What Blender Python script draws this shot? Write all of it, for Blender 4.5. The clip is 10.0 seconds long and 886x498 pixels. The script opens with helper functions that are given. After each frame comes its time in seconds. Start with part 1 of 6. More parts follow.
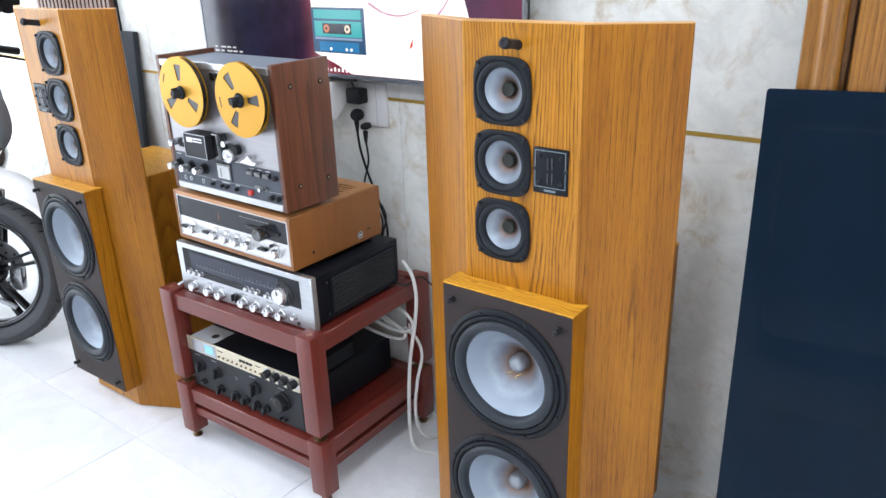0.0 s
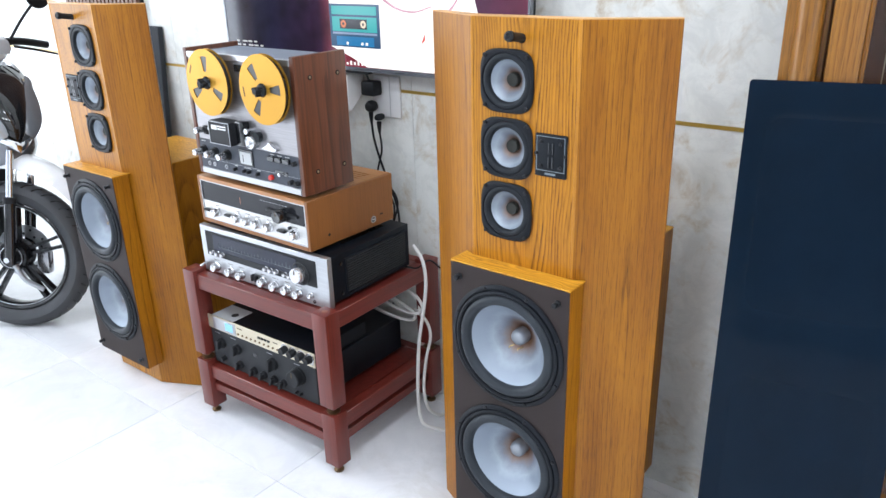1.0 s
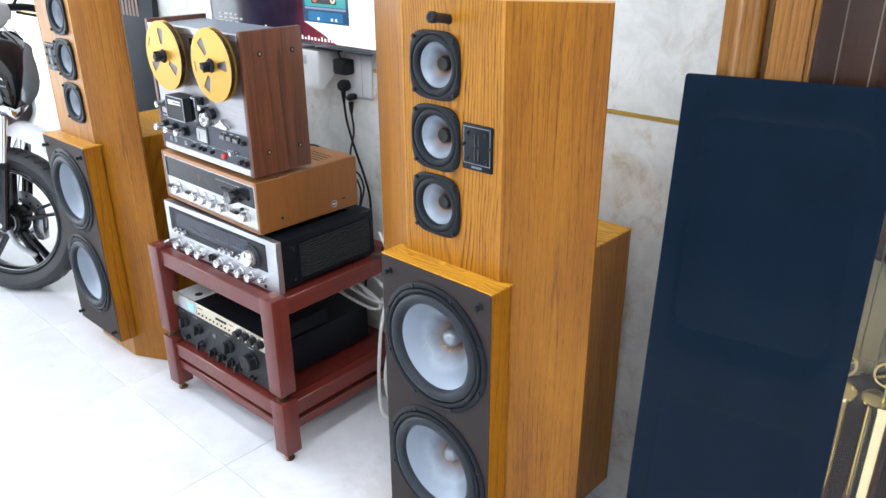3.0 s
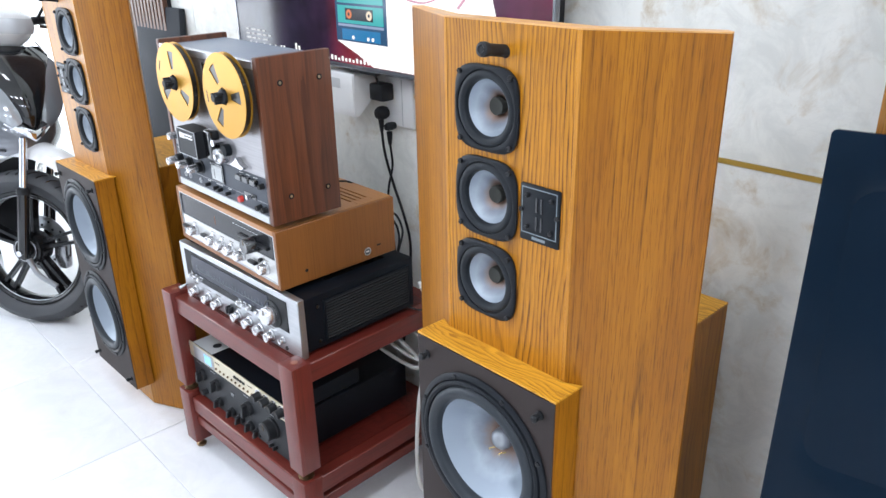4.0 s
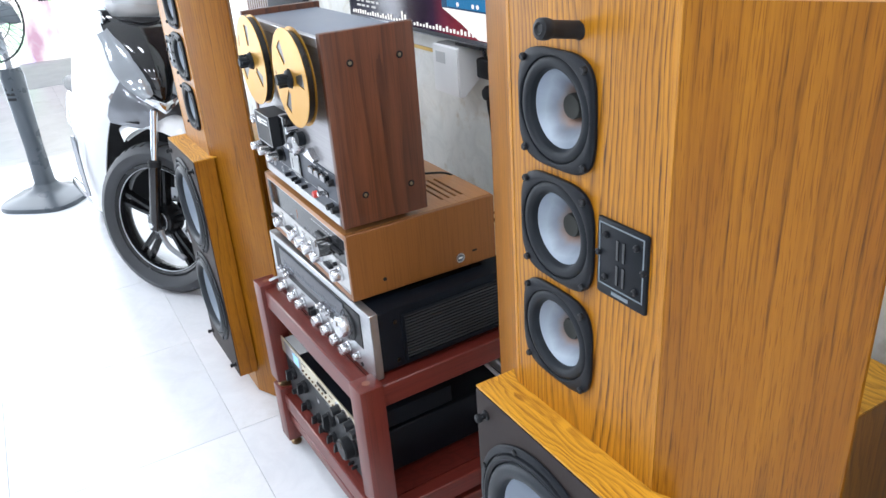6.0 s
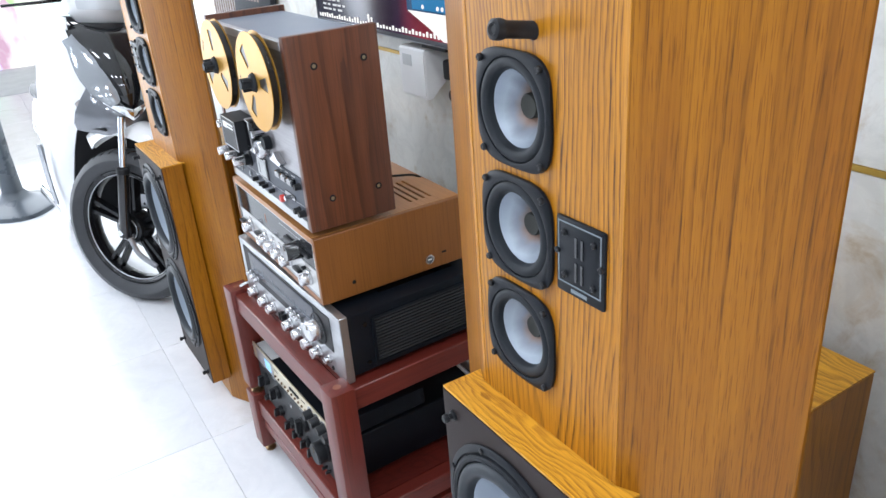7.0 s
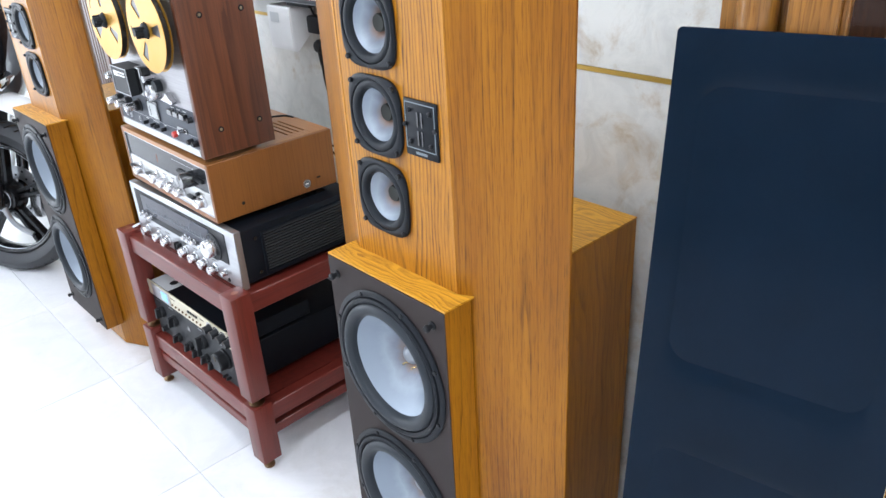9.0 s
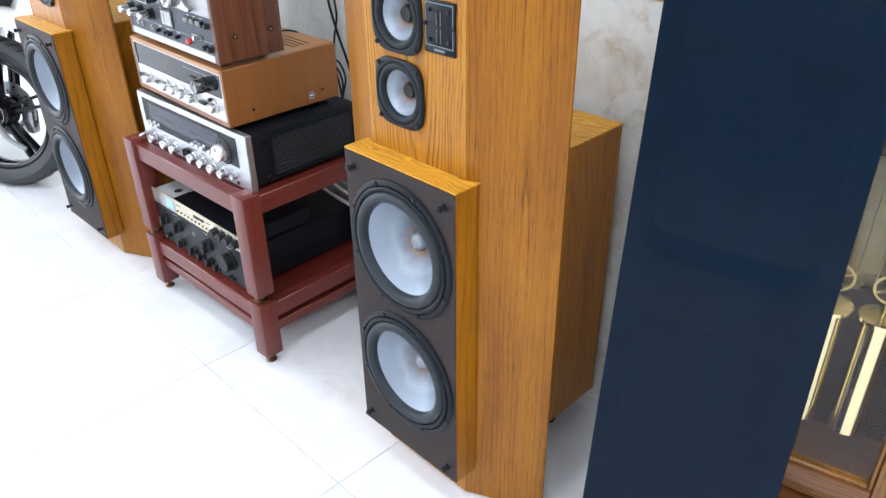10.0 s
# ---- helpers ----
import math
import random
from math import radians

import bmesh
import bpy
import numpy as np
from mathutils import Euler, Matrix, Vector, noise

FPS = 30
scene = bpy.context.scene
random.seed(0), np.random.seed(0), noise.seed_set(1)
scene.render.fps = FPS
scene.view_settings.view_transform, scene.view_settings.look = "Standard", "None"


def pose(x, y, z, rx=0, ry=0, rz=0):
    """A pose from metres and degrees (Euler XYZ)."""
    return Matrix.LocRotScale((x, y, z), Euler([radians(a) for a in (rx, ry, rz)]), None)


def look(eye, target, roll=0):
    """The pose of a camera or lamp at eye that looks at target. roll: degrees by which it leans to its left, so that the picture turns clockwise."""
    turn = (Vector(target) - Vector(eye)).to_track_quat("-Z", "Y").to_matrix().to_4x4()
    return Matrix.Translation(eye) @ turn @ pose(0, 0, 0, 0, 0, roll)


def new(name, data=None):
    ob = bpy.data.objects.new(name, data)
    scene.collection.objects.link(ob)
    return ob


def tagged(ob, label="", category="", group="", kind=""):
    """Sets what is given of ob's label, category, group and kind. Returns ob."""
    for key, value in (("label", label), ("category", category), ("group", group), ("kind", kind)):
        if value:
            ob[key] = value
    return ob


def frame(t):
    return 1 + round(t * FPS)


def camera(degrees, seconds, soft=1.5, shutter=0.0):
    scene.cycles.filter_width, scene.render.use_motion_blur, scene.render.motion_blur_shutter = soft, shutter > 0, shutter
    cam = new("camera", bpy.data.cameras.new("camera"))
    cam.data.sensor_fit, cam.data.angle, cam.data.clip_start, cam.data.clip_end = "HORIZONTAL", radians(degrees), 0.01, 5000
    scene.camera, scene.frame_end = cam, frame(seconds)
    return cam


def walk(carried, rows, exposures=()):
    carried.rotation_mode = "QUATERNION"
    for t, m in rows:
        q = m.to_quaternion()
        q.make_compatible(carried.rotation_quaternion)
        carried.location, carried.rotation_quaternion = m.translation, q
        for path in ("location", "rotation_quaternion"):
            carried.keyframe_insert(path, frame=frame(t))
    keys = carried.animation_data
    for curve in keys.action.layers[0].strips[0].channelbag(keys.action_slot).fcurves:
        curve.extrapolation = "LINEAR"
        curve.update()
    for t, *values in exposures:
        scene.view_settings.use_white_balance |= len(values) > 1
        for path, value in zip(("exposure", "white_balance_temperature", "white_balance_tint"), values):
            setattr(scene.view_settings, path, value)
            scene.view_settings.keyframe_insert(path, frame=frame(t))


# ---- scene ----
cam = camera(60.9, 10.0)
PATH = [
    (0, (0.001, 0.037, 1.409), (-1.139, 1.506, 0.672), -1.9),
    (0.5, (0.041, -0.04, 1.413), (-1.106, 1.425, 0.68), -1.8),
    (1, (0.079, -0.055, 1.41), (-1.083, 1.396, 0.673), -1.6),
    (1.5, (0.161, 0.031, 1.41), (-1.031, 1.451, 0.661), -0.7),
    (2, (0.236, 0.11, 1.399), (-1.002, 1.481, 0.63), -0.3),
    (2.2, (0.266, 0.098, 1.393), (-0.972, 1.466, 0.62), -0.3),
    (3.3, (0.15, 0.28, 1.404), (-1.134, 1.593, 0.611), -0.7),
    (3.5, (0.095, 0.35, 1.405), (-1.217, 1.636, 0.615), -1.0),
    (4, (-0.013, 0.424, 1.406), (-1.362, 1.675, 0.623), -1.2),
    (4.5, (-0.094, 0.569, 1.39), (-1.506, 1.75, 0.609), -1.6),
    (5, (-0.151, 0.707, 1.396), (-1.694, 1.693, 0.591), -2.8),
    (5.5, (-0.15, 0.738, 1.389), (-1.739, 1.611, 0.545), -4.1),
    (5.7, (-0.15, 0.729, 1.38), (-1.742, 1.587, 0.526), -4.3),
    (7, (-0.136, 0.744, 1.375), (-1.698, 1.657, 0.523), -4.6),
    (7.5, (-0.129, 0.749, 1.371), (-1.669, 1.703, 0.523), -4.6),
    (8, (-0.07, 0.69, 1.385), (-1.584, 1.69, 0.543), -4.1),
    (8.5, (0.024, 0.567, 1.384), (-1.429, 1.666, 0.557), -3.8),
    (9, (0.148, 0.529, 1.363), (-1.193, 1.708, 0.462), -3.5),
    (9.5, (0.202, 0.467, 1.33), (-1.034, 1.672, 0.32), -1.6),
    (10, (0.226, 0.353, 1.34), (-1.01, 1.551, 0.321), -0.9),
]
EXPOSURES = [(0.0, -0.12), (3.5, -0.10), (5.0, -0.27), (8.0, -0.24), (9.0, -0.06), (10.0, 0.0)]
walk(cam, [(t, look(eye, target, roll)) for t, eye, target, roll in PATH], EXPOSURES)

# ---- world, light, exposure ----
world = bpy.data.worlds.new("world")
scene.world = world
world.use_nodes = True
wn = world.node_tree
sky = wn.nodes.new("ShaderNodeTexSky")
sky.sky_type = "NISHITA"
sky.sun_disc = False
sky.sun_elevation, sky.sun_rotation = radians(50), radians(-100)
wn.links.new(sky.outputs[0], wn.nodes["Background"].inputs[0])
wn.nodes["Background"].inputs[1].default_value = 0.15


def area_lamp(name, at, to, sx, sy, watts, colour):
    data = bpy.data.lights.new(name, "AREA")
    data.shape, data.size, data.size_y, data.energy, data.color = "RECTANGLE", sx, sy, watts, colour
    ob = new(name, data)
    ob.matrix_world = look(at, to)
    return ob


# daylight through the open shop front
area_lamp("daylight", (-5.45, -0.7, 1.45), (0.0, -0.7, 1.2), 4.4, 2.5, 180, (0.86, 0.95, 1.08))
# square ceiling lights, three rows
CEIL = 2.95
LIGHTS = [(x, y) for x in (-3.9, -2.1, -0.3, 1.5) for y in (-1.9, -0.5, 0.8)]
for lx, ly in LIGHTS:
    area_lamp("ceiling_lamp", (lx, ly, CEIL - 0.035), (lx, ly, 0), 0.28, 0.28, (6.5, 7.5, 12.0, 18.5)[round((lx + 3.9) / 1.8)] * {-1.9: 1.5, -0.5: 1.3, 0.8: 0.78}[ly], (0.90, 0.97, 1.10))


# ---- materials ----
def nodes_of(name):
    m = bpy.data.materials.new(name)
    m.use_nodes = True
    t = m.node_tree
    return m, t, t.nodes["Principled BSDF"]


def node(t, kind, **sets):
    n = t.nodes.new("ShaderNode" + kind)
    for key, value in sets.items():
        n.inputs[key].default_value = value
    return n


def ramp(t, src, stops):
    r = t.nodes.new("ShaderNodeValToRGB")
    els = r.color_ramp.elements
    while len(els) < len(stops):
        els.new(0.5)
    for e, (p, c) in zip(els, stops):
        e.position, e.color = p, (*c, 1)
    t.links.new(src, r.inputs[0])
    return r.outputs[0]


def mix(t, fac, a, b, mode="MIX"):
    n = t.nodes.new("ShaderNodeMix")
    n.data_type, n.blend_type = "RGBA", mode
    for i, v in ((0, fac), (6, a), (7, b)):
        if isinstance(v, bpy.types.NodeSocket):
            t.links.new(v, n.inputs[i])
        else:
            n.inputs[i].default_value = v if i == 0 else (*v, 1)
    return n.outputs[2]


def coords(t, scale=(1, 1, 1), turn=(0, 0, 0)):
    tc = t.nodes.new("ShaderNodeTexCoord")
    mp = t.nodes.new("ShaderNodeMapping")
    mp.inputs["Scale"].default_value = scale
    mp.inputs["Rotation"].default_value = turn
    t.links.new(tc.outputs["Object"], mp.inputs[0])
    return mp.outputs[0]


def noise_tex(t, vec, scale, detail=3.0, rough=0.55, distort=0.0):
    n = node(t, "TexNoise", Scale=scale, Detail=detail, Roughness=rough, Distortion=distort)
    t.links.new(vec, n.inputs["Vector"])
    return n.outputs["Fac"]


def bump(t, b, height, strength, distance=0.002):
    n = node(t, "Bump", Strength=strength, Distance=distance)
    t.links.new(height, n.inputs["Height"])
    t.links.new(n.outputs[0], b.inputs["Normal"])


def plain(name, colour, rough=0.5, metal=0.0, vary=0.12, grain=40.0, bumpy=0.05, coat=0.0):
    """A painted, moulded or metal surface with soft smudges and a fine grain."""
    m, t, b = nodes_of(name)
    v = coords(t)
    big = noise_tex(t, v, 7.0, 4)
    fine = noise_tex(t, v, grain * 8, 2)
    lo = tuple(max(0, c * (1 - vary)) for c in colour)
    hi = tuple(min(1, c * (1 + vary)) for c in colour)
    t.links.new(ramp(t, big, [(0.3, lo), (0.7, hi)]), b.inputs["Base Color"])
    r = node(t, "MapRange")
    for i, val in ((1, 0.3), (2, 0.7), (3, max(0.02, rough - 0.06)), (4, min(1, rough + 0.06))):
        r.inputs[i].default_value = val
    t.links.new(big, r.inputs[0])
    t.links.new(r.outputs[0], b.inputs["Roughness"])
    b.inputs["Metallic"].default_value = metal
    b.inputs["Coat Weight"].default_value = coat
    if bumpy:
        bump(t, b, fine, bumpy, 0.0006)
    return m


def wood(name, light, dark, axis="z", lines=60.0, warp=3.0, strength=0.5, rough=0.42, coat=0.06, tone=0.25, swirl=0.10, streaks=0.35, dashes=0.45, vein_size=140.0):
    """Veneer with grain along one axis: wandering growth lines, fine pores and broad tone changes."""
    m, t, b = nodes_of(name)
    long = "xyz".index(axis)
    def squeezed(f):
        return coords(t, tuple(f if k == long else 1.0 for k in range(3)))
    across = t.nodes.new("ShaderNodeVectorMath")
    across.operation = "DOT_PRODUCT"
    t.links.new(coords(t), across.inputs[0])
    across.inputs[1].default_value = {"x": (0, 1.0, 0.9), "y": (1.0, 0, 0.9), "z": (1.0, 0.9, 0)}[axis]
    wander = noise_tex(t, squeezed(swirl), 7.0, 2, 0.5)
    wobble = noise_tex(t, squeezed(0.10), 26.0, 3, 0.55)
    def lin(a, ka, c, kc):
        p = t.nodes.new("ShaderNodeMath")
        p.operation = "MULTIPLY"
        p.inputs[1].default_value = ka
        t.links.new(a, p.inputs[0])
        q = t.nodes.new("ShaderNodeMath")
        q.operation = "MULTIPLY_ADD"
        q.inputs[1].default_value = kc
        t.links.new(c, q.inputs[0])
        t.links.new(p.outputs[0], q.inputs[2])
        return q.outputs[0]
    val = lin(lin(across.outputs["Value"], lines, wander, warp * 2.2), 1.0, wobble, 0.9 + 0.012 * max(0.0, lines - 70))
    fr = t.nodes.new("ShaderNodeMath")
    fr.operation = "FRACT"
    t.links.new(val, fr.inputs[0])
    pores = noise_tex(t, squeezed(0.012), 520.0, 2, 0.6)
    fine = noise_tex(t, squeezed(0.010), 130.0, 4, 0.65)
    broad = noise_tex(t, squeezed(0.25), 5.0, 3)
    mid = tuple((a * 0.62 + c * 0.38) for a, c in zip(light, dark))
    line = ramp(t, fr.outputs[0], [(0.0, dark), (0.14, dark), (0.30, mid), (0.62, light), (0.93, light), (1.0, mid)])
    soft = tuple(a * 0.62 + c * 0.38 for a, c in zip(light, mid))
    body = ramp(t, fine, [(0.28, soft if strength < 0.6 else mid), (0.68, light)])
    patchy = ramp(t, wobble, [(0.38, (strength * 0.55,) * 3), (0.60, (min(1.0, strength),) * 3)])
    bwf = t.nodes.new("ShaderNodeRGBToBW")
    t.links.new(patchy, bwf.inputs[0])
    col = mix(t, bwf.outputs[0], body, line)
    dash = noise_tex(t, squeezed(0.045), 240.0, 2, 0.5)
    col = mix(t, dashes * strength, col, ramp(t, dash, [(0.42, tuple(min(1.0, c * 1.25) for c in mid)), (0.50, light)]))
    vein = noise_tex(t, squeezed(0.05), vein_size, 3, 0.6, 0.2)
    col = mix(t, streaks, col, ramp(t, vein, [(0.33, (0.45, 0.32, 0.16)), (0.43, (0.82, 0.74, 0.62)), (0.52, (1, 1, 1))]), "MULTIPLY")
    col = mix(t, 0.30 + 0.3 * strength, col, ramp(t, pores, [(0.36, (0.42, 0.36, 0.30)), (0.47, (1, 1, 1))]), "MULTIPLY")
    col = mix(t, tone, col, ramp(t, broad, [(0.3, (0.60, 0.54, 0.48)), (0.7, (1.0, 1.0, 1.0))]), "MULTIPLY")
    t.links.new(col, b.inputs["Base Color"])
    b.inputs["Roughness"].default_value = rough
    b.inputs["Coat Weight"].default_value = coat
    b.inputs["Coat Roughness"].default_value = 0.28
    bump(t, b, fine, 0.10, 0.0006)
    return m


def oak(name, light, dark, axis="z", pitch=0.007, heart=None, contrast=0.8, thin=0.16, tone=0.4, wander=0.006, slip=0.10, gaps=0.4, rough=0.40, coat=0.05, grit=0.55):
    """Sliced oak veneer: growth rings cut by the knife, their porous early wood broken into dashes, over a streaked body.
    heart: across, along and slope of the ring axis, which draws the arched figure; none gives straight grain."""
    m, t, b = nodes_of(name)
    long = "xyz".index(axis)
    def squeezed(f):
        return coords(t, tuple(f if k == long else 1.0 for k in range(3)))
    def calc(op, *vals):
        n = t.nodes.new("ShaderNodeMath")
        n.operation = op
        for i, v in enumerate(vals):
            if isinstance(v, bpy.types.NodeSocket):
                t.links.new(v, n.inputs[i])
            else:
                n.inputs[i].default_value = v
        return n.outputs[0]
    dot = t.nodes.new("ShaderNodeVectorMath")
    dot.operation = "DOT_PRODUCT"
    t.links.new(coords(t), dot.inputs[0])
    dot.inputs[1].default_value = {"x": (0, 1.0, 0.8), "y": (1.0, 0, 0.8), "z": (1.0, 0.55, 0)}[axis]
    u = dot.outputs["Value"]
    sep = t.nodes.new("ShaderNodeSeparateXYZ")
    t.links.new(coords(t), sep.inputs[0])
    along = sep.outputs[long]
    sway = noise_tex(t, squeezed(slip), 9.0, 3, 0.5)
    jitter = noise_tex(t, squeezed(0.16), 60.0, 3, 0.6)
    u = calc("MULTIPLY_ADD", calc("SUBTRACT", sway, 0.5), wander * 9.0, u)
    u = calc("MULTIPLY_ADD", calc("SUBTRACT", jitter, 0.5), wander * 0.55, u)
    if heart:
        du = calc("SUBTRACT", u, heart[0])
        dz = calc("MULTIPLY", calc("SUBTRACT", along, heart[1]), heart[2])
        u = calc("SQRT", calc("ADD", calc("MULTIPLY", du, du), calc("MULTIPLY", dz, dz)))
    ring = calc("FRACT", calc("MULTIPLY", u, 1.0 / pitch))
    pores = noise_tex(t, squeezed(0.032), 760.0, 2, 0.6)
    fine = noise_tex(t, squeezed(0.012), 300.0, 4, 0.65)
    broad = noise_tex(t, squeezed(0.10), 16.0, 3, 0.5)
    patch = noise_tex(t, squeezed(0.10), 42.0, 2, 0.5)
    mid = tuple(a * 0.62 + c * 0.38 for a, c in zip(light, dark))
    body = ramp(t, fine, [(0.30, tuple(a * 0.74 + c * 0.26 for a, c in zip(light, dark))), (0.64, light)])
    body = mix(t, tone, body, ramp(t, broad, [(0.34, (0.62, 0.53, 0.42)), (0.60, (1, 1, 1))]), "MULTIPLY")
    early = ramp(t, ring, [(0.0, (0.55,) * 3), (thin * 0.35, (1, 1, 1)), (thin, (0.80,) * 3), (min(0.9, thin * 2.6), (0.12,) * 3), (0.97, (0, 0, 0)), (1.0, (0.55,) * 3)])
    broken = ramp(t, pores, [(0.40, (1, 1, 1)), (0.64, (0.50,) * 3)])
    fade = ramp(t, patch, [(0.36, (1 - gaps,) * 3), (0.62, (1, 1, 1))])
    bw = t.nodes.new("ShaderNodeRGBToBW")
    t.links.new(mix(t, 1.0, mix(t, 1.0, early, broken, "MULTIPLY"), fade, "MULTIPLY"), bw.inputs[0])
    col = mix(t, calc("MULTIPLY", bw.outputs[0], contrast), body, dark)
    col = mix(t, grit, col, ramp(t, pores, [(0.34, (0.42, 0.34, 0.26)), (0.46, (1, 1, 1))]), "MULTIPLY")
    t.links.new(col, b.inputs["Base Color"])
    b.inputs["Roughness"].default_value = rough
    b.inputs["Coat Weight"].default_value = coat
    b.inputs["Coat Roughness"].default_value = 0.25
    b.inputs["Specular IOR Level"].default_value = 0.30
    bump(t, b, mix(t, 0.5, early, pores), -0.12, 0.0005)
    return m


def glow(name, colour, strength):
    m, t, b = nodes_of(name)
    b.inputs["Base Color"].default_value = (0.02, 0.02, 0.02, 1)
    b.inputs["Emission Color"].default_value = (*colour, 1)
    b.inputs["Emission Strength"].default_value = strength
    b.inputs["Roughness"].default_value = 0.25
    return m


def glass(name, tint=(1, 1, 1), rough=0.02):
    m, t, b = nodes_of(name)
    b.inputs["Base Color"].default_value = (*tint, 1)
    b.inputs["Transmission Weight"].default_value = 1.0
    b.inputs["Roughness"].default_value = rough
    b.inputs["IOR"].default_value = 1.3
    return m


def brushed(name, colour, axis="x", rough=0.3):
    m, t, b = nodes_of(name)
    sq = {"x": (0.02, 1, 1), "z": (1, 1, 0.02)}[axis]
    f = noise_tex(t, coords(t, sq), 600.0, 2)
    big = noise_tex(t, coords(t), 9.0, 3)
    c = ramp(t, f, [(0.3, tuple(x * 0.82 for x in colour)), (0.7, colour)])
    c = mix(t, 0.25, c, ramp(t, big, [(0.35, (0.75, 0.75, 0.75)), (0.65, (1, 1, 1))]), "MULTIPLY")
    t.links.new(c, b.inputs["Base Color"])
    b.inputs["Metallic"].default_value = 0.85
    b.inputs["Roughness"].default_value = rough
    bump(t, b, f, 0.06, 0.0004)
    return m


def cone_mat(name, inner, outer):
    """Silvered loudspeaker cone: sheen streaks round the axis and a rusty bloom at its throat."""
    m, t, b = nodes_of(name)
    tc = t.nodes.new("ShaderNodeTexCoord")
    mp = t.nodes.new("ShaderNodeMapping")
    mp.inputs["Scale"].default_value = (1, 0, 1)
    t.links.new(tc.outputs["Object"], mp.inputs[0])
    ln = t.nodes.new("ShaderNodeVectorMath")
    ln.operation = "LENGTH"
    t.links.new(mp.outputs[0], ln.inputs[0])
    blot = noise_tex(t, mp.outputs[0], 24.0, 4)
    wob = t.nodes.new("ShaderNodeMath")
    wob.operation = "MULTIPLY_ADD"
    wob.inputs[1].default_value = -(outer - inner) * 0.75
    t.links.new(blot, wob.inputs[0])
    t.links.new(ln.outputs["Value"], wob.inputs[2])
    r = node(t, "MapRange")
    for i, val in ((1, inner - (outer - inner) * 0.38), (2, outer - (outer - inner) * 0.38), (3, 0.0), (4, 1.0)):
        r.inputs[i].default_value = val
    t.links.new(wob.outputs[0], r.inputs[0])
    col = ramp(t, r.outputs[0], [(0.0, (0.15, 0.070, 0.036)), (0.20, (0.25, 0.175, 0.145)), (0.46, (0.235, 0.26, 0.30)), (0.75, (0.35, 0.395, 0.45)), (1.0, (0.28, 0.325, 0.38))])
    smear = noise_tex(t, mp.outputs[0], 9.0, 2)
    col = mix(t, 0.35, col, ramp(t, smear, [(0.35, (0.72, 0.75, 0.80)), (0.65, (1, 1, 1))]), "MULTIPLY")
    t.links.new(col, b.inputs["Base Color"])
    b.inputs["Metallic"].default_value = 0.40
    b.inputs["Roughness"].default_value = 0.46
    b.inputs["Anisotropic"].default_value = 0.6
    return m


def marble(name, base, cloud, rust, rough, bumpy=0.02, big=1.3):
    m, t, b = nodes_of(name)
    v = coords(t)
    geo = t.nodes.new("ShaderNodeObjectInfo")
    add = t.nodes.new("ShaderNodeVectorMath")
    add.operation = "ADD"
    sc = t.nodes.new("ShaderNodeMath")
    sc.operation = "MULTIPLY"
    sc.inputs[1].default_value = 37.0
    t.links.new(geo.outputs["Random"], sc.inputs[0])
    t.links.new(v, add.inputs[0])
    t.links.new(sc.outputs[0], add.inputs[1])
    p = add.outputs[0]
    a = noise_tex(t, p, big, 6, 0.62, 0.8)
    c = noise_tex(t, p, big * 3.1, 5, 0.62, 1.6)
    d = noise_tex(t, p, big * 5, 6, 0.68, 0.5)
    low = tuple(x * 0.5 + y * 0.5 for x, y in zip(cloud, base))
    col = ramp(t, a, [(0.36, cloud), (0.48, low), (0.60, base)])
    col = mix(t, 0.55, col, ramp(t, noise_tex(t, p, big * 5.5, 6, 0.7, 0.9), [(0.38, cloud), (0.56, base)]))
    vein = ramp(t, c, [(0.485, (0, 0, 0)), (0.5, (1, 1, 1)), (0.515, (0, 0, 0))])
    spots = ramp(t, d, [(0.50, (0, 0, 0)), (0.66, (1, 1, 1))])
    bw = t.nodes.new("ShaderNodeRGBToBW")
    t.links.new(mix(t, 1.0, spots, ramp(t, c, [(0.45, (0, 0, 0)), (0.62, (1, 1, 1))]), "MULTIPLY"), bw.inputs[0])
    k = t.nodes.new("ShaderNodeMath")
    k.operation = "MULTIPLY"
    k.inputs[1].default_value = 0.75
    t.links.new(bw.outputs[0], k.inputs[0])
    col = mix(t, k.outputs[0], col, rust)
    bw2 = t.nodes.new("ShaderNodeRGBToBW")
    t.links.new(vein, bw2.inputs[0])
    k2 = t.nodes.new("ShaderNodeMath")
    k2.operation = "MULTIPLY"
    k2.inputs[1].default_value = 0.22
    t.links.new(bw2.outputs[0], k2.inputs[0])
    col = mix(t, k2.outputs[0], col, cloud)
    t.links.new(col, b.inputs["Base Color"])
    b.inputs["Roughness"].default_value = rough
    bump(t, b, d, bumpy, 0.002)
    return m


oak_front = oak("oak_baffle_veneer", (0.545, 0.226, 0.012), (0.075, 0.021, 0.002), "z", 0.0066, (0.035, 1.75, 0.06), 1.0, 0.20, 0.35, 0.0058, 0.24, 0.45)
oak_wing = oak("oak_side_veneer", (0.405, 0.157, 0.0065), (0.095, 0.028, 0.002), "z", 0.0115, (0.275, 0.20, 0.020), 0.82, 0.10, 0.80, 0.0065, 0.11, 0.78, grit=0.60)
# oak for upward faces, brightened to hold the light falling on them
lit_oak_top = oak("lit_oak_top_veneer", (0.74, 0.37, 0.032), (0.26, 0.088, 0.008), "x", 0.0095, (0.045, -0.05, 0.22), 0.85, 0.22, 0.25, 0.016, 0.45, 0.4)
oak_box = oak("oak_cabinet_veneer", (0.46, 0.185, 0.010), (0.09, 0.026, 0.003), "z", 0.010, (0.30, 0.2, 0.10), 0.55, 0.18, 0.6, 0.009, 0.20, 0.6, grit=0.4)
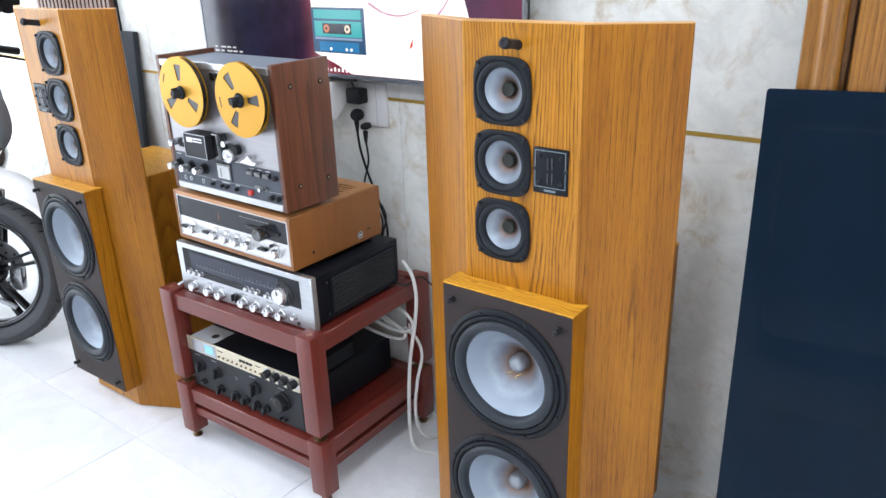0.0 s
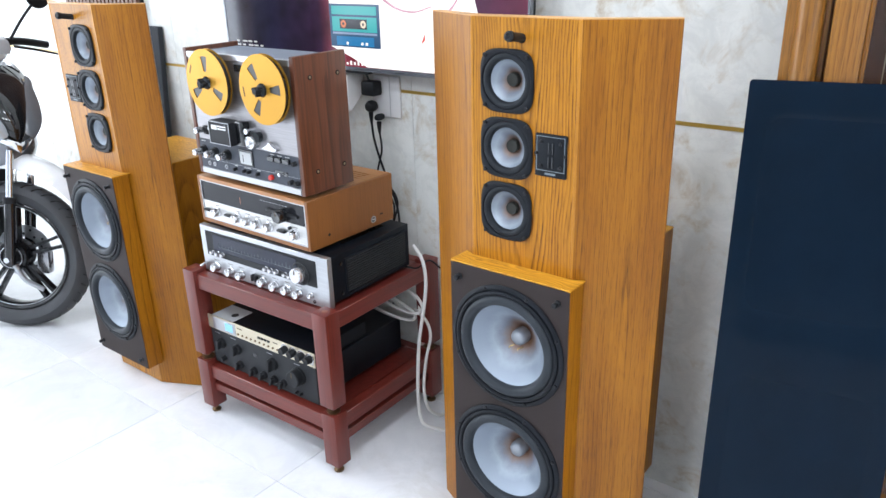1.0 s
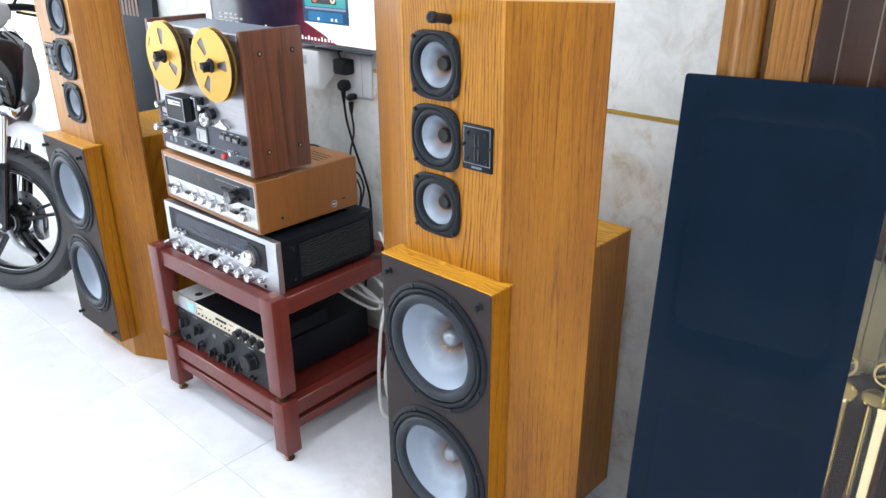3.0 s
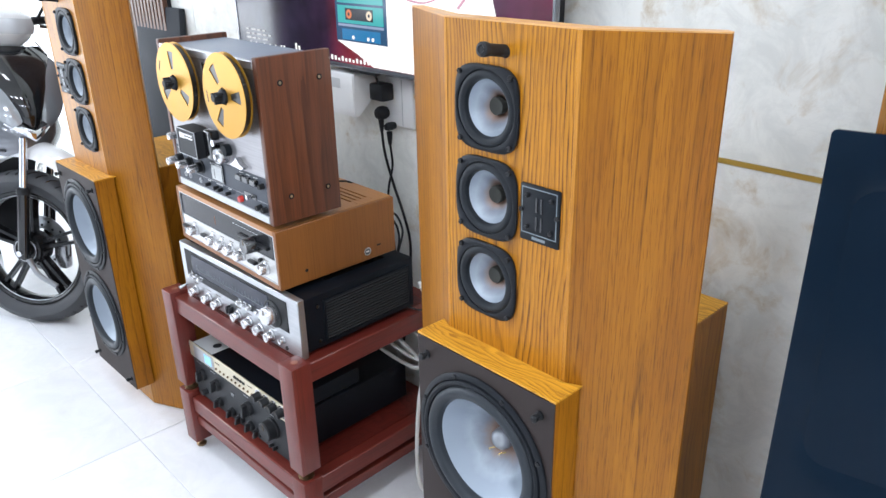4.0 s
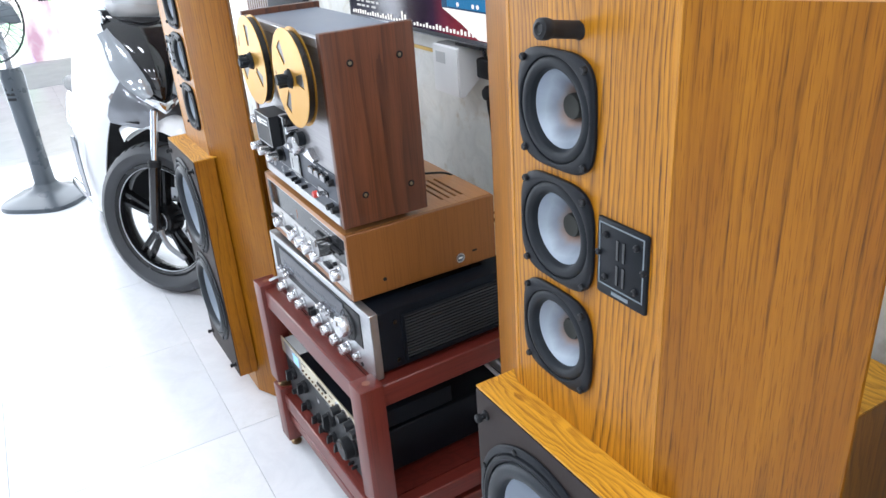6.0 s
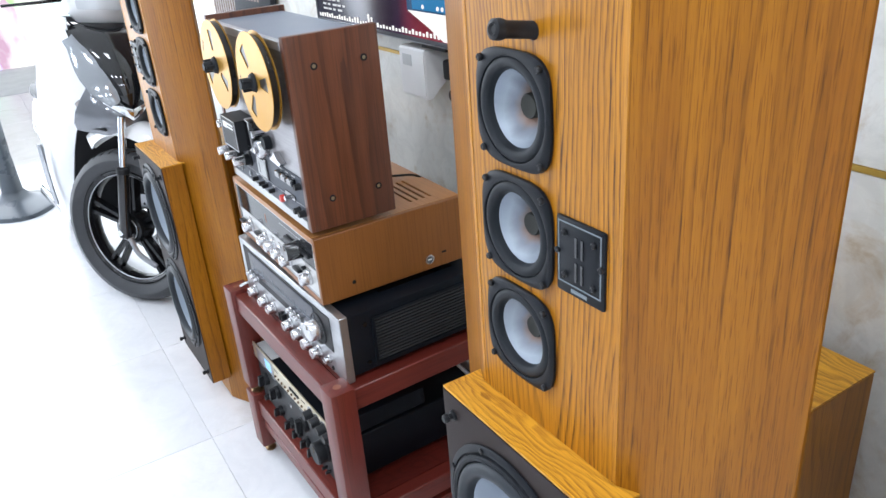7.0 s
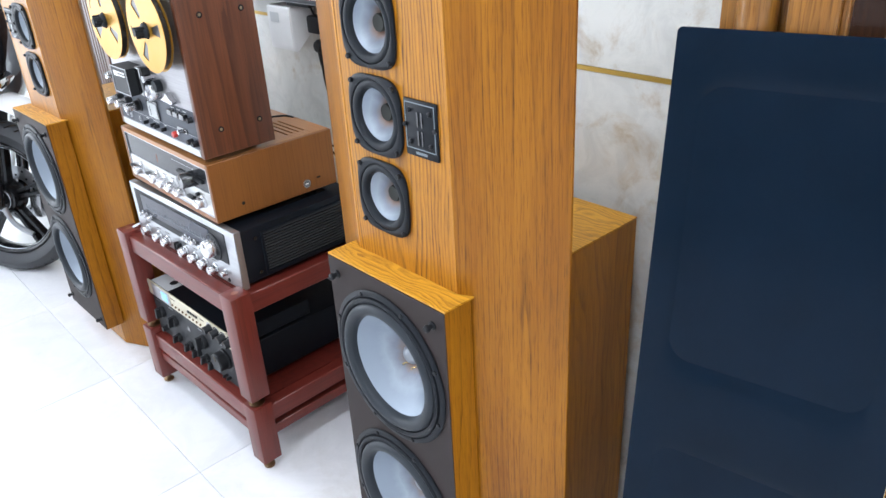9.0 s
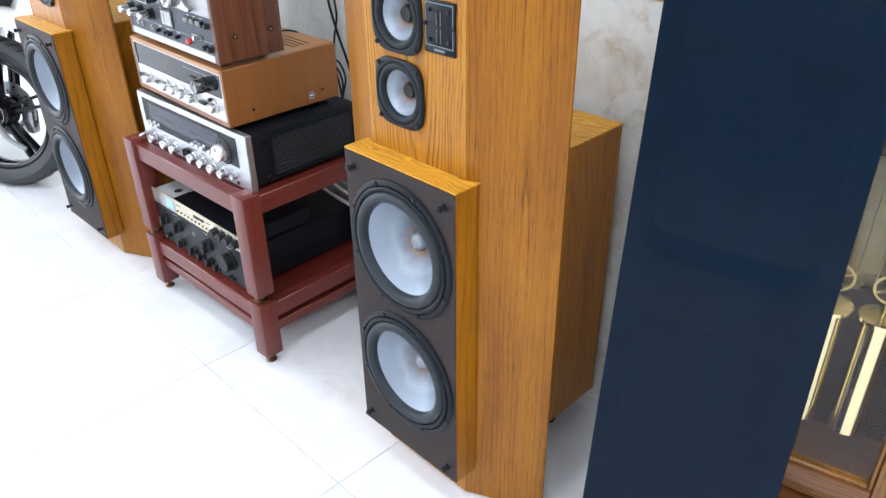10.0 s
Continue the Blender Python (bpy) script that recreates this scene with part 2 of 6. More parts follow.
walnut = wood("walnut_veneer", (0.172, 0.056, 0.023), (0.050, 0.014, 0.007), "z", 30, 2.5, 0.65, 0.42, 0.12, 0.7, streaks=0.42, dashes=0.1, vein_size=90.0)
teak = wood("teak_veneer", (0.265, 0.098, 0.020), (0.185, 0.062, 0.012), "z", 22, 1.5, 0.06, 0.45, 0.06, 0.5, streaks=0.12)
# same teak, paler: light from above is put into the top's colour
lit_teak_top = wood("lit_teak_top_veneer", (0.44, 0.195, 0.062), (0.30, 0.12, 0.034), "x", 22, 1.5, 0.10, 0.40, 0.12, 0.3, streaks=0.12)
mahogany = wood("red_stained_timber", (0.160, 0.024, 0.016), (0.095, 0.013, 0.009), "x", 40, 2.0, 0.35, 0.40, 0.08, 0.4)
mahogany_up = wood("red_stained_post", (0.160, 0.024, 0.016), (0.095, 0.013, 0.009), "z", 40, 2.0, 0.35, 0.40, 0.08, 0.4)
shelf_rail_mat = wood("red_stained_rail", (0.160, 0.024, 0.016), (0.095, 0.013, 0.009), "y", 40, 2.0, 0.35, 0.40, 0.08, 0.4)
shelf_board = wood("red_marbled_board", (0.15, 0.022, 0.015), (0.034, 0.006, 0.005), "y", 30, 9.0, 0.75, 0.35, 0.1, 0.5, 0.6)
clock_oak = oak("clock_oak", (0.33, 0.145, 0.026), (0.070, 0.024, 0.005), "z", 0.009, (0.30, 0.4, 0.05), 0.6, 0.22, 0.6, 0.008, 0.14, 0.5, 0.28, 0.4)
clock_oak_h = oak("clock_oak_rail", (0.25, 0.100, 0.030), (0.070, 0.024, 0.008), "x", 0.008, None, 0.85, 0.24, 0.5, 0.008, 0.14, 0.5, 0.28, 0.4)
clock_burl = wood("clock_burl", (0.20, 0.095, 0.034), (0.05, 0.020, 0.008), "z", 40, 14.0, 0.7, 0.3, 0.5, 0.45, 1.0)
clock_back = oak("clock_back_board", (0.085, 0.032, 0.012), (0.030, 0.010, 0.004), "z", 0.012, None, 0.8, 0.24, 0.5, 0.008, 0.14, 0.5, 0.35, 0.2)
slat_wood = wood("slat_brown_wood", (0.16, 0.075, 0.045), (0.07, 0.030, 0.018), "z", 40, 2.0, 0.4)

baffle_brown = plain("brown_black_baffle", (0.034, 0.026, 0.0245), 0.6, 0, 0.1, 60, 0.12)
black_plastic = plain("black_plastic", (0.016, 0.017, 0.019), 0.42, 0, 0.2)
black_gloss = plain("black_gloss", (0.008, 0.009, 0.011), 0.09, 0, 0.1, 40, 0.0, 0.5)
flange_grey = plain("charcoal_casting", (0.0085, 0.0105, 0.014), 0.45, 0, 0.2, 60, 0.1)
rubber = plain("soft_rubber", (0.014, 0.017, 0.021), 0.5, 0, 0.15)
foam_grey = plain("grey_rubber_roll", (0.028, 0.033, 0.039), 0.42, 0, 0.15)
woofer_cone = cone_mat("woofer_cone", 0.022, 0.075)
mid_cone = cone_mat("mid_cone", 0.012, 0.043)
chrome = plain("chrome", (0.80, 0.82, 0.85), 0.10, 1.0, 0.05, 40, 0.0)
dull_steel = plain("dull_steel", (0.42, 0.43, 0.45), 0.35, 1.0, 0.1)
dark_cap = plain("dark_dust_cap", (0.040, 0.041, 0.036), 0.5, 0, 0.35)
alu = brushed("brushed_aluminium", (0.54, 0.555, 0.575), "x", 0.30)
alu_v = brushed("bright_aluminium_fascia", (0.50, 0.505, 0.515), "x", 0.36)
deck_plate = brushed("satin_transport_plate", (0.36, 0.35, 0.36), "x", 0.42)
bright_strip = brushed("bright_control_strip", (0.70, 0.70, 0.69), "x", 0.40)
knob_alu = plain("turned_aluminium", (0.60, 0.605, 0.62), 0.24, 0.9, 0.06, 60, 0.0)
gold_anod = plain("gold_anodised", (0.46, 0.235, 0.020), 0.38, 0.6, 0.06, 60, 0.02)
deck_grey = plain("deck_dark_grey", (0.066, 0.074, 0.090), 0.45, 0, 0.12, 60, 0.08)
deck_top = plain("deck_top_grey", (0.20, 0.23, 0.28), 0.42, 0.1, 0.1, 60, 0.05)
case_black = plain("black_lacquered_steel", (0.0075, 0.010, 0.0145), 0.36, 0.2, 0.2, 70, 0.1)
amp_grey = plain("matt_charcoal_fascia", (0.032, 0.034, 0.037), 0.5, 0.1, 0.12, 70, 0.1)
dial_glass = plain("dark_dial_glass", (0.018, 0.019, 0.022), 0.08, 0, 0.1, 40, 0.0, 0.0)
dial_blue = plain("grey_blue_dial", (0.032, 0.036, 0.052), 0.12, 0, 0.2, 40, 0.0, 0.0)
cream_metal = plain("champagne_fascia", (0.62, 0.56, 0.42), 0.35, 0.6, 0.08)
label_paper = plain("grey_label_paper", (0.52, 0.53, 0.53), 0.6, 0, 0.1)
print_white = plain("white_print", (0.75, 0.75, 0.73), 0.6, 0, 0.02)
tape_black = plain("wound_tape", (0.014, 0.012, 0.011), 0.3, 0, 0.1)
print_dark = plain("dark_print", (0.06, 0.035, 0.012), 0.6, 0, 0.02)
red_plastic = plain("red_button", (0.55, 0.03, 0.02), 0.35)
brass = plain("aged_brass", (0.55, 0.40, 0.16), 0.28, 0.95, 0.12)
bright_brass = plain("polished_brass", (0.86, 0.72, 0.40), 0.10, 1.0, 0.05, 40, 0.0)
# bob brass: the dark reflection on it is put into the base colour
dim_brass = plain("dark_reflection_brass", (0.22, 0.18, 0.10), 0.32, 0.9, 0.2)
antique_brass = plain("antique_brass", (0.42, 0.36, 0.24), 0.35, 0.9, 0.15)
bronze_foot = plain("bronze_spike", (0.20, 0.13, 0.07), 0.35, 0.9, 0.15)
white_plastic = plain("white_plastic", (0.78, 0.78, 0.77), 0.40, 0, 0.04)
cable_white = plain("white_cable_sheath", (0.74, 0.73, 0.70), 0.45, 0, 0.06)
white_paint = plain("white_motor_paint", (0.82, 0.83, 0.84), 0.12, 0, 0.03, 40, 0.0, 0.6)
tyre_mat = plain("tyre_rubber", (0.040, 0.043, 0.048), 0.55, 0, 0.2, 70, 0.25)
rim_black = plain("satin_black_alloy", (0.014, 0.015, 0.017), 0.24, 0.4, 0.15)
smoke_trim = plain("smoked_trim", (0.20, 0.21, 0.23), 0.12, 0.5, 0.1, 40, 0.0, 0.4)
seat_black = plain("black_vinyl", (0.02, 0.02, 0.022), 0.5, 0, 0.15, 80, 0.2)
lamp_clear = plain("clear_lens", (0.34, 0.37, 0.40), 0.06, 0.5, 0.1, 40, 0.0, 0.5)
lamp_pale = plain("pale_lens", (0.62, 0.65, 0.68), 0.08, 0.1, 0.05, 40, 0.0, 0.5)
lamp_amber = plain("pale_amber_lens", (0.15, 0.125, 0.12), 0.12, 0, 0.1)
fan_grey = plain("slate_grey_plastic", (0.075, 0.090, 0.105), 0.30, 0, 0.1)
fan_clear = plain("smoky_fan_blade", (0.16, 0.19, 0.21), 0.2, 0, 0.1)
navy_panel = plain("navy_gloss_panel", (0.0034, 0.0098, 0.0200), 0.14, 0, 0.12, 60, 0.0, 0.0)
navy_panel.node_tree.nodes["Principled BSDF"].inputs["Specular IOR Level"].default_value = 0.10
grille_cloth = plain("dark_grille_cloth", (0.016, 0.020, 0.026), 0.75, 0, 0.15, 90, 0.3)
gold_strip = plain("gold_inlay", (0.66, 0.43, 0.10), 0.32, 0.45, 0.1)
wall_marble = marble("pale_marble_tile", (0.86, 0.865, 0.82), (0.68, 0.69, 0.655), (0.50, 0.39, 0.24), 0.24, 0.02, 1.9)
floor_tile_mat = marble("white_floor_tile", (0.79, 0.80, 0.82), (0.69, 0.705, 0.73), (0.64, 0.64, 0.63), 0.22, 0.015, 1.0)
grout = plain("grey_grout", (0.68, 0.68, 0.69), 0.8)
paving = plain("pale_street_paving", (0.78, 0.78, 0.77), 0.8, 0, 0.06, 30, 0.2)
wall_white = plain("white_plaster", (0.78, 0.78, 0.76), 0.7, 0, 0.03, 30, 0.05)
ceiling_white = plain("white_ceiling", (0.80, 0.80, 0.79), 0.8, 0, 0.03)
lamp_face = glow("ceiling_light_diffuser", (0.98, 0.98, 1.0), 6.0)
# grey for the unseen wall, picked to hold down fill and reflections
fill_cut_grey = plain("unseen_wall_grey", (0.36, 0.37, 0.385), 0.7, 0, 0.06, 30, 0.05)
clear_glass = glass("clear_pane")
for dull in (dark_cap, dial_glass, dial_blue, flange_grey, black_plastic, baffle_brown, case_black, rubber, foam_grey, amp_grey, deck_grey):
    dull.node_tree.nodes["Principled BSDF"].inputs["Specular IOR Level"].default_value = 0.18


# ---- building helpers ----
def box(bm, x0, x1, y0, y1, z0, z1, b=0.0, seg=1):
    made = bmesh.ops.create_cube(bm, size=1.0)["verts"]
    for v in made:
        v.co = Vector(((x0 + x1) / 2 + v.co.x * (x1 - x0), (y0 + y1) / 2 + v.co.y * (y1 - y0), (z0 + z1) / 2 + v.co.z * (z1 - z0)))
    if b:
        es = list({e for v in made for e in v.link_edges})
        bmesh.ops.bevel(bm, geom=es, offset=b, segments=seg, affect="EDGES", profile=0.5)


def axes(axis):
    """Two cross axes and the main axis of a turned shape."""
    return {"x": (Vector((0, 1, 0)), Vector((0, 0, 1)), Vector((1, 0, 0))), "y": (Vector((1, 0, 0)), Vector((0, 0, 1)), Vector((0, 1, 0))),
            "z": (Vector((1, 0, 0)), Vector((0, 1, 0)), Vector((0, 0, 1)))}[axis]


def lathe(bm, prof, c=(0, 0, 0), axis="z", seg=32, square=0.0):
    """Turns a profile of (radius, height[, squareness]) round an axis."""
    u, w, h = axes(axis)
    c = Vector(c)
    rings = []
    for entry in prof:
        r, d = entry[0], entry[1]
        k = entry[2] if len(entry) > 2 else 0.0
        if r <= 1e-6:
            rings.append([bm.verts.new(c + h * d)])
            continue
        ring = []
        for i in range(seg):
            a = 2 * math.pi * i / seg
            ca, sa = math.cos(a), math.sin(a)
            f = 1.0
            if k:
                f = 1 + k * ((abs(ca) ** 4 + abs(sa) ** 4) ** -0.25 - 1)
            ring.append(bm.verts.new(c + h * d + (u * ca + w * sa) * r * f))
        rings.append(ring)
    for a, b in zip(rings, rings[1:]):
        for i in range(seg):
            j = (i + 1) % seg
            q = [a[i % len(a)], a[j % len(a)], b[j % len(b)], b[i % len(b)]]
            q = list(dict.fromkeys(q))
            if len(q) > 2:
                bm.faces.new(q)


def prism(bm, poly, z0, z1, axis="z"):
    """Extrudes a flat outline along an axis."""
    u, w, h = axes(axis)
    lo = [bm.verts.new(u * p + w * q + h * z0) for p, q in poly]
    hi = [bm.verts.new(u * p + w * q + h * z1) for p, q in poly]
    bm.faces.new(lo[::-1])
    bm.faces.new(hi)
    n = len(poly)
    for i in range(n):
        bm.faces.new((lo[i], lo[(i + 1) % n], hi[(i + 1) % n], hi[i]))


def smooth_path(pts, steps=6):
    p = [Vector(q) for q in pts]
    p = [p[0] * 2 - p[1]] + p + [p[-1] * 2 - p[-2]]
    out = []
    for i in range(1, len(p) - 2):
        a, b, c, d = p[i - 1:i + 3]
        for s in range(steps):
            t = s / steps
            out.append(0.5 * (2 * b + (c - a) * t + (2 * a - 5 * b + 4 * c - d) * t * t + (3 * b - a - 3 * c + d) * t ** 3))
    return out + [p[-2]]


def tube(bm, pts, r, seg=8, steps=6, smooth=True):
    path = smooth_path(pts, steps) if smooth else [Vector(q) for q in pts]
    rings = []
    side = None
    for i, q in enumerate(path):
        d = (path[min(i + 1, len(path) - 1)] - path[max(i - 1, 0)]).normalized()
        side = d.orthogonal() if side is None else (side - d * side.dot(d))
        side.normalize()
        up = d.cross(side)
        rr = r[0] + (r[1] - r[0]) * i / (len(path) - 1) if isinstance(r, tuple) else r
        rings.append([bm.verts.new(q + (side * math.cos(2 * math.pi * k / seg) + up * math.sin(2 * math.pi * k / seg)) * rr) for k in range(seg)])
    for a, b in zip(rings, rings[1:]):
        for k in range(seg):
            bm.faces.new((a[k], a[(k + 1) % seg], b[(k + 1) % seg], b[k]))
    bm.faces.new(rings[0][::-1])
    bm.faces.new(rings[-1])


def loft(bm, rows, closed=False):
    """A skin over rows of points of equal length."""
    vs = [[bm.verts.new(p) for p in row] for row in rows]
    for a, b in zip(vs, vs[1:]):
        n = len(a)
        for i in range(n if closed else n - 1):
            j = (i + 1) % n
            bm.faces.new((a[i], a[j], b[j], b[i]))


def thick(bm, depth):
    """Gives a skin a thickness."""
    bmesh.ops.recalc_face_normals(bm, faces=bm.faces[:])
    bmesh.ops.solidify(bm, geom=bm.faces[:], thickness=depth)


def holed_plate(bm, x0, x1, z0, z1, y0, y1, holes, seg=40):
    """An upright plate with round holes (x, z, r) through it."""
    def loop(y):
        es = []
        rings = [[(x0, z0), (x1, z0), (x1, z1), (x0, z1)]]
        for hx, hz, r in holes:
            rings.append([(hx + r * math.cos(2 * math.pi * i / seg), hz + r * math.sin(2 * math.pi * i / seg)) for i in range(seg)])
        out = []
        for ring in rings:
            vs = [bm.verts.new((px, y, pz)) for px, pz in ring]
            es += [bm.edges.new((vs[i], vs[(i + 1) % len(vs)])) for i in range(len(vs))]
            out.append(vs)
        bmesh.ops.triangle_fill(bm, use_beauty=True, edges=es)
        return out
    front, back = loop(y0), loop(y1)
    for fr, bk in zip(front, back):
        n = len(fr)
        for i in range(n):
            bm.faces.new((fr[i], fr[(i + 1) % n], bk[(i + 1) % n], bk[i]))


def part(name, bm, material, parent, label="", smooth=38, loc=None, turn=None, kind=""):
    """Links a bmesh as one mesh object under a thing or a part."""
    bmesh.ops.recalc_face_normals(bm, faces=bm.faces[:])
    me = bpy.data.meshes.new(name)
    bm.to_mesh(me)
    bm.free()
    if smooth:
        for p in me.polygons:
            p.use_smooth = True
        me.set_sharp_from_angle(angle=radians(smooth))
    me.materials.append(material)
    ob = new(name, me)
    ob.parent = parent
    kind = "stuff" if name in ("lettering", "scale_marks") else kind
    if loc is not None or turn is not None:
        ob.matrix_local = pose(*(loc or (0, 0, 0)), *(turn or (0, 0, 0)))
    tagged(ob, label, "", "", kind)
    return ob


def boxpart(name, dims, material, parent, label="", b=0.0, seg=1):
    bm = bmesh.new()
    box(bm, *dims, b, seg)
    return part(name, bm, material, parent, label)


def turned(name, prof, c, axis, material, parent, label="", seg=24):
    bm = bmesh.new()
    lathe(bm, prof, c, axis, seg)
    return part(name, bm, material, parent, label)


def thing(name, label, category, at=(0, 0, 0), rz=0.0, group="", kind=""):
    ob = new(name)
    ob.empty_display_size = 0.1
    ob.matrix_world = pose(*at, 0, 0, rz)
    return tagged(ob, label, category, group, kind)


def solid(name, dims, material, label, category="", kind="structure", b=0.0):
    bm = bmesh.new()
    box(bm, *dims, b)
    ob = part(name, bm, material, None, "", 0)
    return tagged(ob, label, category, "", kind)


# ---- the room ----
WALL, LEFT, RIGHT, BACK = 1.675, -5.6, 2.4, -3.2
solid("ground", (-60, 60, -60, 60, -0.30, -0.06), paving, "grey ground under and around the shop", "ground")
floor = solid("floor", (LEFT - 2.5, RIGHT, BACK, WALL, -0.05, -0.004), grout, "white polished stone tile floor with thin joints", "floor")
wall_back = solid("wall_north", (LEFT, RIGHT, WALL, WALL + 0.15, -0.04, CEIL), wall_white, "wall clad in pale veined marble with a gold line", "wall")
# unseen closing walls: grey south one cuts fill, white east one bounces light
solid("wall_south", (LEFT, RIGHT, BACK - 0.15, BACK, -0.04, CEIL), fill_cut_grey, "unseen added wall, grey to cut fill light and reflections", "wall")
solid("wall_east", (RIGHT, RIGHT + 0.15, BACK, WALL, -0.04, CEIL), wall_white, "unseen added end wall, white to bounce light", "wall")
solid("ceiling", (LEFT, RIGHT, BACK, WALL, CEIL, CEIL + 0.1), ceiling_white, "plain white ceiling", "ceiling")
solid("wall_west", (LEFT - 0.1, LEFT, BACK, WALL + 0.15, 2.72, CEIL), wall_white, "white lintel above the open shop front", "wall")
for py in (BACK + 0.05, -1.0, WALL - 0.05):
    solid("shop_front_post", (LEFT - 0.08, LEFT, py - 0.04, py + 0.04, -0.04, 2.72), dull_steel, "slim grey metal post of the shop front", "post")

gold = solid("trim", (LEFT, RIGHT, WALL - 0.0135, WALL, 1.0138, 1.0222), gold_strip, "thin gold metal inlay along the marble wall", "trim")

# square ceiling lights
for lx, ly in LIGHTS:
    lamp = thing("ceiling_light", "square white recessed ceiling light, switched on", "ceiling light", (lx, ly, CEIL), 0, "ceiling lights")
    bm = bmesh.new()
    for x0, x1, y0, y1 in ((-0.17, 0.17, -0.17, -0.145), (-0.17, 0.17, 0.145, 0.17), (-0.17, -0.145, -0.145, 0.145), (0.145, 0.17, -0.145, 0.145)):
        box(bm, x0, x1, y0, y1, -0.02, 0.0)
    part("frame", bm, white_plastic, lamp)
    boxpart("diffuser", (-0.145, 0.145, -0.145, 0.145, -0.012, -0.002), lamp_face, lamp)


# ---- tower loudspeakers ----
# pale tone for the top edges: their highlight is put into the colour
oak_highlight = plain("pale_oak_highlight", (0.62, 0.33, 0.12), 0.4, 0, 0.15, 60, 0.08)
oak_edge = oak("solid_oak_edge", (0.52, 0.225, 0.022), (0.30, 0.11, 0.010), "z", 0.004, None, 0.5, 0.2, 0.3)
cap_silver = plain("satin_silver_cap", (0.34, 0.36, 0.39), 0.42, 0.6, 0.1)


def woofer(sp, cx, cz):
    """A ten-inch woofer set in the brown baffle."""
    R = 0.1432
    bm = bmesh.new()
    lathe(bm, [(R - 0.004, 0.001), (R, -0.001), (R, -0.003), (R - 0.003, -0.0052), (0.1335, -0.0058), (0.1325, -0.0025), (0.1312, -0.0025), (0.1300, -0.0075), (0.126, -0.0088), (0.1215, -0.0070), (0.1195, -0.001)], (0, 0, 0), "y", 56)
    w = part("woofer", bm, flange_grey, sp, "ten-inch woofer with silvered cone", loc=(cx, 0, cz))
    bm = bmesh.new()
    lathe(bm, [(0.1215, -0.006)] + [(0.1085 + 0.0115 * math.cos(a), -0.002 - 0.0105 * math.sin(a)) for a in [math.pi * k / 10 for k in range(11)]] + [(0.0955, 0.004)], (0, 0, 0), "y", 56)
    part("surround", bm, foam_grey, w, "grey rubber roll")
    bm = bmesh.new()
    lathe(bm, [(0.0965, 0.003), (0.088, 0.011), (0.070, 0.029), (0.050, 0.049), (0.034, 0.063), (0.024, 0.071), (0.0, 0.073)], (0, 0, 0), "y", 56)
    part("cone", bm, woofer_cone, w, "silver cone with rusty bloom at its throat")
    bm = bmesh.new()
    lathe(bm, [(0.0190, 0.071), (0.0190, 0.054), (0.0175, 0.0465), (0.0125, 0.0412), (0.006, 0.0388), (0, 0.038)], (0, 0, 0), "y", 28)
    part("dust_cap", bm, cap_silver, w, "silver dust cap")
    for i in range(8):
        a = 2 * math.pi * (i + 0.5) / 8
        # the eight flange screws
        turned("screw", [(0.0042, 0.0), (0.0042, -0.0022), (0.0023, -0.0030), (0, -0.0026)], (0.1368 * math.cos(a), -0.0052, 0.1368 * math.sin(a)), "y", black_plastic, w, "", 10)


def mid_driver(sp, cx, cy, cz):
    bm = bmesh.new()
    lathe(bm, [(0.0605, 0.001, 0.95), (0.0628, -0.001, 0.95), (0.0628, -0.0045, 0.95), (0.0612, -0.0064, 0.9), (0.0580, -0.0072, 0.3), (0.0565, -0.0064), (0.0550, -0.002), (0.0515, 0.001)], (0, 0, 0), "y", 64)
    d = part("mid_driver", bm, flange_grey, sp, "five-inch driver with rounded square black frame", loc=(cx, cy, cz))
    bm = bmesh.new()
    lathe(bm, [(0.0572, -0.0058)] + [(0.0497 + 0.0066 * math.cos(a), -0.0025 - 0.0048 * math.sin(a)) for a in [math.pi * k / 8 for k in range(9)]] + [(0.0415, 0.003)], (0, 0, 0), "y", 48)
    part("surround", bm, rubber, d)
    bm = bmesh.new()
    lathe(bm, [(0.0432, 0.001), (0.036, 0.009), (0.026, 0.019), (0.0155, 0.028), (0, 0.030)], (0, 0, 0), "y", 48)
    part("cone", bm, mid_cone, d, "silvered cone with brown bloom")
    bm = bmesh.new()
    lathe(bm, [(0.0136, 0.029), (0.0136, 0.0185), (0.0126, 0.0170), (0.007, 0.0178), (0, 0.0182)], (0, 0, 0), "y", 24)
    part("dust_cap", bm, dark_cap, d, "dark flat dust cap")
    for sx in (-1, 1):
        for sz in (-1, 1):
            bm = bmesh.new()
            lathe(bm, [(0.0042, -0.006), (0.0042, -0.0095), (0.0028, -0.0110), (0, -0.0104)], (sx * 0.0495, 0, sz * 0.0495), "y", 10)
            part("screw", bm, black_plastic, d)


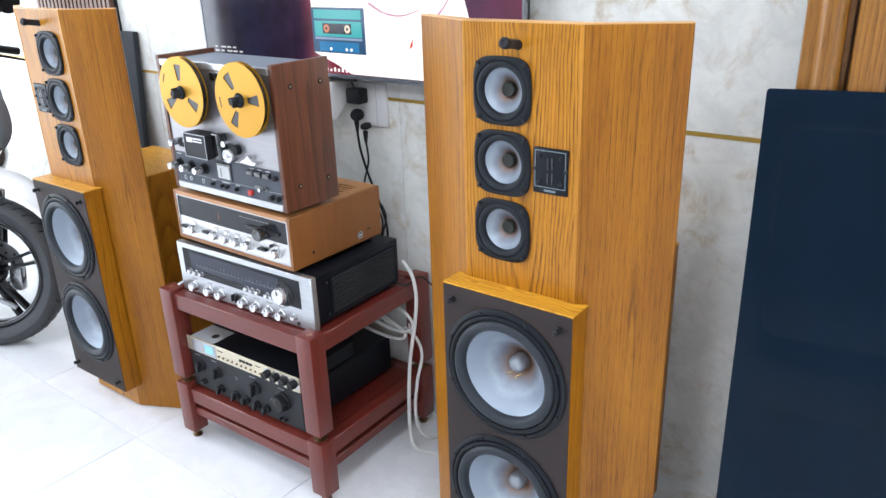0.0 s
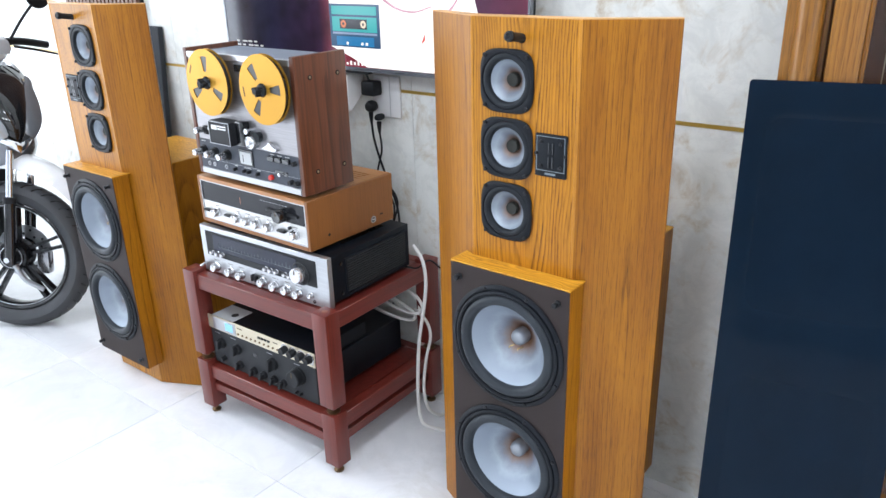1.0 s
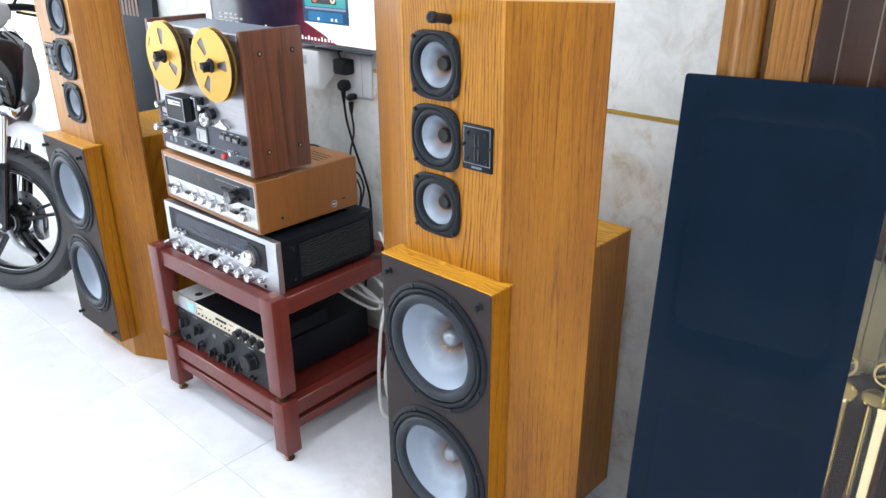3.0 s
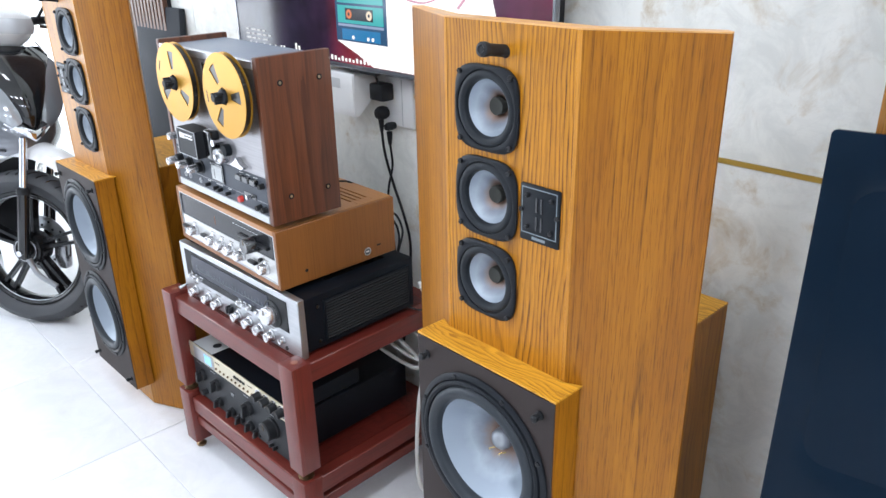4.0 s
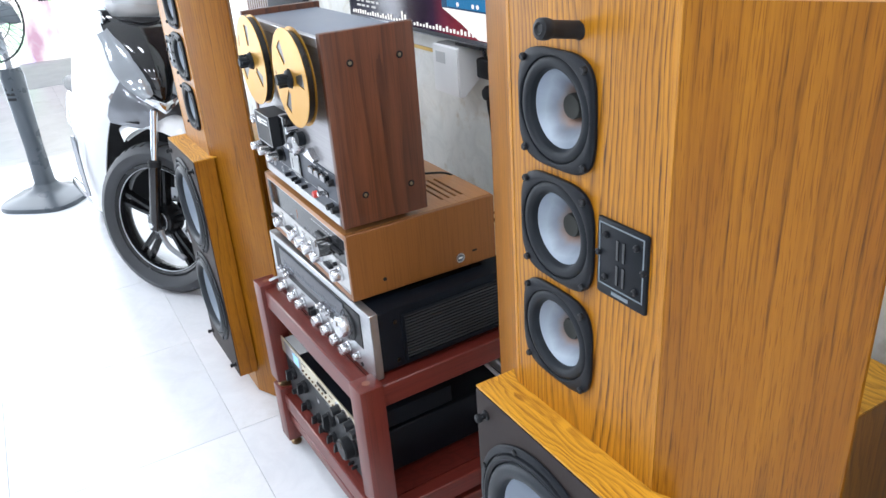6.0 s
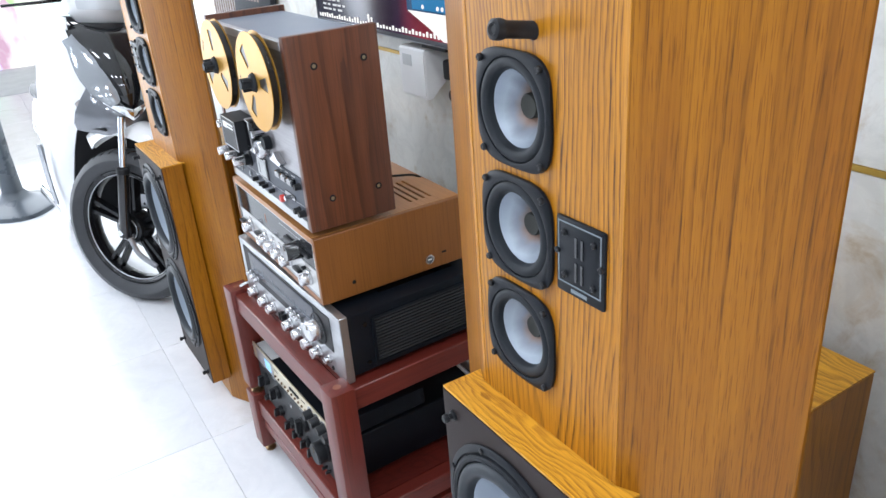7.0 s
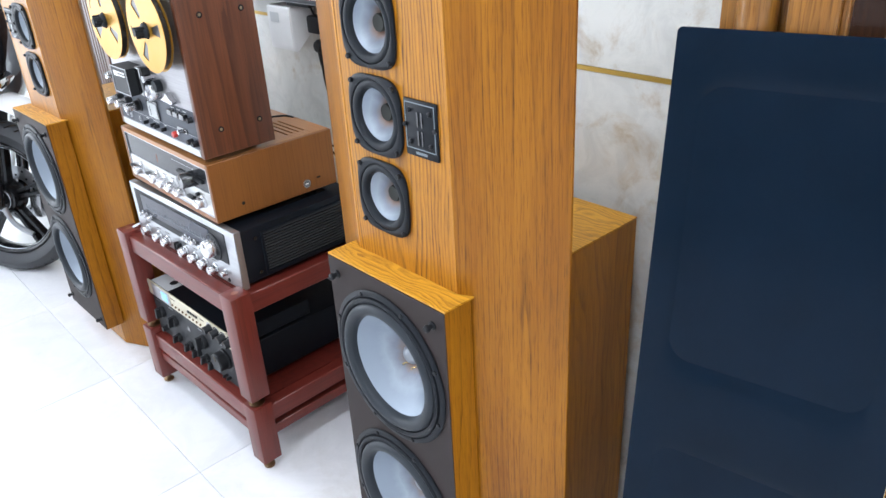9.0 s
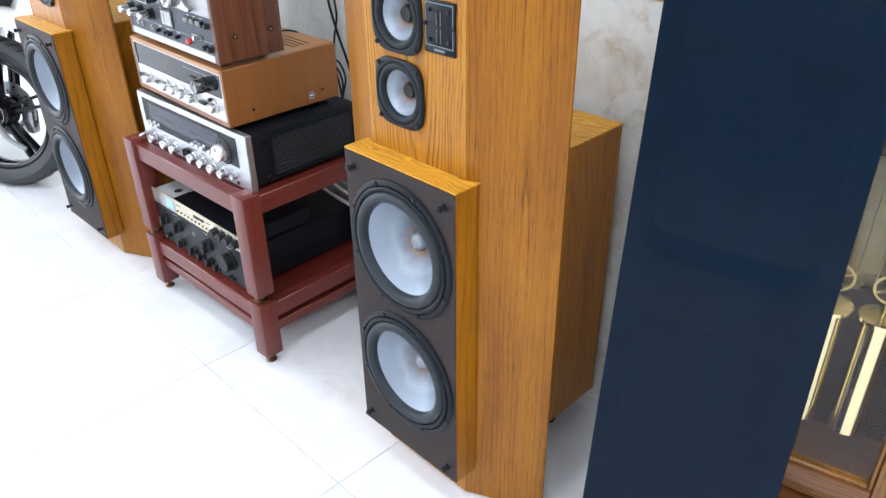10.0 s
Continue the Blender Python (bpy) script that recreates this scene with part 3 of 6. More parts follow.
def tower_speaker(at, s, label, turn=0.0):
    """Local x across, y from the woofer plate's face backwards; s is the hand of the driver column."""
    sp = thing("tower_speaker", label, "loudspeaker", at, turn, "tower speakers")
    H, F, B = 1.2895, 0.052, 0.137
    W = [(-0.001, 0.605), (-0.001, 0.306)]
    Z0, Z1 = 0.088, 0.773
    mids = [(-0.0360 * s, z) for z in (1.166, 1.0305, 0.895)]
    bm = bmesh.new()
    holed_plate(bm, -0.125, 0.125, 0.004, H - 0.0022, F, F + 0.030, [(x, z, 0.0525) for x, z in mids] + [(x, z, 0.088) for x, z in W])
    front = part("front_panel", bm, oak_front, sp, "boldly grained oak front panel", 0)
    boxpart("top_highlight", (-0.125, 0.125, F, F + 0.030, H - 0.0020, H), oak_highlight, front, "pale strip painted as a highlight along the top edge")
    for sx in (-1, 1):
        boxpart("edge_lipping", (min(sx * 0.1192, sx * 0.1251), max(sx * 0.1192, sx * 0.1251), F - 0.0008, F + 0.004, Z1 + 0.006, H - 0.003), oak_edge, front, "pale solid oak edge", 0.0005)
    # closed back of the upper baffle
    bm = bmesh.new()
    prism(bm, [(-0.124, F + 0.031), (0.124, F + 0.031), (0.174, B), (-0.174, B)], 0.03, H - 0.03)
    part("baffle_back", bm, black_plastic, sp)
    for sx in (-1, 1):
        bm = bmesh.new()
        poly = [(sx * 0.1252, F + 0.0004), (sx * 0.1268, F + 0.0008), (sx * 0.2795, B - 0.0110), (sx * 0.2815, B - 0.0095), (sx * 0.2818, B - 0.0060), (sx * 0.268, B + 0.004), (sx * 0.1252, F + 0.030)]
        prism(bm, poly if sx > 0 else poly[::-1], 0.004, H - 0.0022)
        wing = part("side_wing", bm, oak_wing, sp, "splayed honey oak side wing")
        bm = bmesh.new()
        prism(bm, poly if sx > 0 else poly[::-1], H - 0.0020, H)
        part("top_highlight", bm, oak_highlight, wing, "pale strip painted as a highlight along the top edge")
    bm = bmesh.new()
    box(bm, -0.1745, 0.1745, B + 0.001, 0.457, 0.088, 0.777, 0.002)
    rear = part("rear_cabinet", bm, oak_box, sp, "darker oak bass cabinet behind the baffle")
    boxpart("cabinet_top", (-0.1745, 0.1745, B + 0.001, 0.457, 0.7772, 0.7800), lit_oak_top, rear)
    for fx in (-0.11, 0.11):
        turned("foot", [(0.016, 0.0), (0.018, 0.004), (0.018, 0.089), (0, 0.089)], (fx, 0.37, 0), "z", black_plastic, sp)
        turned("foot", [(0.016, 0.0), (0.018, 0.004), (0.018, 0.089), (0, 0.089)], (fx, 0.20, 0), "z", black_plastic, sp)
    # woofer box in front of the lower half
    bm = bmesh.new()
    holed_plate(bm, -0.1485, 0.1485, Z0 + 0.001, Z1 - 0.001, 0.0, 0.016, [(x, z, 0.1235) for x, z in W])
    part("woofer_plate", bm, baffle_brown, sp, "matt brown-black woofer plate", 0)
    for sx in (-1, 1):
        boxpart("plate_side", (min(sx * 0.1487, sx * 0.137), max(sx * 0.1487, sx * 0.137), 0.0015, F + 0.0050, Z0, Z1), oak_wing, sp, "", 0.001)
    bm = bmesh.new()
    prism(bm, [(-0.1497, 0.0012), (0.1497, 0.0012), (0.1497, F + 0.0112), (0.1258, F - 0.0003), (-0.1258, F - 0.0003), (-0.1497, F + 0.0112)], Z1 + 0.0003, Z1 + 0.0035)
    part("plate_top", bm, lit_oak_top, sp, "swirling oak edge of the woofer plate")
    boxpart("plate_bottom", (-0.137, 0.137, 0.0165, F - 0.0005, Z0, Z0 + 0.012), oak_wing, sp)
    for x, z in W:
        woofer(sp, x, z)
    for k, (x0, x1) in enumerate(((-0.026, -0.012), (-0.004, 0.010))):
        bm = bmesh.new()
        tube(bm, [(x0, 0.050, W[0][1] - 0.034), ((x0 + x1) / 2 - 0.003, 0.046, W[0][1] - 0.027), (x1, 0.052, W[0][1] - 0.022)], 0.0011, 5, 4)
        part("braid_lead", bm, brass, sp, "gold braid lead on the cone" if k == 0 else "")
    for x, z in mids:
        mid_driver(sp, x, F, z)
    # small round-headed pegs that hold the cloth cover
    for px, pz in ((-0.125, 0.742), (0.122, 0.742), (-0.127, 0.119), (0.122, 0.119)):
        bm = bmesh.new()
        lathe(bm, [(0.0075, 0.0), (0.0075, -0.003), (0.0042, -0.004), (0.0042, -0.009), (0.0062, -0.010), (0.0062, -0.015), (0.004, -0.017), (0, -0.017)], (px, 0, pz), "y", 14)
        part("peg", bm, black_plastic, sp)
    bm = bmesh.new()
    lathe(bm, [(0.010, 0.0), (0.0085, -0.003), (0.0085, -0.036), (0.0100, -0.038), (0.0106, -0.042), (0.0100, -0.048), (0.006, -0.0495), (0.004, -0.0475), (0, -0.0475)], (0, 0, 0), "y", 20)
    part("top_peg", bm, black_plastic, sp, "black round peg above the drivers", 38, (-0.004 * s, F + 0.001, 1.2500), (-9, 0, 0))
    # high-frequency ribbon plate beside the middle driver
    bx, bz = 0.0685 * s, 1.0285
    bm = bmesh.new()
    box(bm, bx - 0.036, bx + 0.036, F - 0.004, F + 0.002, bz - 0.0435, bz + 0.0435, 0.003, 2)
    rib = part("ribbon_tweeter", bm, flange_grey, sp, "square black ribbon tweeter plate")
    bm = bmesh.new()
    for x0, x1, z0, z1 in ((-0.032, 0.032, 0.0375, 0.039), (-0.032, 0.032, -0.031, -0.0295), (-0.032, -0.0305, -0.0295, 0.0375), (0.0305, 0.032, -0.0295, 0.0375)):
        box(bm, bx + x0, bx + x1, F - 0.0046, F - 0.0038, bz + z0, bz + z1)
    part("outline", bm, fan_clear, rib, "thin grey outline")
    for sx in (-0.0045, 0.0045):
        for z0 in (-0.024, 0.004):
            boxpart("slot", (bx + sx - 0.0016, bx + sx + 0.0016, F - 0.0052, F - 0.0038, bz + z0, bz + z0 + 0.022), black_gloss, rib)
    boxpart("lettering", (bx - 0.012, bx + 0.012, F - 0.0046, F - 0.0038, bz - 0.0385, bz - 0.0345), fan_clear, rib)
    for sx, sz in ((-0.022, 0.027), (0.022, 0.027), (-0.022, -0.021), (0.022, -0.021), (-0.0325, 0.004), (0.0325, 0.004)):
        turned("screw", [(0.0036, -0.0035), (0.0036, -0.0065), (0.002, -0.0078), (0, -0.0074)], (bx + sx, F, bz + sz), "y", black_plastic, rib, "", 10)
    return sp


SPK = (-0.7205, 1.155, 0.0)
tower_speaker(SPK, 1, "tall honey-oak tower speaker with splayed wings beside the clock")
tower_speaker((-2.300, 1.080, 0.0), -1, "tall honey-oak tower speaker standing beside the white scooter", 1.0)


def about(x, y, deg):
    """A small turn about an upright axis at x, y."""
    return Matrix.Translation((x, y, 0)) @ pose(0, 0, 0, 0, 0, deg) @ Matrix.Translation((-x, -y, 0))


# ---- red timber hi-fi rack ----
inset_tan = plain("worn_tan_plug", (0.23, 0.085, 0.05), 0.5, 0, 0.25)

def rack():
    rk = thing("hifi_rack", "red stained timber hi-fi rack on bronze spikes", "rack", (0, 0, 0))
    rk.matrix_world = about(-1.59, 1.133, 1.9)
    X0, X1, Y0, Y1 = -1.898, -1.284, 1.130, 1.632
    P = 0.053
    for px in (X0, X1 - P):
        for py in (Y0, Y1 - P):
            bm = bmesh.new()
            box(bm, px, px + P, py, py + P, 0.226, 0.517, 0.003, 2)
            post = part("upper_post", bm, mahogany_up, rk)
            turned("top_inset", [(0, 0.5165), (0.0085, 0.5165), (0.0085, 0.5174), (0.006, 0.5177), (0, 0.5174)], (px + P / 2, py + P / 2, 0), "z", inset_tan, post, "worn tan plug in the post top")
            bm = bmesh.new()
            box(bm, px, px + P, py, py + P, 0.030, 0.202, 0.003, 2)
            leg = part("lower_post", bm, mahogany_up, rk)
            c = (px + P / 2, py + P / 2, 0)
            turned("spike", [(0, 0.0), (0.014, 0.0), (0.015, 0.005), (0.006, 0.011), (0.006, 0.020), (0.012, 0.024), (0.012, 0.031), (0, 0.031)], c, "z", bronze_foot, leg, "bronze floor spike")
            turned("spacer", [(0, 0.201), (0.019, 0.201), (0.020, 0.206), (0.009, 0.211), (0.009, 0.217), (0.013, 0.221), (0.013, 0.227), (0, 0.227)], c, "z", bronze_foot, leg, "bronze spacer cone")
    for py in (Y0 + 0.010, Y1 - 0.046):
        boxpart("top_rail", (X0 + P + 0.0005, X1 - P - 0.0005, py, py + 0.036, 0.456, 0.507), mahogany, rk, "", 0.0025)
        boxpart("shelf_rail", (X0 + P + 0.0005, X1 - P - 0.0005, py, py + 0.036, 0.138, 0.186), mahogany, rk, "", 0.0025)
        boxpart("stretcher", (X0 + P + 0.0005, X1 - P - 0.0005, py + 0.005, py + 0.032, 0.092, 0.120), mahogany, rk, "", 0.002)
    for px in (X0 + 0.010, X1 - 0.046):
        boxpart("top_rail", (px, px + 0.036, Y0 + P + 0.0005, Y1 - P - 0.0005, 0.456, 0.507), shelf_rail_mat, rk, "", 0.0025)
        boxpart("shelf_rail", (px, px + 0.036, Y0 + P + 0.0005, Y1 - P - 0.0005, 0.138, 0.186), shelf_rail_mat, rk, "", 0.0025)
        boxpart("stretcher", (px + 0.005, px + 0.032, Y0 + P + 0.0005, Y1 - P - 0.0005, 0.092, 0.120), shelf_rail_mat, rk, "", 0.002)
    boxpart("shelf", (X0 + 0.047, X1 - 0.047, Y0 + 0.047, Y1 - 0.047, 0.168, 0.1855), shelf_board, rk, "dark red marbled shelf board")
    boxpart("top_board", (X0 + 0.047, X1 - 0.047, Y0 + 0.047, Y1 - 0.047, 0.488, 0.5065), shelf_board, rk)


rack()


# ---- knobs ----
def knob(name, parent, x, y, z, r, depth, material, label="", skirt=1.15, ring=None):
    """A turned control that stands out from a fascia towards -y."""
    bm = bmesh.new()
    lathe(bm, [(r * skirt, 0.0), (r * skirt, -depth * 0.18), (r, -depth * 0.26), (r * 0.96, -depth * 0.9), (r * 0.86, -depth), (r * 0.3, -depth * 0.97), (0, -depth * 0.97)], (x, y, z), "y", 22)
    k = part(name, bm, material, parent, label)
    boxpart("pointer", (x - r * 0.08, x + r * 0.08, y - depth * 1.01, y - depth * 0.9, z + r * 0.25, z + r * 0.85), print_dark, k)
    if ring:
        turned("collar", [(r * 1.5, 0), (r * 1.5, -0.0015), (r * 1.2, -0.002), (r * 1.2, 0)], (x, y, z), "y", ring, k)
    return k


def winged_knob(parent, x, y, z, r, depth, material, tilt=0.0):
    """A rotary switch: a round skirt with a bar grip across it."""
    bm = bmesh.new()
    lathe(bm, [(r, 0.0), (r, -depth * 0.35), (r * 0.9, -depth * 0.45), (0, -depth * 0.45)], (x, y, z), "y", 20)
    k = part("selector_knob", bm, material, parent)
    bm = bmesh.new()
    box(bm, -r * 0.28, r * 0.28, -depth, -depth * 0.4, -r, r, r * 0.08)
    part("grip", bm, material, k, loc=(x, y, z), turn=(0, tilt, 0))


# ---- silver receiver with slatted black case ----
def silver_receiver():
    r = thing("silver_receiver", "silver-faced vintage receiver in slatted black case on the rack", "receiver", (0, 0, 0))
    r.matrix_world = about(-1.582, 1.181, 2.0)
    X0, X1, Y0, Y1, Z0, Z1 = -1.849, -1.314, 1.181, 1.532, 0.510, 0.655
    boxpart("case", (X0 + 0.006, X1 - 0.004, Y0 + 0.019, Y1, Z0 + 0.008, Z1 - 0.002), case_black, r, "black steel case", 0.004, 2)
    for fx in (X0 + 0.07, X1 - 0.07):
        for fy in (Y0 + 0.07, Y1 - 0.05):
            turned("foot", [(0.016, 0), (0.018, 0.003), (0.018, 0.0125), (0, 0.0125)], (fx, fy, Z0 - 0.003), "z", black_plastic, r)
    bm = bmesh.new()
    box(bm, X0, X1, Y0, Y0 + 0.0185, Z0 - 0.001, Z1 + 0.003, 0.0015)
    face = part("front_panel", bm, alu, r, "brushed silver front panel")
    # cooling slats on both sides
    for sx in (X1 - 0.004, X0 + 0.0045):
        d = 1 if sx > -1.5 else -1
        gx = (sx, sx + 0.0012 * d)
        boxpart("side_recess", (min(gx), max(gx), 1.256, 1.513, Z0 + 0.022, Z1 - 0.022), black_gloss, r)
        for k in range(14):
            z = Z0 + 0.026 + k * 0.0071
            bm = bmesh.new()
            prism(bm, [(1.258, z), (1.511, z), (1.511, z + 0.0042), (1.258, z + 0.0042)], min(sx, sx + 0.0042 * d), max(sx, sx + 0.0042 * d), "x")
            part("slat", bm, amp_grey, r)
        bm = bmesh.new()
        for y0, y1, z0, z1 in ((1.250, 1.2565, Z0 + 0.018, Z1 - 0.018), (1.5125, 1.519, Z0 + 0.018, Z1 - 0.018), (1.2565, 1.5125, Z1 - 0.0225, Z1 - 0.018), (1.2565, 1.5125, Z0 + 0.018, Z0 + 0.0225)):
            box(bm, min(sx, sx + 0.005 * d), max(sx, sx + 0.005 * d), y0, y1, z0, z1)
        part("side_frame", bm, case_black, r)
        for sy, sz in ((1.236, 0.626), (1.236, 0.538)):
            turned("screw", [(0.005, 0), (0.005, 0.0025 * d), (0, 0.0032 * d)], (sx, sy, sz), "x", black_gloss, r, "", 12)
    bm = bmesh.new()
    for k in range(18):
        x = X0 + 0.05 + k * 0.0245
        box(bm, x, x + 0.016, 1.30, 1.48, Z1 - 0.0025, Z1 - 0.0012)
    part("top_louvres", bm, black_gloss, r)
    # dial window
    wx0, wx1, wz0, wz1 = X0 + 0.027, X1 - 0.046, 0.567, 0.640
    boxpart("dial_frame", (wx0 - 0.003, wx1 + 0.003, Y0 - 0.0015, Y0 + 0.002, wz0 - 0.003, wz1 + 0.003), black_plastic, face, "black dial surround", 0.001)
    dial = boxpart("dial_window", (wx0 + 0.034, wx1 - 0.07, Y0 - 0.003, Y0 - 0.001, wz0 + 0.018, wz1 - 0.004), dial_blue, face, "grey-blue tuning scale window")
    bm = bmesh.new()
    for k in range(24):
        x = wx0 + 0.06 + k * 0.0145
        box(bm, x, x + 0.0008, Y0 - 0.0036, Y0 - 0.0028, wz0 + 0.034, wz0 + (0.042 if k % 4 else 0.048))
    part("scale_marks", bm, fan_clear, dial)
    boxpart("scale_line", (wx0 + 0.055, wx1 - 0.09, Y0 - 0.0036, Y0 - 0.0028, wz0 + 0.0325, wz0 + 0.0332), fan_clear, dial)
    boxpart("grey_band", (wx0 + 0.001, wx1 - 0.07, Y0 - 0.0026, Y0 - 0.0010, wz0 + 0.001, wz0 + 0.0165), amp_grey, face)
    for x in (-1.793, -1.770, -1.746, -1.556, -1.535, -1.512, -1.476, -1.457):
        knob("small_knob", face, x, Y0 - 0.0026, 0.579, 0.0058, 0.013, knob_alu)
    k = knob("tuning_knob", face, -1.416, Y0 - 0.0015, 0.5945, 0.0225, 0.026, knob_alu, "large turned silver tuning knob", 1.0)
    turned("tuning_ring", [(0.0345, 0.0), (0.0345, -0.0018), (0.0325, -0.003), (0.0305, -0.0018), (0.0305, 0)], (-1.416, Y0 - 0.0015, 0.5945), "y", amp_grey, k)
    for x in (-1.787, -1.721, -1.673, -1.577, -1.527, -1.478, -1.431):
        knob("control_knob", face, x, Y0, 0.5315, 0.0125, 0.021, knob_alu, "", 1.12)
    for x in (-1.619, -1.604):
        bm = bmesh.new()
        box(bm, x - 0.0028, x + 0.0028, Y0 - 0.013, Y0, 0.526, 0.546, 0.001)
        part("lever", bm, black_plastic, face)
    knob("small_knob", face, -1.383, Y0, 0.5370, 0.0075, 0.014, knob_alu)
    turned("socket", [(0.0050, 0.0), (0.0050, -0.0022), (0.0032, -0.0022), (0.0030, 0.0)], (-1.373, Y0, 0.5200), "y", black_gloss, face)
    bm = bmesh.new()
    tube(bm, [(-1.836, Y0, 0.534), (-1.838, Y0 - 0.010, 0.533), (-1.841, Y0 - 0.024, 0.528)], (0.0035, 0.0050), 8, 3)
    part("lever", bm, knob_alu, face, "silver toggle lever")
    bm = bmesh.new()
    for x in (-1.787, -1.721, -1.673, -1.577, -1.527, -1.478, -1.431):
        box(bm, x - 0.012, x + 0.012, Y0 - 0.0006, Y0, 0.5520, 0.5535)
    part("lettering", bm, print_dark, face)


silver_receiver()


# ---- wood-cased receiver ----
def wood_receiver():
    r = thing("wooden_receiver", "vintage receiver in teak case with black dial, on the silver receiver", "receiver", (0, 0, 0))
    X0, X1, Y0, Y1, Z0, Z1 = -1.842, -1.364, 1.184, 1.516, 0.669, 0.8095
    T = 0.011
    for sx, x0, x1 in ((-1, X0, X0 + T), (1, X1 - T, X1)):
        bm = bmesh.new()
        box(bm, x0, x1, Y0, Y1, Z0, Z1, 0.0015)
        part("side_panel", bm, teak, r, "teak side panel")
    boxpart("bottom_panel", (X0 + T, X1 - T, Y0, Y1, Z0, Z0 + T), teak, r)
    # top panel with four vent slots along its back
    bm = bmesh.new()
    tx0, tx1 = X0 + T + 0.0003, X1 - T - 0.0003
    sl = [1.418 + k * 0.0155 for k in range(4)]
    ys = [Y0] + [v for y in sl for v in (y, y + 0.006)] + [Y1]
    for i in range(0, len(ys), 2):
        box(bm, tx0, tx1, ys[i], ys[i + 1], Z1 - T, Z1)
    for y in sl:
        for x0, x1 in ((tx0, X0 + 0.19), (X1 - 0.19, X1 - 0.165), (X1 - 0.045, tx1)):
            if x1 > x0:
                box(bm, x0, x1, y, y + 0.006, Z1 - T, Z1 - 0.0003)
    box(bm, X0 + 0.19, X1 - 0.19, sl[0], sl[-1] + 0.006, Z1 - T, Z1 - 0.0004)
    part("top_panel", bm, lit_teak_top, r, "teak top with vent slots", 0)
    boxpart("chassis", (X0 + T + 0.001, X1 - T - 0.001, Y0 + 0.012, Y1 - 0.004, Z0 + T, Z1 - T - 0.006), black_plastic, r)
    # fascia
    fx0, fx1, fz0, fz1 = X0 + T, X1 - T, Z0 + T, Z1 - T
    bm = bmesh.new()
    for x0, x1, z0, z1 in ((fx0, fx1, fz1 - 0.003, fz1), (fx0, fx1, fz0, fz0 + 0.003), (fx0, fx0 + 0.003, fz0 + 0.003, fz1 - 0.003), (fx1 - 0.003, fx1, fz0 + 0.003, fz1 - 0.003)):
        box(bm, x0, x1, Y0 + 0.001, Y0 + 0.012, z0, z1)
    part("bezel", bm, alu, r, "thin silver bezel")
    zm = 0.7365
    dial = boxpart("dial_window", (fx0 + 0.003, fx1 - 0.003, Y0 + 0.004, Y0 + 0.012, zm, fz1 - 0.003), dial_glass, r, "glossy black tuning dial")
    face = boxpart("front_panel", (fx0 + 0.003, fx1 - 0.003, Y0 + 0.003, Y0 + 0.012, fz0 + 0.003, zm - 0.0004), bright_strip, r, "bright silver control strip")
    boxpart("dial_pointer", (-1.652, -1.6505, Y0 + 0.0034, Y0 + 0.0042, 0.752, 0.772), plain("amber_pointer", (0.35, 0.10, 0.03), 0.4), dial)
    bm = bmesh.new()
    for k in range(9):
        box(bm, -1.56 + k * 0.013, -1.553 + k * 0.013, Y0 + 0.0034, Y0 + 0.0042, 0.7800, 0.7812)
    part("lettering", bm, dull_steel, dial)
    boxpart("tuning_bar", (-1.535, -1.405, Y0 - 0.002, Y0 + 0.004, 0.7545, 0.7635), black_plastic, dial, "black tuning bar", 0.002, 2)
    k = knob("tuning_knob", dial, -1.4655, Y0 + 0.004, 0.7545, 0.0185, 0.030, black_gloss, "glossy black tuning knob", 1.05)
    for i, x in enumerate((-1.763, -1.667, -1.622, -1.577, -1.529, -1.421)):
        knob("control_knob", face, x, Y0 + 0.003, 0.7085, 0.0125, 0.022, knob_alu, "", 1.2)
    for x in (-1.803, -1.706, -1.474):
        bm = bmesh.new()
        box(bm, x - 0.017, x + 0.017, Y0 - 0.009, Y0 + 0.003, 0.7045, 0.7125, 0.003, 2)
        part("rocker_switch", bm, black_plastic, face)
    turned("button", [(0.0045, 0), (0.0045, -0.008), (0, -0.0085)], (-1.440, Y0 + 0.003, 0.7235), "y", black_plastic, face)
    bm = bmesh.new()
    for x in (-1.763, -1.667, -1.622, -1.577, -1.529, -1.421):
        box(bm, x - 0.010, x + 0.010, Y0 + 0.0023, Y0 + 0.003, 0.7265, 0.7280)
    part("lettering", bm, print_dark, face)
    # side details: round maker's disc, screw and hole
    disc = turned("side_badge", [(0.0105, 0.0), (0.0105, 0.0014), (0.0075, 0.0016), (0.0073, 0.0006), (0, 0.0006)], (X1, 1.428, 0.692), "x", knob_alu, r, "round silver side badge")
    turned("badge_field", [(0.0072, 0.0006), (0.0072, 0.0011), (0, 0.0011)], (X1, 1.428, 0.692), "x", fan_grey, disc)
    boxpart("lettering", (X1 + 0.0011, X1 + 0.0015, 1.4235, 1.4325, 0.6905, 0.6935), print_white, disc)
    turned("screw", [(0.0042, 0.0), (0.0042, 0.0008), (0.0024, 0.0004), (0, 0.0004)], (X1, 1.2545, 0.6985), "x", black_plastic, r, "", 12)
    boxpart("side_slot", (X1 - 0.0004, X1 + 0.0006, 1.458, 1.469, 0.6975, 0.7015), black_plastic, r)
    for fx in (X0 + 0.05, X1 - 0.05):
        for fy in (Y0 + 0.05, Y1 - 0.05):
            turned("foot", [(0.014, 0), (0.014, 0.0075), (0, 0.0075)], (fx, fy, Z0 - 0.0070), "z", black_plastic, r)


wood_receiver()


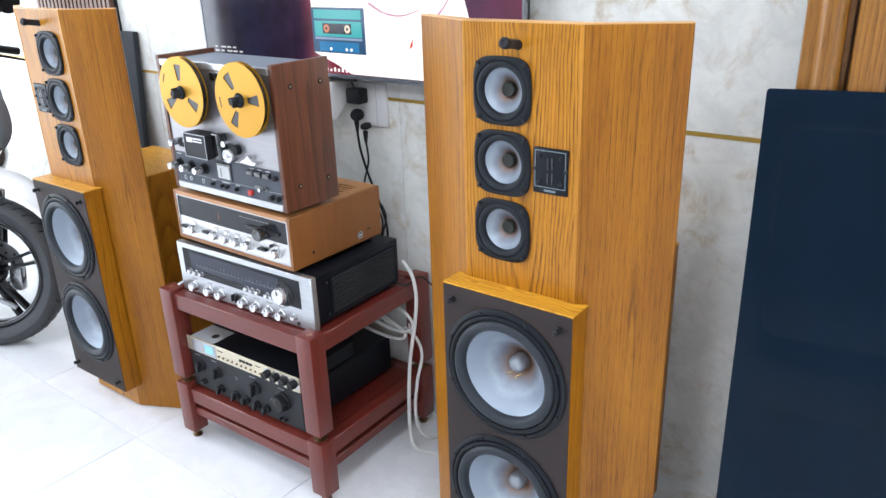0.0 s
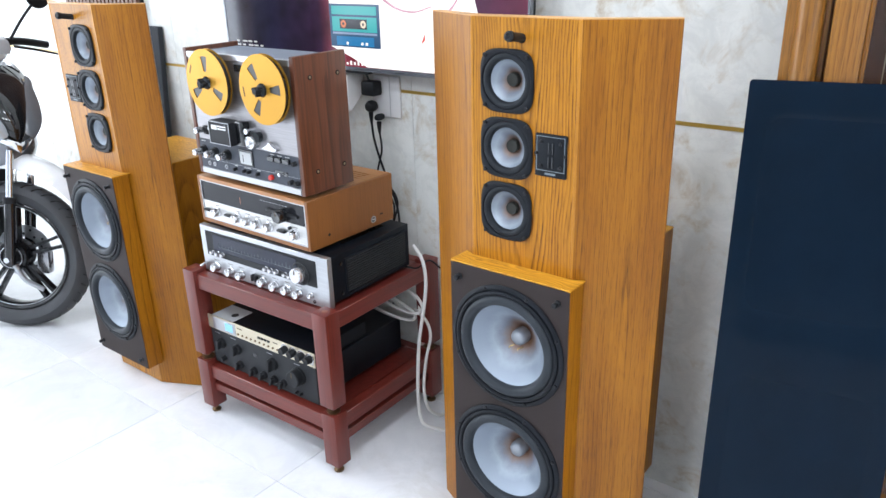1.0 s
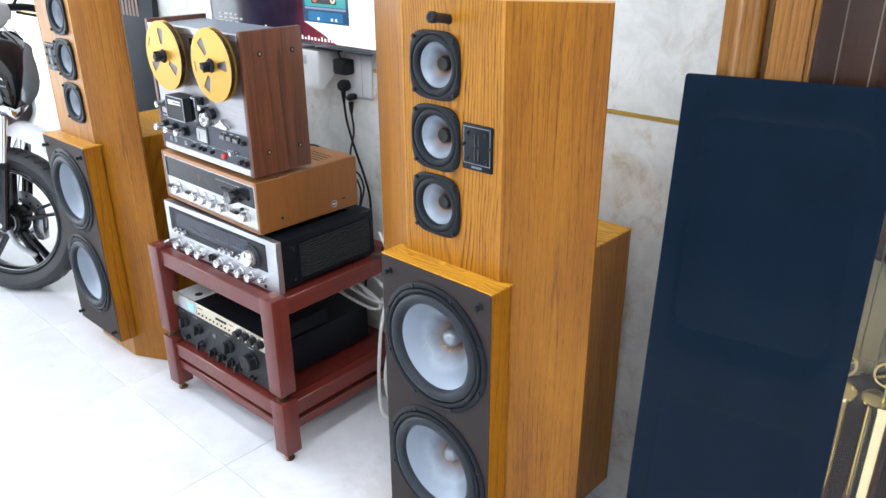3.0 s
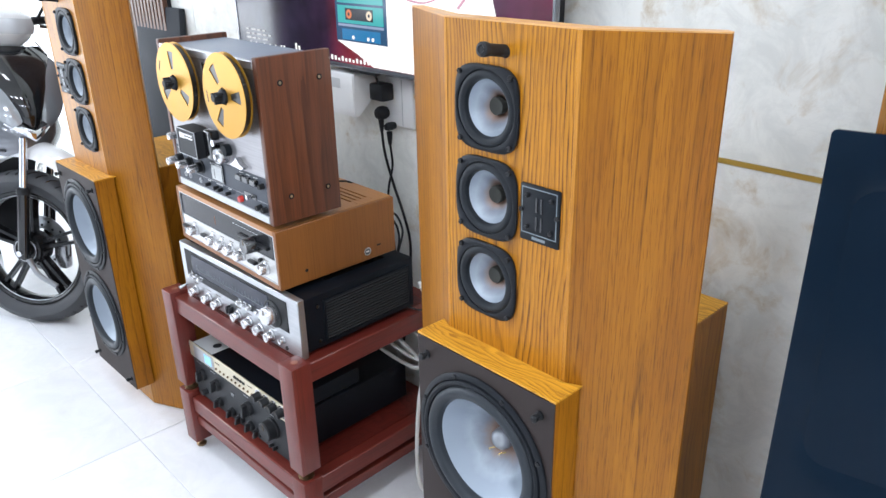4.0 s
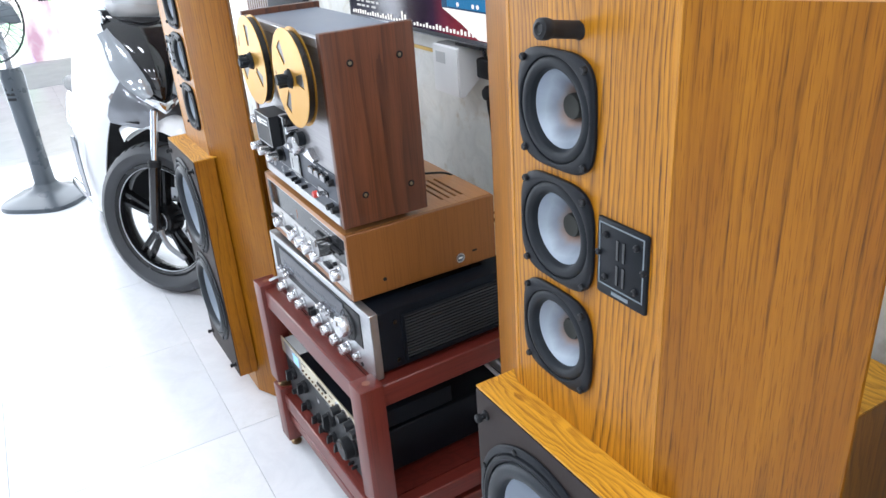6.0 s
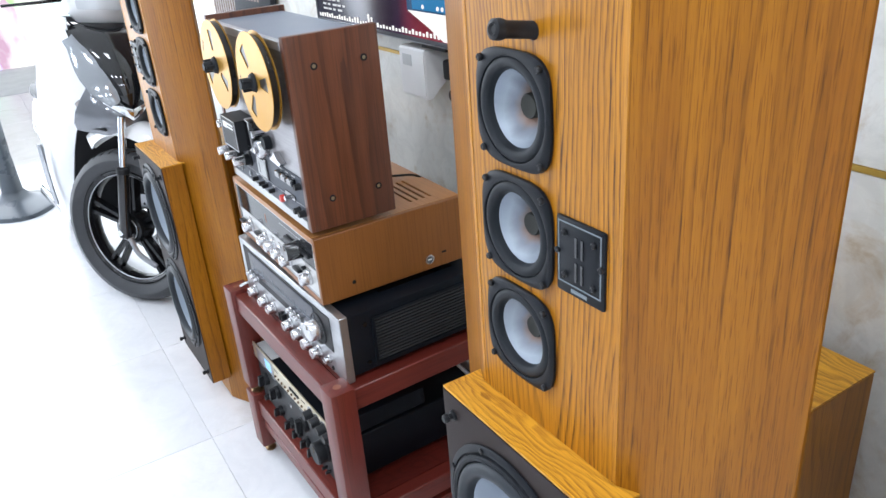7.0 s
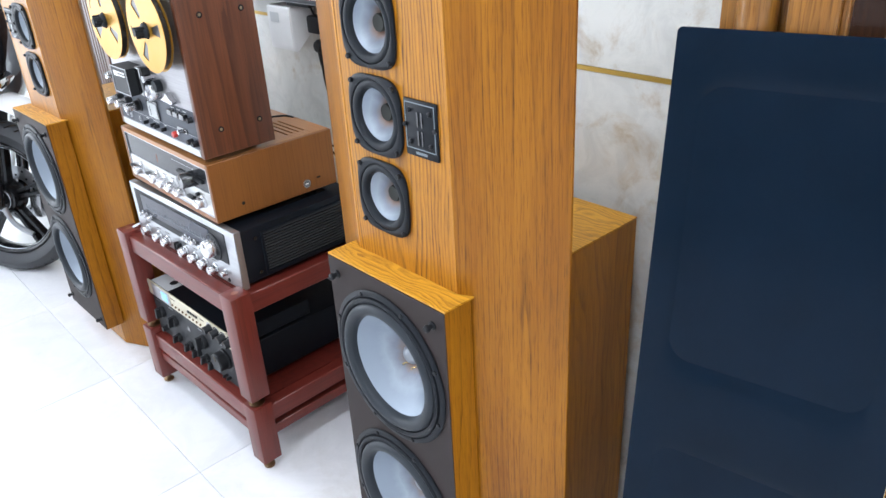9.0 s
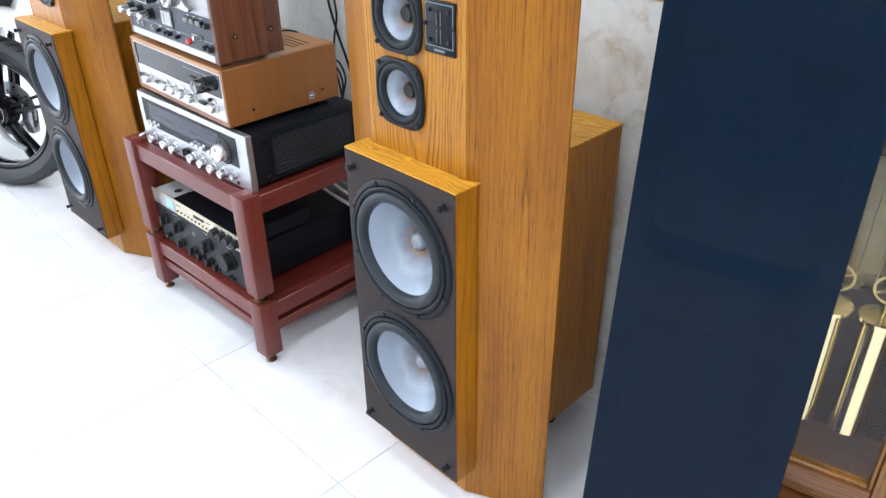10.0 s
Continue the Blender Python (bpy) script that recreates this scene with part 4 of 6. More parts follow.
# ---- reel-to-reel deck ----
def tape_deck():
    d = thing("reel_tape_deck", "reel-to-reel tape deck with walnut sides and gold reels", "tape deck", (0, 0, 0))
    X0, X1, Y0, Y1, Z0, Z1 = -1.822, -1.366, 1.186, 1.364, 0.822, 1.178
    T = 0.0155
    for x0, x1 in ((X0, X0 + T), (X1 - T, X1)):
        bm = bmesh.new()
        box(bm, x0, x1, Y0, Y1, Z0, Z1, 0.002, 2)
        side = part("side_panel", bm, walnut, d, "dark walnut side panel")
        ox = x1 if x1 > -1.5 else x0
        o = 1 if x1 > -1.5 else -1
        for sy, sz in ((1.236, 1.123), (1.332, 1.123), (1.236, 0.880), (1.332, 0.880)):
            turned("washer", [(0.0066, 0.0), (0.0066, 0.0010 * o), (0.0042, 0.0018 * o), (0.0040, 0.0006 * o), (0, 0.0006 * o)], (ox, sy, sz), "x", black_plastic, side, "dark cup washer", 16)
            turned("screw", [(0.0036, 0.0004 * o), (0.0030, 0.0014 * o), (0, 0.0018 * o)], (ox, sy, sz), "x", antique_brass, side, "", 12)
    xi0, xi1 = X0 + T + 0.0006, X1 - T - 0.0006
    boxpart("case", (xi0, xi1, Y0 + 0.012, Y1 - 0.006, Z0 + 0.010, Z1 - 0.012), deck_top, d, "blue-grey steel case", 0.002)
    boxpart("base_strip", (xi0, xi1, Y0 - 0.001, Y0 + 0.012, Z0 + 0.002, Z0 + 0.0195), alu_v, d, "bright silver base strip", 0.001)
    boxpart("top_strip", (xi0, xi1, Y0 - 0.0005, Y0 + 0.012, Z1 - 0.024, Z1 - 0.008), alu, d, "silver top strip", 0.001)
    face = boxpart("upper_panel", (xi0, xi1, Y0 + 0.003, Y0 + 0.0115, 0.9255, Z1 - 0.0245), deck_plate, d, "satin silver transport plate")
    low = boxpart("control_panel", (xi0, xi1, Y0 + 0.001, Y0 + 0.0115, Z0 + 0.020, 0.9250), deck_grey, d, "dark grey control panel")
    for fx in (X0 + 0.05, X1 - 0.05):
        for fy in (Y0 + 0.04, Y1 - 0.04):
            turned("foot", [(0.014, 0), (0.014, 0.0235), (0, 0.0235)], (fx, fy, Z0 - 0.0123), "z", black_plastic, d)
    boxpart("counter", (-1.602, -1.552, Y0 + 0.0005, Y0 + 0.003, 1.128, 1.146), black_gloss, face, "black tape counter")
    # the reels
    RY = 1.156
    for cx, turn in ((-1.687, 0.0), (-1.458, -34.0)):
        cz, R = 1.0955, 0.0885
        reel = None
        for k, (y, back) in enumerate(((RY, False), (RY + 0.0145, True))):
            bm = bmesh.new()
            seg = 96
            # flange: a ring with three openings
            def flange(bm=bm, y0=y, y1=y + 0.0012):
                radii = [0.018, 0.030, 0.070, R]
                def solid_at(a, band):
                    if band != 1:
                        return True
                    deg = (math.degrees(a) - 90) % 120
                    return not (deg < 13 or deg > 107)
                vs = {}
                def vert(i, j, yy):
                    key = (i % seg, j, yy)
                    if key not in vs:
                        a = 2 * math.pi * i / seg
                        vs[key] = bm.verts.new((radii[j] * math.cos(a), yy, radii[j] * math.sin(a)))
                    return vs[key]
                for i in range(seg):
                    a = 2 * math.pi * (i + 0.5) / seg
                    for j in range(3):
                        if not solid_at(a, j):
                            continue
                        for yy in (y0, y1):
                            bm.faces.new((vert(i, j, yy), vert(i + 1, j, yy), vert(i + 1, j + 1, yy), vert(i, j + 1, yy)))
                        for (i2, j2, side) in ((i, j + 1, "out"), (i, j - 1, "in")):
                            if j2 < 0 or j2 > 2 or not solid_at(a, j2):
                                jj = j + 1 if side == "out" else j
                                bm.faces.new((vert(i, jj, y0), vert(i + 1, jj, y0), vert(i + 1, jj, y1), vert(i, jj, y1)))
                        for di, ii in ((-1, i), (1, i + 1)):
                            if not solid_at(a + di * 2 * math.pi / seg, j):
                                bm.faces.new((vert(ii, j, y0), vert(ii, j + 1, y0), vert(ii, j + 1, y1), vert(ii, j, y1)))
            flange()
            bmesh.ops.translate(bm, verts=bm.verts[:], vec=(0, -RY, 0))
            ob = part("reel" if reel is None else "back_flange", bm, gold_anod, d if reel is None else reel, "gold anodised seven-inch tape reel" if reel is None else "", 25,
                      (cx, RY, cz) if reel is None else None, (0, turn, 0) if reel is None else None)
            reel = reel or ob
        bm = bmesh.new()
        lathe(bm, [(0.030, 0.0012), (0.030, 0.0145)], (0, 0, 0), "y", 40)
        part("reel_core", bm, black_plastic, reel)
        tr = 0.0845 if cx < -1.6 else 0.0825
        bm = bmesh.new()
        lathe(bm, [(0.0300, 0.0016), (tr, 0.0016), (tr, 0.0140), (0.030, 0.0140)], (0, 0, 0), "y", 48)
        part("tape_pack", bm, tape_black, reel, "dark wound tape")
        bm = bmesh.new()
        lathe(bm, [(0.0160, 0.001), (0.0160, -0.004), (0.0145, -0.006), (0.0095, -0.008), (0.0092, -0.022), (0.0078, -0.025), (0, -0.025)], (0, 0, 0), "y", 26)
        hub = part("hub_knob", bm, rubber, reel, "dark rubber reel clamp")
        bm = bmesh.new()
        for i in range(3):
            a = 2 * math.pi * i / 3
            bmesh_fin = bmesh.ops.create_cube(bm, size=1.0)["verts"]
            for v in bmesh_fin:
                px, py, pz = 0.0105 + v.co.x * 0.007, -0.014 + v.co.y * 0.016, v.co.z * 0.005
                v.co = Vector((px * math.cos(a) - pz * math.sin(a), py, px * math.sin(a) + pz * math.cos(a)))
        part("hub_fins", bm, rubber, hub)
        bm = bmesh.new()
        for k in range(4):
            a = radians(146 + k * 5)
            rr = 0.073
            box(bm, rr * math.cos(a) - 0.0022, rr * math.cos(a) + 0.0022, -0.0004, 0.0, rr * math.sin(a) - 0.003, rr * math.sin(a) + 0.003)
        part("lettering", bm, print_dark, reel)
        turned("spindle", [(0.008, 0.0145), (0.008, 0.035), (0, 0.035)], (0, 0, 0), "y", dull_steel, reel, "", 14)
    # head cover, rollers and arms
    bm = bmesh.new()
    prism(bm, [(-1.692, 0.934), (-1.602, 0.934), (-1.602, 0.996), (-1.692, 0.996)], Y0 - 0.040, Y0 + 0.003, "y")
    cover = part("head_cover", bm, black_plastic, face, "black head cover with silver edge", 30)
    bm = bmesh.new()
    for x0, x1, z0, z1 in ((-1.692, -1.602, 0.9945, 0.996), (-1.692, -1.602, 0.934, 0.9355), (-1.692, -1.6905, 0.9355, 0.9945), (-1.6035, -1.602, 0.9355, 0.9945)):
        box(bm, x0, x1, Y0 - 0.0412, Y0 - 0.0398, z0, z1)
    part("silver_edge", bm, dull_steel, cover)
    boxpart("plate", (-1.678, -1.655, Y0 - 0.0412, Y0 - 0.0398, 0.974, 0.986), print_white, cover, "white maker's plate")
    bm = bmesh.new()
    for z in (0.9825, 0.9755):
        box(bm, -1.652, -1.616, Y0 - 0.0412, Y0 - 0.0400, z, z + 0.0035)
    part("lettering", bm, print_white, cover)
    bm = bmesh.new()
    box(bm, -1.6005, -1.567, Y0 - 0.022, Y0 + 0.003, 0.934, 1.000, 0.004, 2)
    part("head_block", bm, black_gloss, face)
    turned("capstan_roller", [(0.0185, 0.003), (0.0185, -0.018), (0.0165, -0.021), (0.0150, -0.021), (0.0150, -0.018), (0.006, -0.018), (0.006, -0.026), (0, -0.026)], (-1.548, Y0, 0.947), "y", knob_alu, face, "silver pinch roller", 28)
    turned("roller_tyre", [(0.0135, 0.003), (0.0135, -0.012), (0, -0.013)], (-1.530, Y0, 0.962), "y", rubber, face)
    turned("guide_post", [(0.0055, 0.003), (0.0055, -0.020), (0.0075, -0.021), (0.0075, -0.025), (0, -0.025)], (-1.552, Y0, 0.978), "y", chrome, face, "", 14)
    bm = bmesh.new()
    prism(bm, [(-1.512, 0.935), (-1.462, 0.931), (-1.452, 0.938), (-1.468, 0.943), (-1.482, 0.955), (-1.490, 0.946)], Y0 - 0.010, Y0 + 0.003, "y")
    part("tension_arm", bm, knob_alu, face, "silver tape tension arm")
    for x in (-1.757,):
        bm = bmesh.new()
        box(bm, x - 0.014, x + 0.006, Y0 - 0.006, Y0 + 0.003, 0.942, 0.966, 0.002)
        part("speed_switch_base", bm, black_plastic, face)
    knob("speed_knob", face, -1.777, Y0 + 0.003, 0.955, 0.0095, 0.030, knob_alu, "", 1.05)
    turned("guide_post", [(0.0035, 0.003), (0.0035, -0.022), (0.005, -0.022), (0.005, -0.025), (0, -0.025)], (-1.715, Y0, 0.968), "y", chrome, face, "", 12)
    # control panel
    for x in (-1.798, -1.746, -1.690):
        knob("level_knob", low, x + 0.012, Y0 + 0.001, 0.8925, 0.0130, 0.014, black_plastic, "", 1.25)
        knob("level_cap", low, x + 0.012, Y0 - 0.013, 0.8925, 0.0098, 0.022, knob_alu, "", 1.0)
    meter = boxpart("meter", (-1.624, -1.566, Y0 - 0.0025, Y0 + 0.001, 0.873, 0.918), black_gloss, low, "small level meter", 0.001)
    boxpart("meter_face", (-1.618, -1.572, Y0 - 0.0034, Y0 - 0.0024, 0.878, 0.911), label_paper, meter, "pale meter face")
    boxpart("needle", (-1.606, -1.604, Y0 - 0.0040, Y0 - 0.0033, 0.882, 0.904), black_plastic, meter)
    for x in (-1.484, -1.455, -1.424):
        bm = bmesh.new()
        box(bm, x - 0.0125, x + 0.0125, Y0 - 0.010, Y0 + 0.001, 0.903, 0.917, 0.002)
        part("button", bm, black_gloss, low)
    knob("small_knob", low, -1.3945, Y0 + 0.001, 0.908, 0.0062, 0.012, black_plastic)
    for x in (-1.768, -1.744, -1.690):
        turned("jack", [(0.0062, 0), (0.0062, -0.0026), (0.0038, -0.0026), (0.0036, 0.0)], (x, Y0 + 0.001, 0.8565), "y", dull_steel, low, "", 16)
    for x in (-1.645, -1.606, -1.586, -1.548):
        bm = bmesh.new()
        box(bm, x - 0.003, x + 0.003, Y0 - 0.012, Y0 + 0.001, 0.853, 0.8615, 0.001)
        part("lever_switch", bm, black_plastic, low)
    turned("record_button", [(0.0075, 0), (0.0075, -0.007), (0.006, -0.009), (0, -0.009)], (-1.495, Y0 + 0.001, 0.8560), "y", red_plastic, low, "red record button", 18)
    boxpart("pause_slot", (-1.478, -1.428, Y0 - 0.001, Y0 + 0.001, 0.868, 0.879), black_gloss, low)
    turned("pause_lever", [(0.0050, 0), (0.0050, -0.014), (0, -0.015)], (-1.448, Y0, 0.8725), "y", knob_alu, low, "", 14)
    for x in (-1.414, -1.391):
        knob("small_knob", low, x, Y0 + 0.001, 0.8555, 0.0065, 0.013, black_plastic)
    bm = bmesh.new()
    for x, w in ((-1.785, 0.010), (-1.735, 0.010), (-1.678, 0.014), (-1.645, 0.007), (-1.596, 0.015), (-1.548, 0.007), (-1.484, 0.008), (-1.455, 0.008), (-1.424, 0.008)):
        box(bm, x - w, x + w, Y0 + 0.0003, Y0 + 0.001, 0.9195 if x < -1.66 or x > -1.5 else 0.8655, 0.9207 if x < -1.66 or x > -1.5 else 0.8667)
    part("lettering", bm, print_white, low)
    boxpart("rule", (xi0, xi1, Y0 + 0.0004, Y0 + 0.001, 0.8690, 0.8696), dull_steel, low)


tape_deck()


# ---- charcoal amplifier and slim processor on the lower shelf ----
def amplifier():
    a = thing("amplifier", "matt charcoal amplifier with black knobs on the lower rack shelf", "amplifier", (0, 0, 0))
    a.matrix_world = about(-1.61, 1.163, 1.9)
    X0, X1, Y0, Y1, Z0, Z1 = -1.846, -1.378, 1.163, 1.555, 0.190, 0.315
    boxpart("case", (X0 + 0.010, X1 - 0.010, Y0 + 0.008, Y1, Z0 + 0.010, Z1 - 0.002), case_black, a, "black steel case", 0.003)
    face = boxpart("front_panel", (X0, X1, Y0, Y0 + 0.008, Z0 + 0.002, Z1), amp_grey, a, "matt charcoal front panel", 0.0015)
    for fx in (X0 + 0.06, X1 - 0.06):
        for fy in (Y0 + 0.06, Y1 - 0.05):
            turned("foot", [(0.016, 0), (0.018, 0.0125), (0, 0.0125)], (fx, fy, Z0 - 0.0040), "z", black_plastic, a)
    for x in (-1.796, -1.721):
        winged_knob(face, x, Y0, 0.273, 0.017, 0.024, black_plastic, 12)
    winged_knob(face, -1.560, Y0, 0.273, 0.020, 0.026, black_plastic, 8)
    knob("volume_knob", face, -1.451, Y0, 0.267, 0.0265, 0.030, black_plastic, "large black volume knob", 1.08)
    knob("small_knob", face, -1.794, Y0, 0.219, 0.0080, 0.016, black_plastic)
    for x in (-1.718, -1.652, -1.608, -1.561, -1.521):
        winged_knob(face, x, Y0, 0.2185, 0.0135, 0.022, black_plastic, 20)
    for x in (-1.462, -1.444):
        bm = bmesh.new()
        box(bm, x - 0.0025, x + 0.0025, Y0 - 0.014, Y0, 0.206, 0.214, 0.001)
        part("lever", bm, black_plastic, face)
    boxpart("indicator", (-1.650, -1.634, Y0 - 0.001, Y0, 0.270, 0.282), black_gloss, face)
    bm = bmesh.new()
    for x in (-1.815, -1.74, -1.572, -1.456):
        box(bm, x - 0.012, x + 0.012, Y0 - 0.0005, Y0, 0.3025, 0.3040)
    part("lettering", bm, dull_steel, face)


def processor():
    p = thing("audio_processor", "slim champagne-faced rack processor lying on the amplifier", "processor", (0, 0, 0))
    p.matrix_world = about(-1.61, 1.160, 1.9)
    X0, X1, Y0, Y1, Z0, Z1 = -1.852, -1.374, 1.158, 1.395, 0.3185, 0.364
    boxpart("case", (X0 + 0.018, X1 - 0.018, Y0 + 0.004, Y1, Z0 + 0.001, Z1 - 0.002), case_black, p, "black steel case", 0.001)
    face = boxpart("front_panel", (X0, X1, Y0, Y0 + 0.004, Z0, Z1), cream_metal, p, "champagne metal front panel", 0.0008)
    boxpart("display_panel", (-1.820, -1.715, Y0 - 0.0012, Y0, Z0 + 0.003, Z1 - 0.003), dull_steel, face, "grey display panel")
    boxpart("display", (-1.762, -1.727, Y0 - 0.0022, Y0 - 0.0011, Z0 + 0.010, Z1 - 0.009), glow("blue_display", (0.25, 0.62, 0.95), 1.3), face, "small lit blue display")
    boxpart("sheet", (-1.830, -1.730, Y0 + 0.006, Y0 + 0.085, Z1 - 0.0018, Z1 - 0.0006), label_paper, p, "grey instruction sheet on the lid")
    turned("sheet_mark", [(0.012, 0.0), (0.012, 0.0006), (0, 0.0006)], (-1.760, Y0 + 0.04, Z1 - 0.0006), "z", black_plastic, p)
    for x in (-1.493, -1.459, -1.425, -1.392):
        knob("control_knob", face, x, Y0, 0.344, 0.0115, 0.020, black_plastic, "", 1.1, knob_alu)
    for k in range(10):
        turned("button", [(0.0032, 0), (0.0032, -0.003), (0, -0.0034)], (-1.703 + k * 0.0195, Y0, 0.332), "y", bronze_foot, face, "", 10)
    bm = bmesh.new()
    for k in range(4):
        box(bm, -1.610 + k * 0.014, -1.601 + k * 0.014, Y0 - 0.003, Y0, 0.346, 0.352)
    part("switch_row", bm, black_plastic, face)
    bm = bmesh.new()
    for x, w in ((-1.695, 0.012), (-1.535, 0.010)):
        box(bm, x - w, x + w, Y0 - 0.0005, Y0, 0.350, 0.353)
    part("lettering", bm, print_dark, face)
    for x in (X0 + 0.008, X1 - 0.008):
        for z in (Z0 + 0.010, Z1 - 0.010):
            turned("screw", [(0.0034, 0), (0.0034, -0.001), (0, -0.0012)], (x, Y0, z), "y", dull_steel, face, "", 10)


amplifier()
processor()


# ---- television on the wall ----
def television():
    tv = thing("television", "large wall-hung flat television showing a cassette picture", "television", (0, 0, 0))
    X0, X1, Z0, Z1, Y = -2.150, -0.940, 1.084, 1.778, 1.584
    boxpart("back_shell", (X0 + 0.01, X1 - 0.01, Y + 0.012, Y + 0.045, Z0 + 0.01, Z1 - 0.01), black_plastic, tv, "black back shell", 0.006)
    boxpart("wall_bracket", (-1.75, -1.35, Y + 0.045, 1.662, 1.30, 1.60), black_plastic, tv)
    bm = bmesh.new()
    for x0, x1, z0, z1 in ((X0, X1, Z0, Z0 + 0.009), (X0, X1, Z1 - 0.006, Z1), (X0, X0 + 0.006, Z0 + 0.009, Z1 - 0.006), (X1 - 0.006, X1, Z0 + 0.009, Z1 - 0.006)):
        box(bm, x0, x1, Y - 0.002, Y + 0.012, z0, z1)
    part("bezel", bm, smoke_trim, tv, "thin dark bezel")
    boxpart("chin_edge", (X0, X1, Y - 0.001, Y + 0.014, Z0 - 0.003, Z0 - 0.0005), dull_steel, tv, "silver lower edge")
    boxpart("sensor_bar", (-1.60, -1.50, Y + 0.002, Y + 0.02, Z0 - 0.011, Z0 - 0.0035), black_plastic, tv)
    # the lit picture: dark blue to wine red, a white field, a cassette and a row of bars
    m, t, b = nodes_of("screen_dark_picture")
    b.inputs["Base Color"].default_value = (0.01, 0.01, 0.012, 1)
    b.inputs["Roughness"].default_value = 0.12
    v = coords(t)
    sx = t.nodes.new("ShaderNodeSeparateXYZ")
    t.links.new(v, sx.inputs[0])
    r = node(t, "MapRange")
    for i, val in ((1, -2.15), (2, -0.94), (3, 0.0), (4, 1.0)):
        r.inputs[i].default_value = val
    t.links.new(sx.outputs[0], r.inputs[0])
    base = ramp(t, r.outputs[0], [(0.0, (0.030, 0.032, 0.050)), (0.20, (0.012, 0.010, 0.035)), (0.38, (0.035, 0.012, 0.040)), (0.47, (0.30, 0.03, 0.05)), (0.8, (0.05, 0.01, 0.05)), (1.0, (0.10, 0.008, 0.03))])
    cloud = noise_tex(t, v, 6.0, 3)
    t.links.new(mix(t, 0.7, base, ramp(t, cloud, [(0.4, (0.4, 0.4, 0.4)), (0.75, (2.2, 2.2, 2.4))]), "MULTIPLY"), b.inputs["Emission Color"])
    b.inputs["Emission Strength"].default_value = 1.0
    scr = boxpart("screen", (X0 + 0.0062, X1 - 0.0062, Y, Y + 0.0115, Z0 + 0.0092, Z1 - 0.0062), m, tv, "lit dark blue and wine red picture")
    white = glow("screen_white", (1.0, 0.99, 0.99), 1.25)
    bm = bmesh.new()
    outline = [(-1.640, 1.148), (-1.560, 1.120), (-1.500, 1.0945), (-1.150, 1.0945), (-1.080, 1.200), (-1.120, 1.330), (-1.215, 1.470), (-1.380, 1.520), (-1.560, 1.440), (-1.640, 1.300)]
    prism(bm, outline, Y - 0.0012, Y + 0.0005, "y")
    part("white_field", bm, white, scr, "white patch of the picture")
    pink = glow("screen_pink", (0.75, 0.42, 0.55), 1.0)
    for pts in (((-1.42, 1.285), (-1.37, 1.262), (-1.31, 1.255), (-1.25, 1.27)), ((-1.20, 1.25), (-1.17, 1.28), (-1.15, 1.31))):
        bm = bmesh.new()
        tube(bm, [(x, Y - 0.001, z) for x, z in pts], (0.004, 0.0015), 6, 5)
        part("pink_stroke", bm, pink, scr)
    bm = bmesh.new()
    prism(bm, [(-1.287, 1.172), (-1.279, 1.190), (-1.274, 1.198), (-1.276, 1.180)], Y - 0.0022, Y - 0.0005, "y")
    part("red_flake", bm, glow("screen_red", (0.85, 0.06, 0.04), 1.0), scr)
    cx0, cx1, cz0, cz1 = -1.640, -1.440, 1.150, 1.272
    cas = boxpart("cassette_picture", (cx0, cx1, Y - 0.0030, Y - 0.0008, cz0, cz1), glow("cassette_navy", (0.015, 0.085, 0.20), 1.0), scr, "blue cassette in the picture")
    def flat(name, x0, x1, z0, z1, mat, lift):
        boxpart(name, (cx0 + x0, cx0 + x1, Y - 0.0030 - lift, Y - 0.0025, cz0 + z0, cz0 + z1), mat, cas)
    teal = glow("cassette_teal", (0.03, 0.48, 0.50), 1.0)
    blue = glow("cassette_blue", (0.01, 0.22, 0.52), 1.0)
    ink = glow("cassette_ink", (0.012, 0.016, 0.03), 1.0)
    flat("label_top", 0.010, 0.190, 0.092, 0.116, teal, 0.0008)
    flat("label_mid", 0.010, 0.190, 0.044, 0.086, teal, 0.0008)
    flat("window", 0.042, 0.152, 0.052, 0.080, ink, 0.0014)
    flat("stripe", 0.010, 0.190, 0.036, 0.042, glow("cassette_lilac", (0.30, 0.40, 0.60), 1.0), 0.0008)
    flat("base_block", 0.024, 0.176, 0.004, 0.030, blue, 0.0008)
    for hx, col in ((0.058, (0.75, 0.22, 0.08)), (0.138, (0.95, 0.80, 0.62))):
        turned("hub", [(0.011, -0.0046), (0.011, -0.0052), (0, -0.0052)], (cx0 + hx, Y, cz0 + 0.066), "y", glow("cassette_hub", col, 1.0), cas, "", 18)
        turned("hub_core", [(0.004, -0.0052), (0.004, -0.0058), (0, -0.0058)], (cx0 + hx, Y, cz0 + 0.066), "y", ink, cas, "", 12)
    for hx in (0.070, 0.130, 0.148):
        turned("dot", [(0.0045, -0.0036), (0.0045, -0.0050), (0, -0.0050)], (cx0 + hx, Y, cz0 + 0.011), "y", white, cas, "", 12)
    # spectrum bars along the foot of the picture
    rnd = random.Random(5)
    for k in range(44):
        x = X0 + 0.02 + k * 0.0152
        h = 0.006 + (rnd.random() ** 2) * (0.024 if 10 < k < 22 else 0.006)
        boxpart("bar", (x, x + 0.0062, Y - 0.0022, Y - 0.0006, Z0 + 0.014, Z0 + 0.014 + h), white, scr)
    bm = bmesh.new()
    for k, z in enumerate((1.118, 1.130, 1.142)):
        for w in range(4 + k % 2):
            box(bm, X0 + 0.050 + w * 0.030, X0 + 0.074 + w * 0.030 - 0.005 * ((k + w) % 3), Y - 0.0016, Y - 0.0006, z, z + 0.0050)
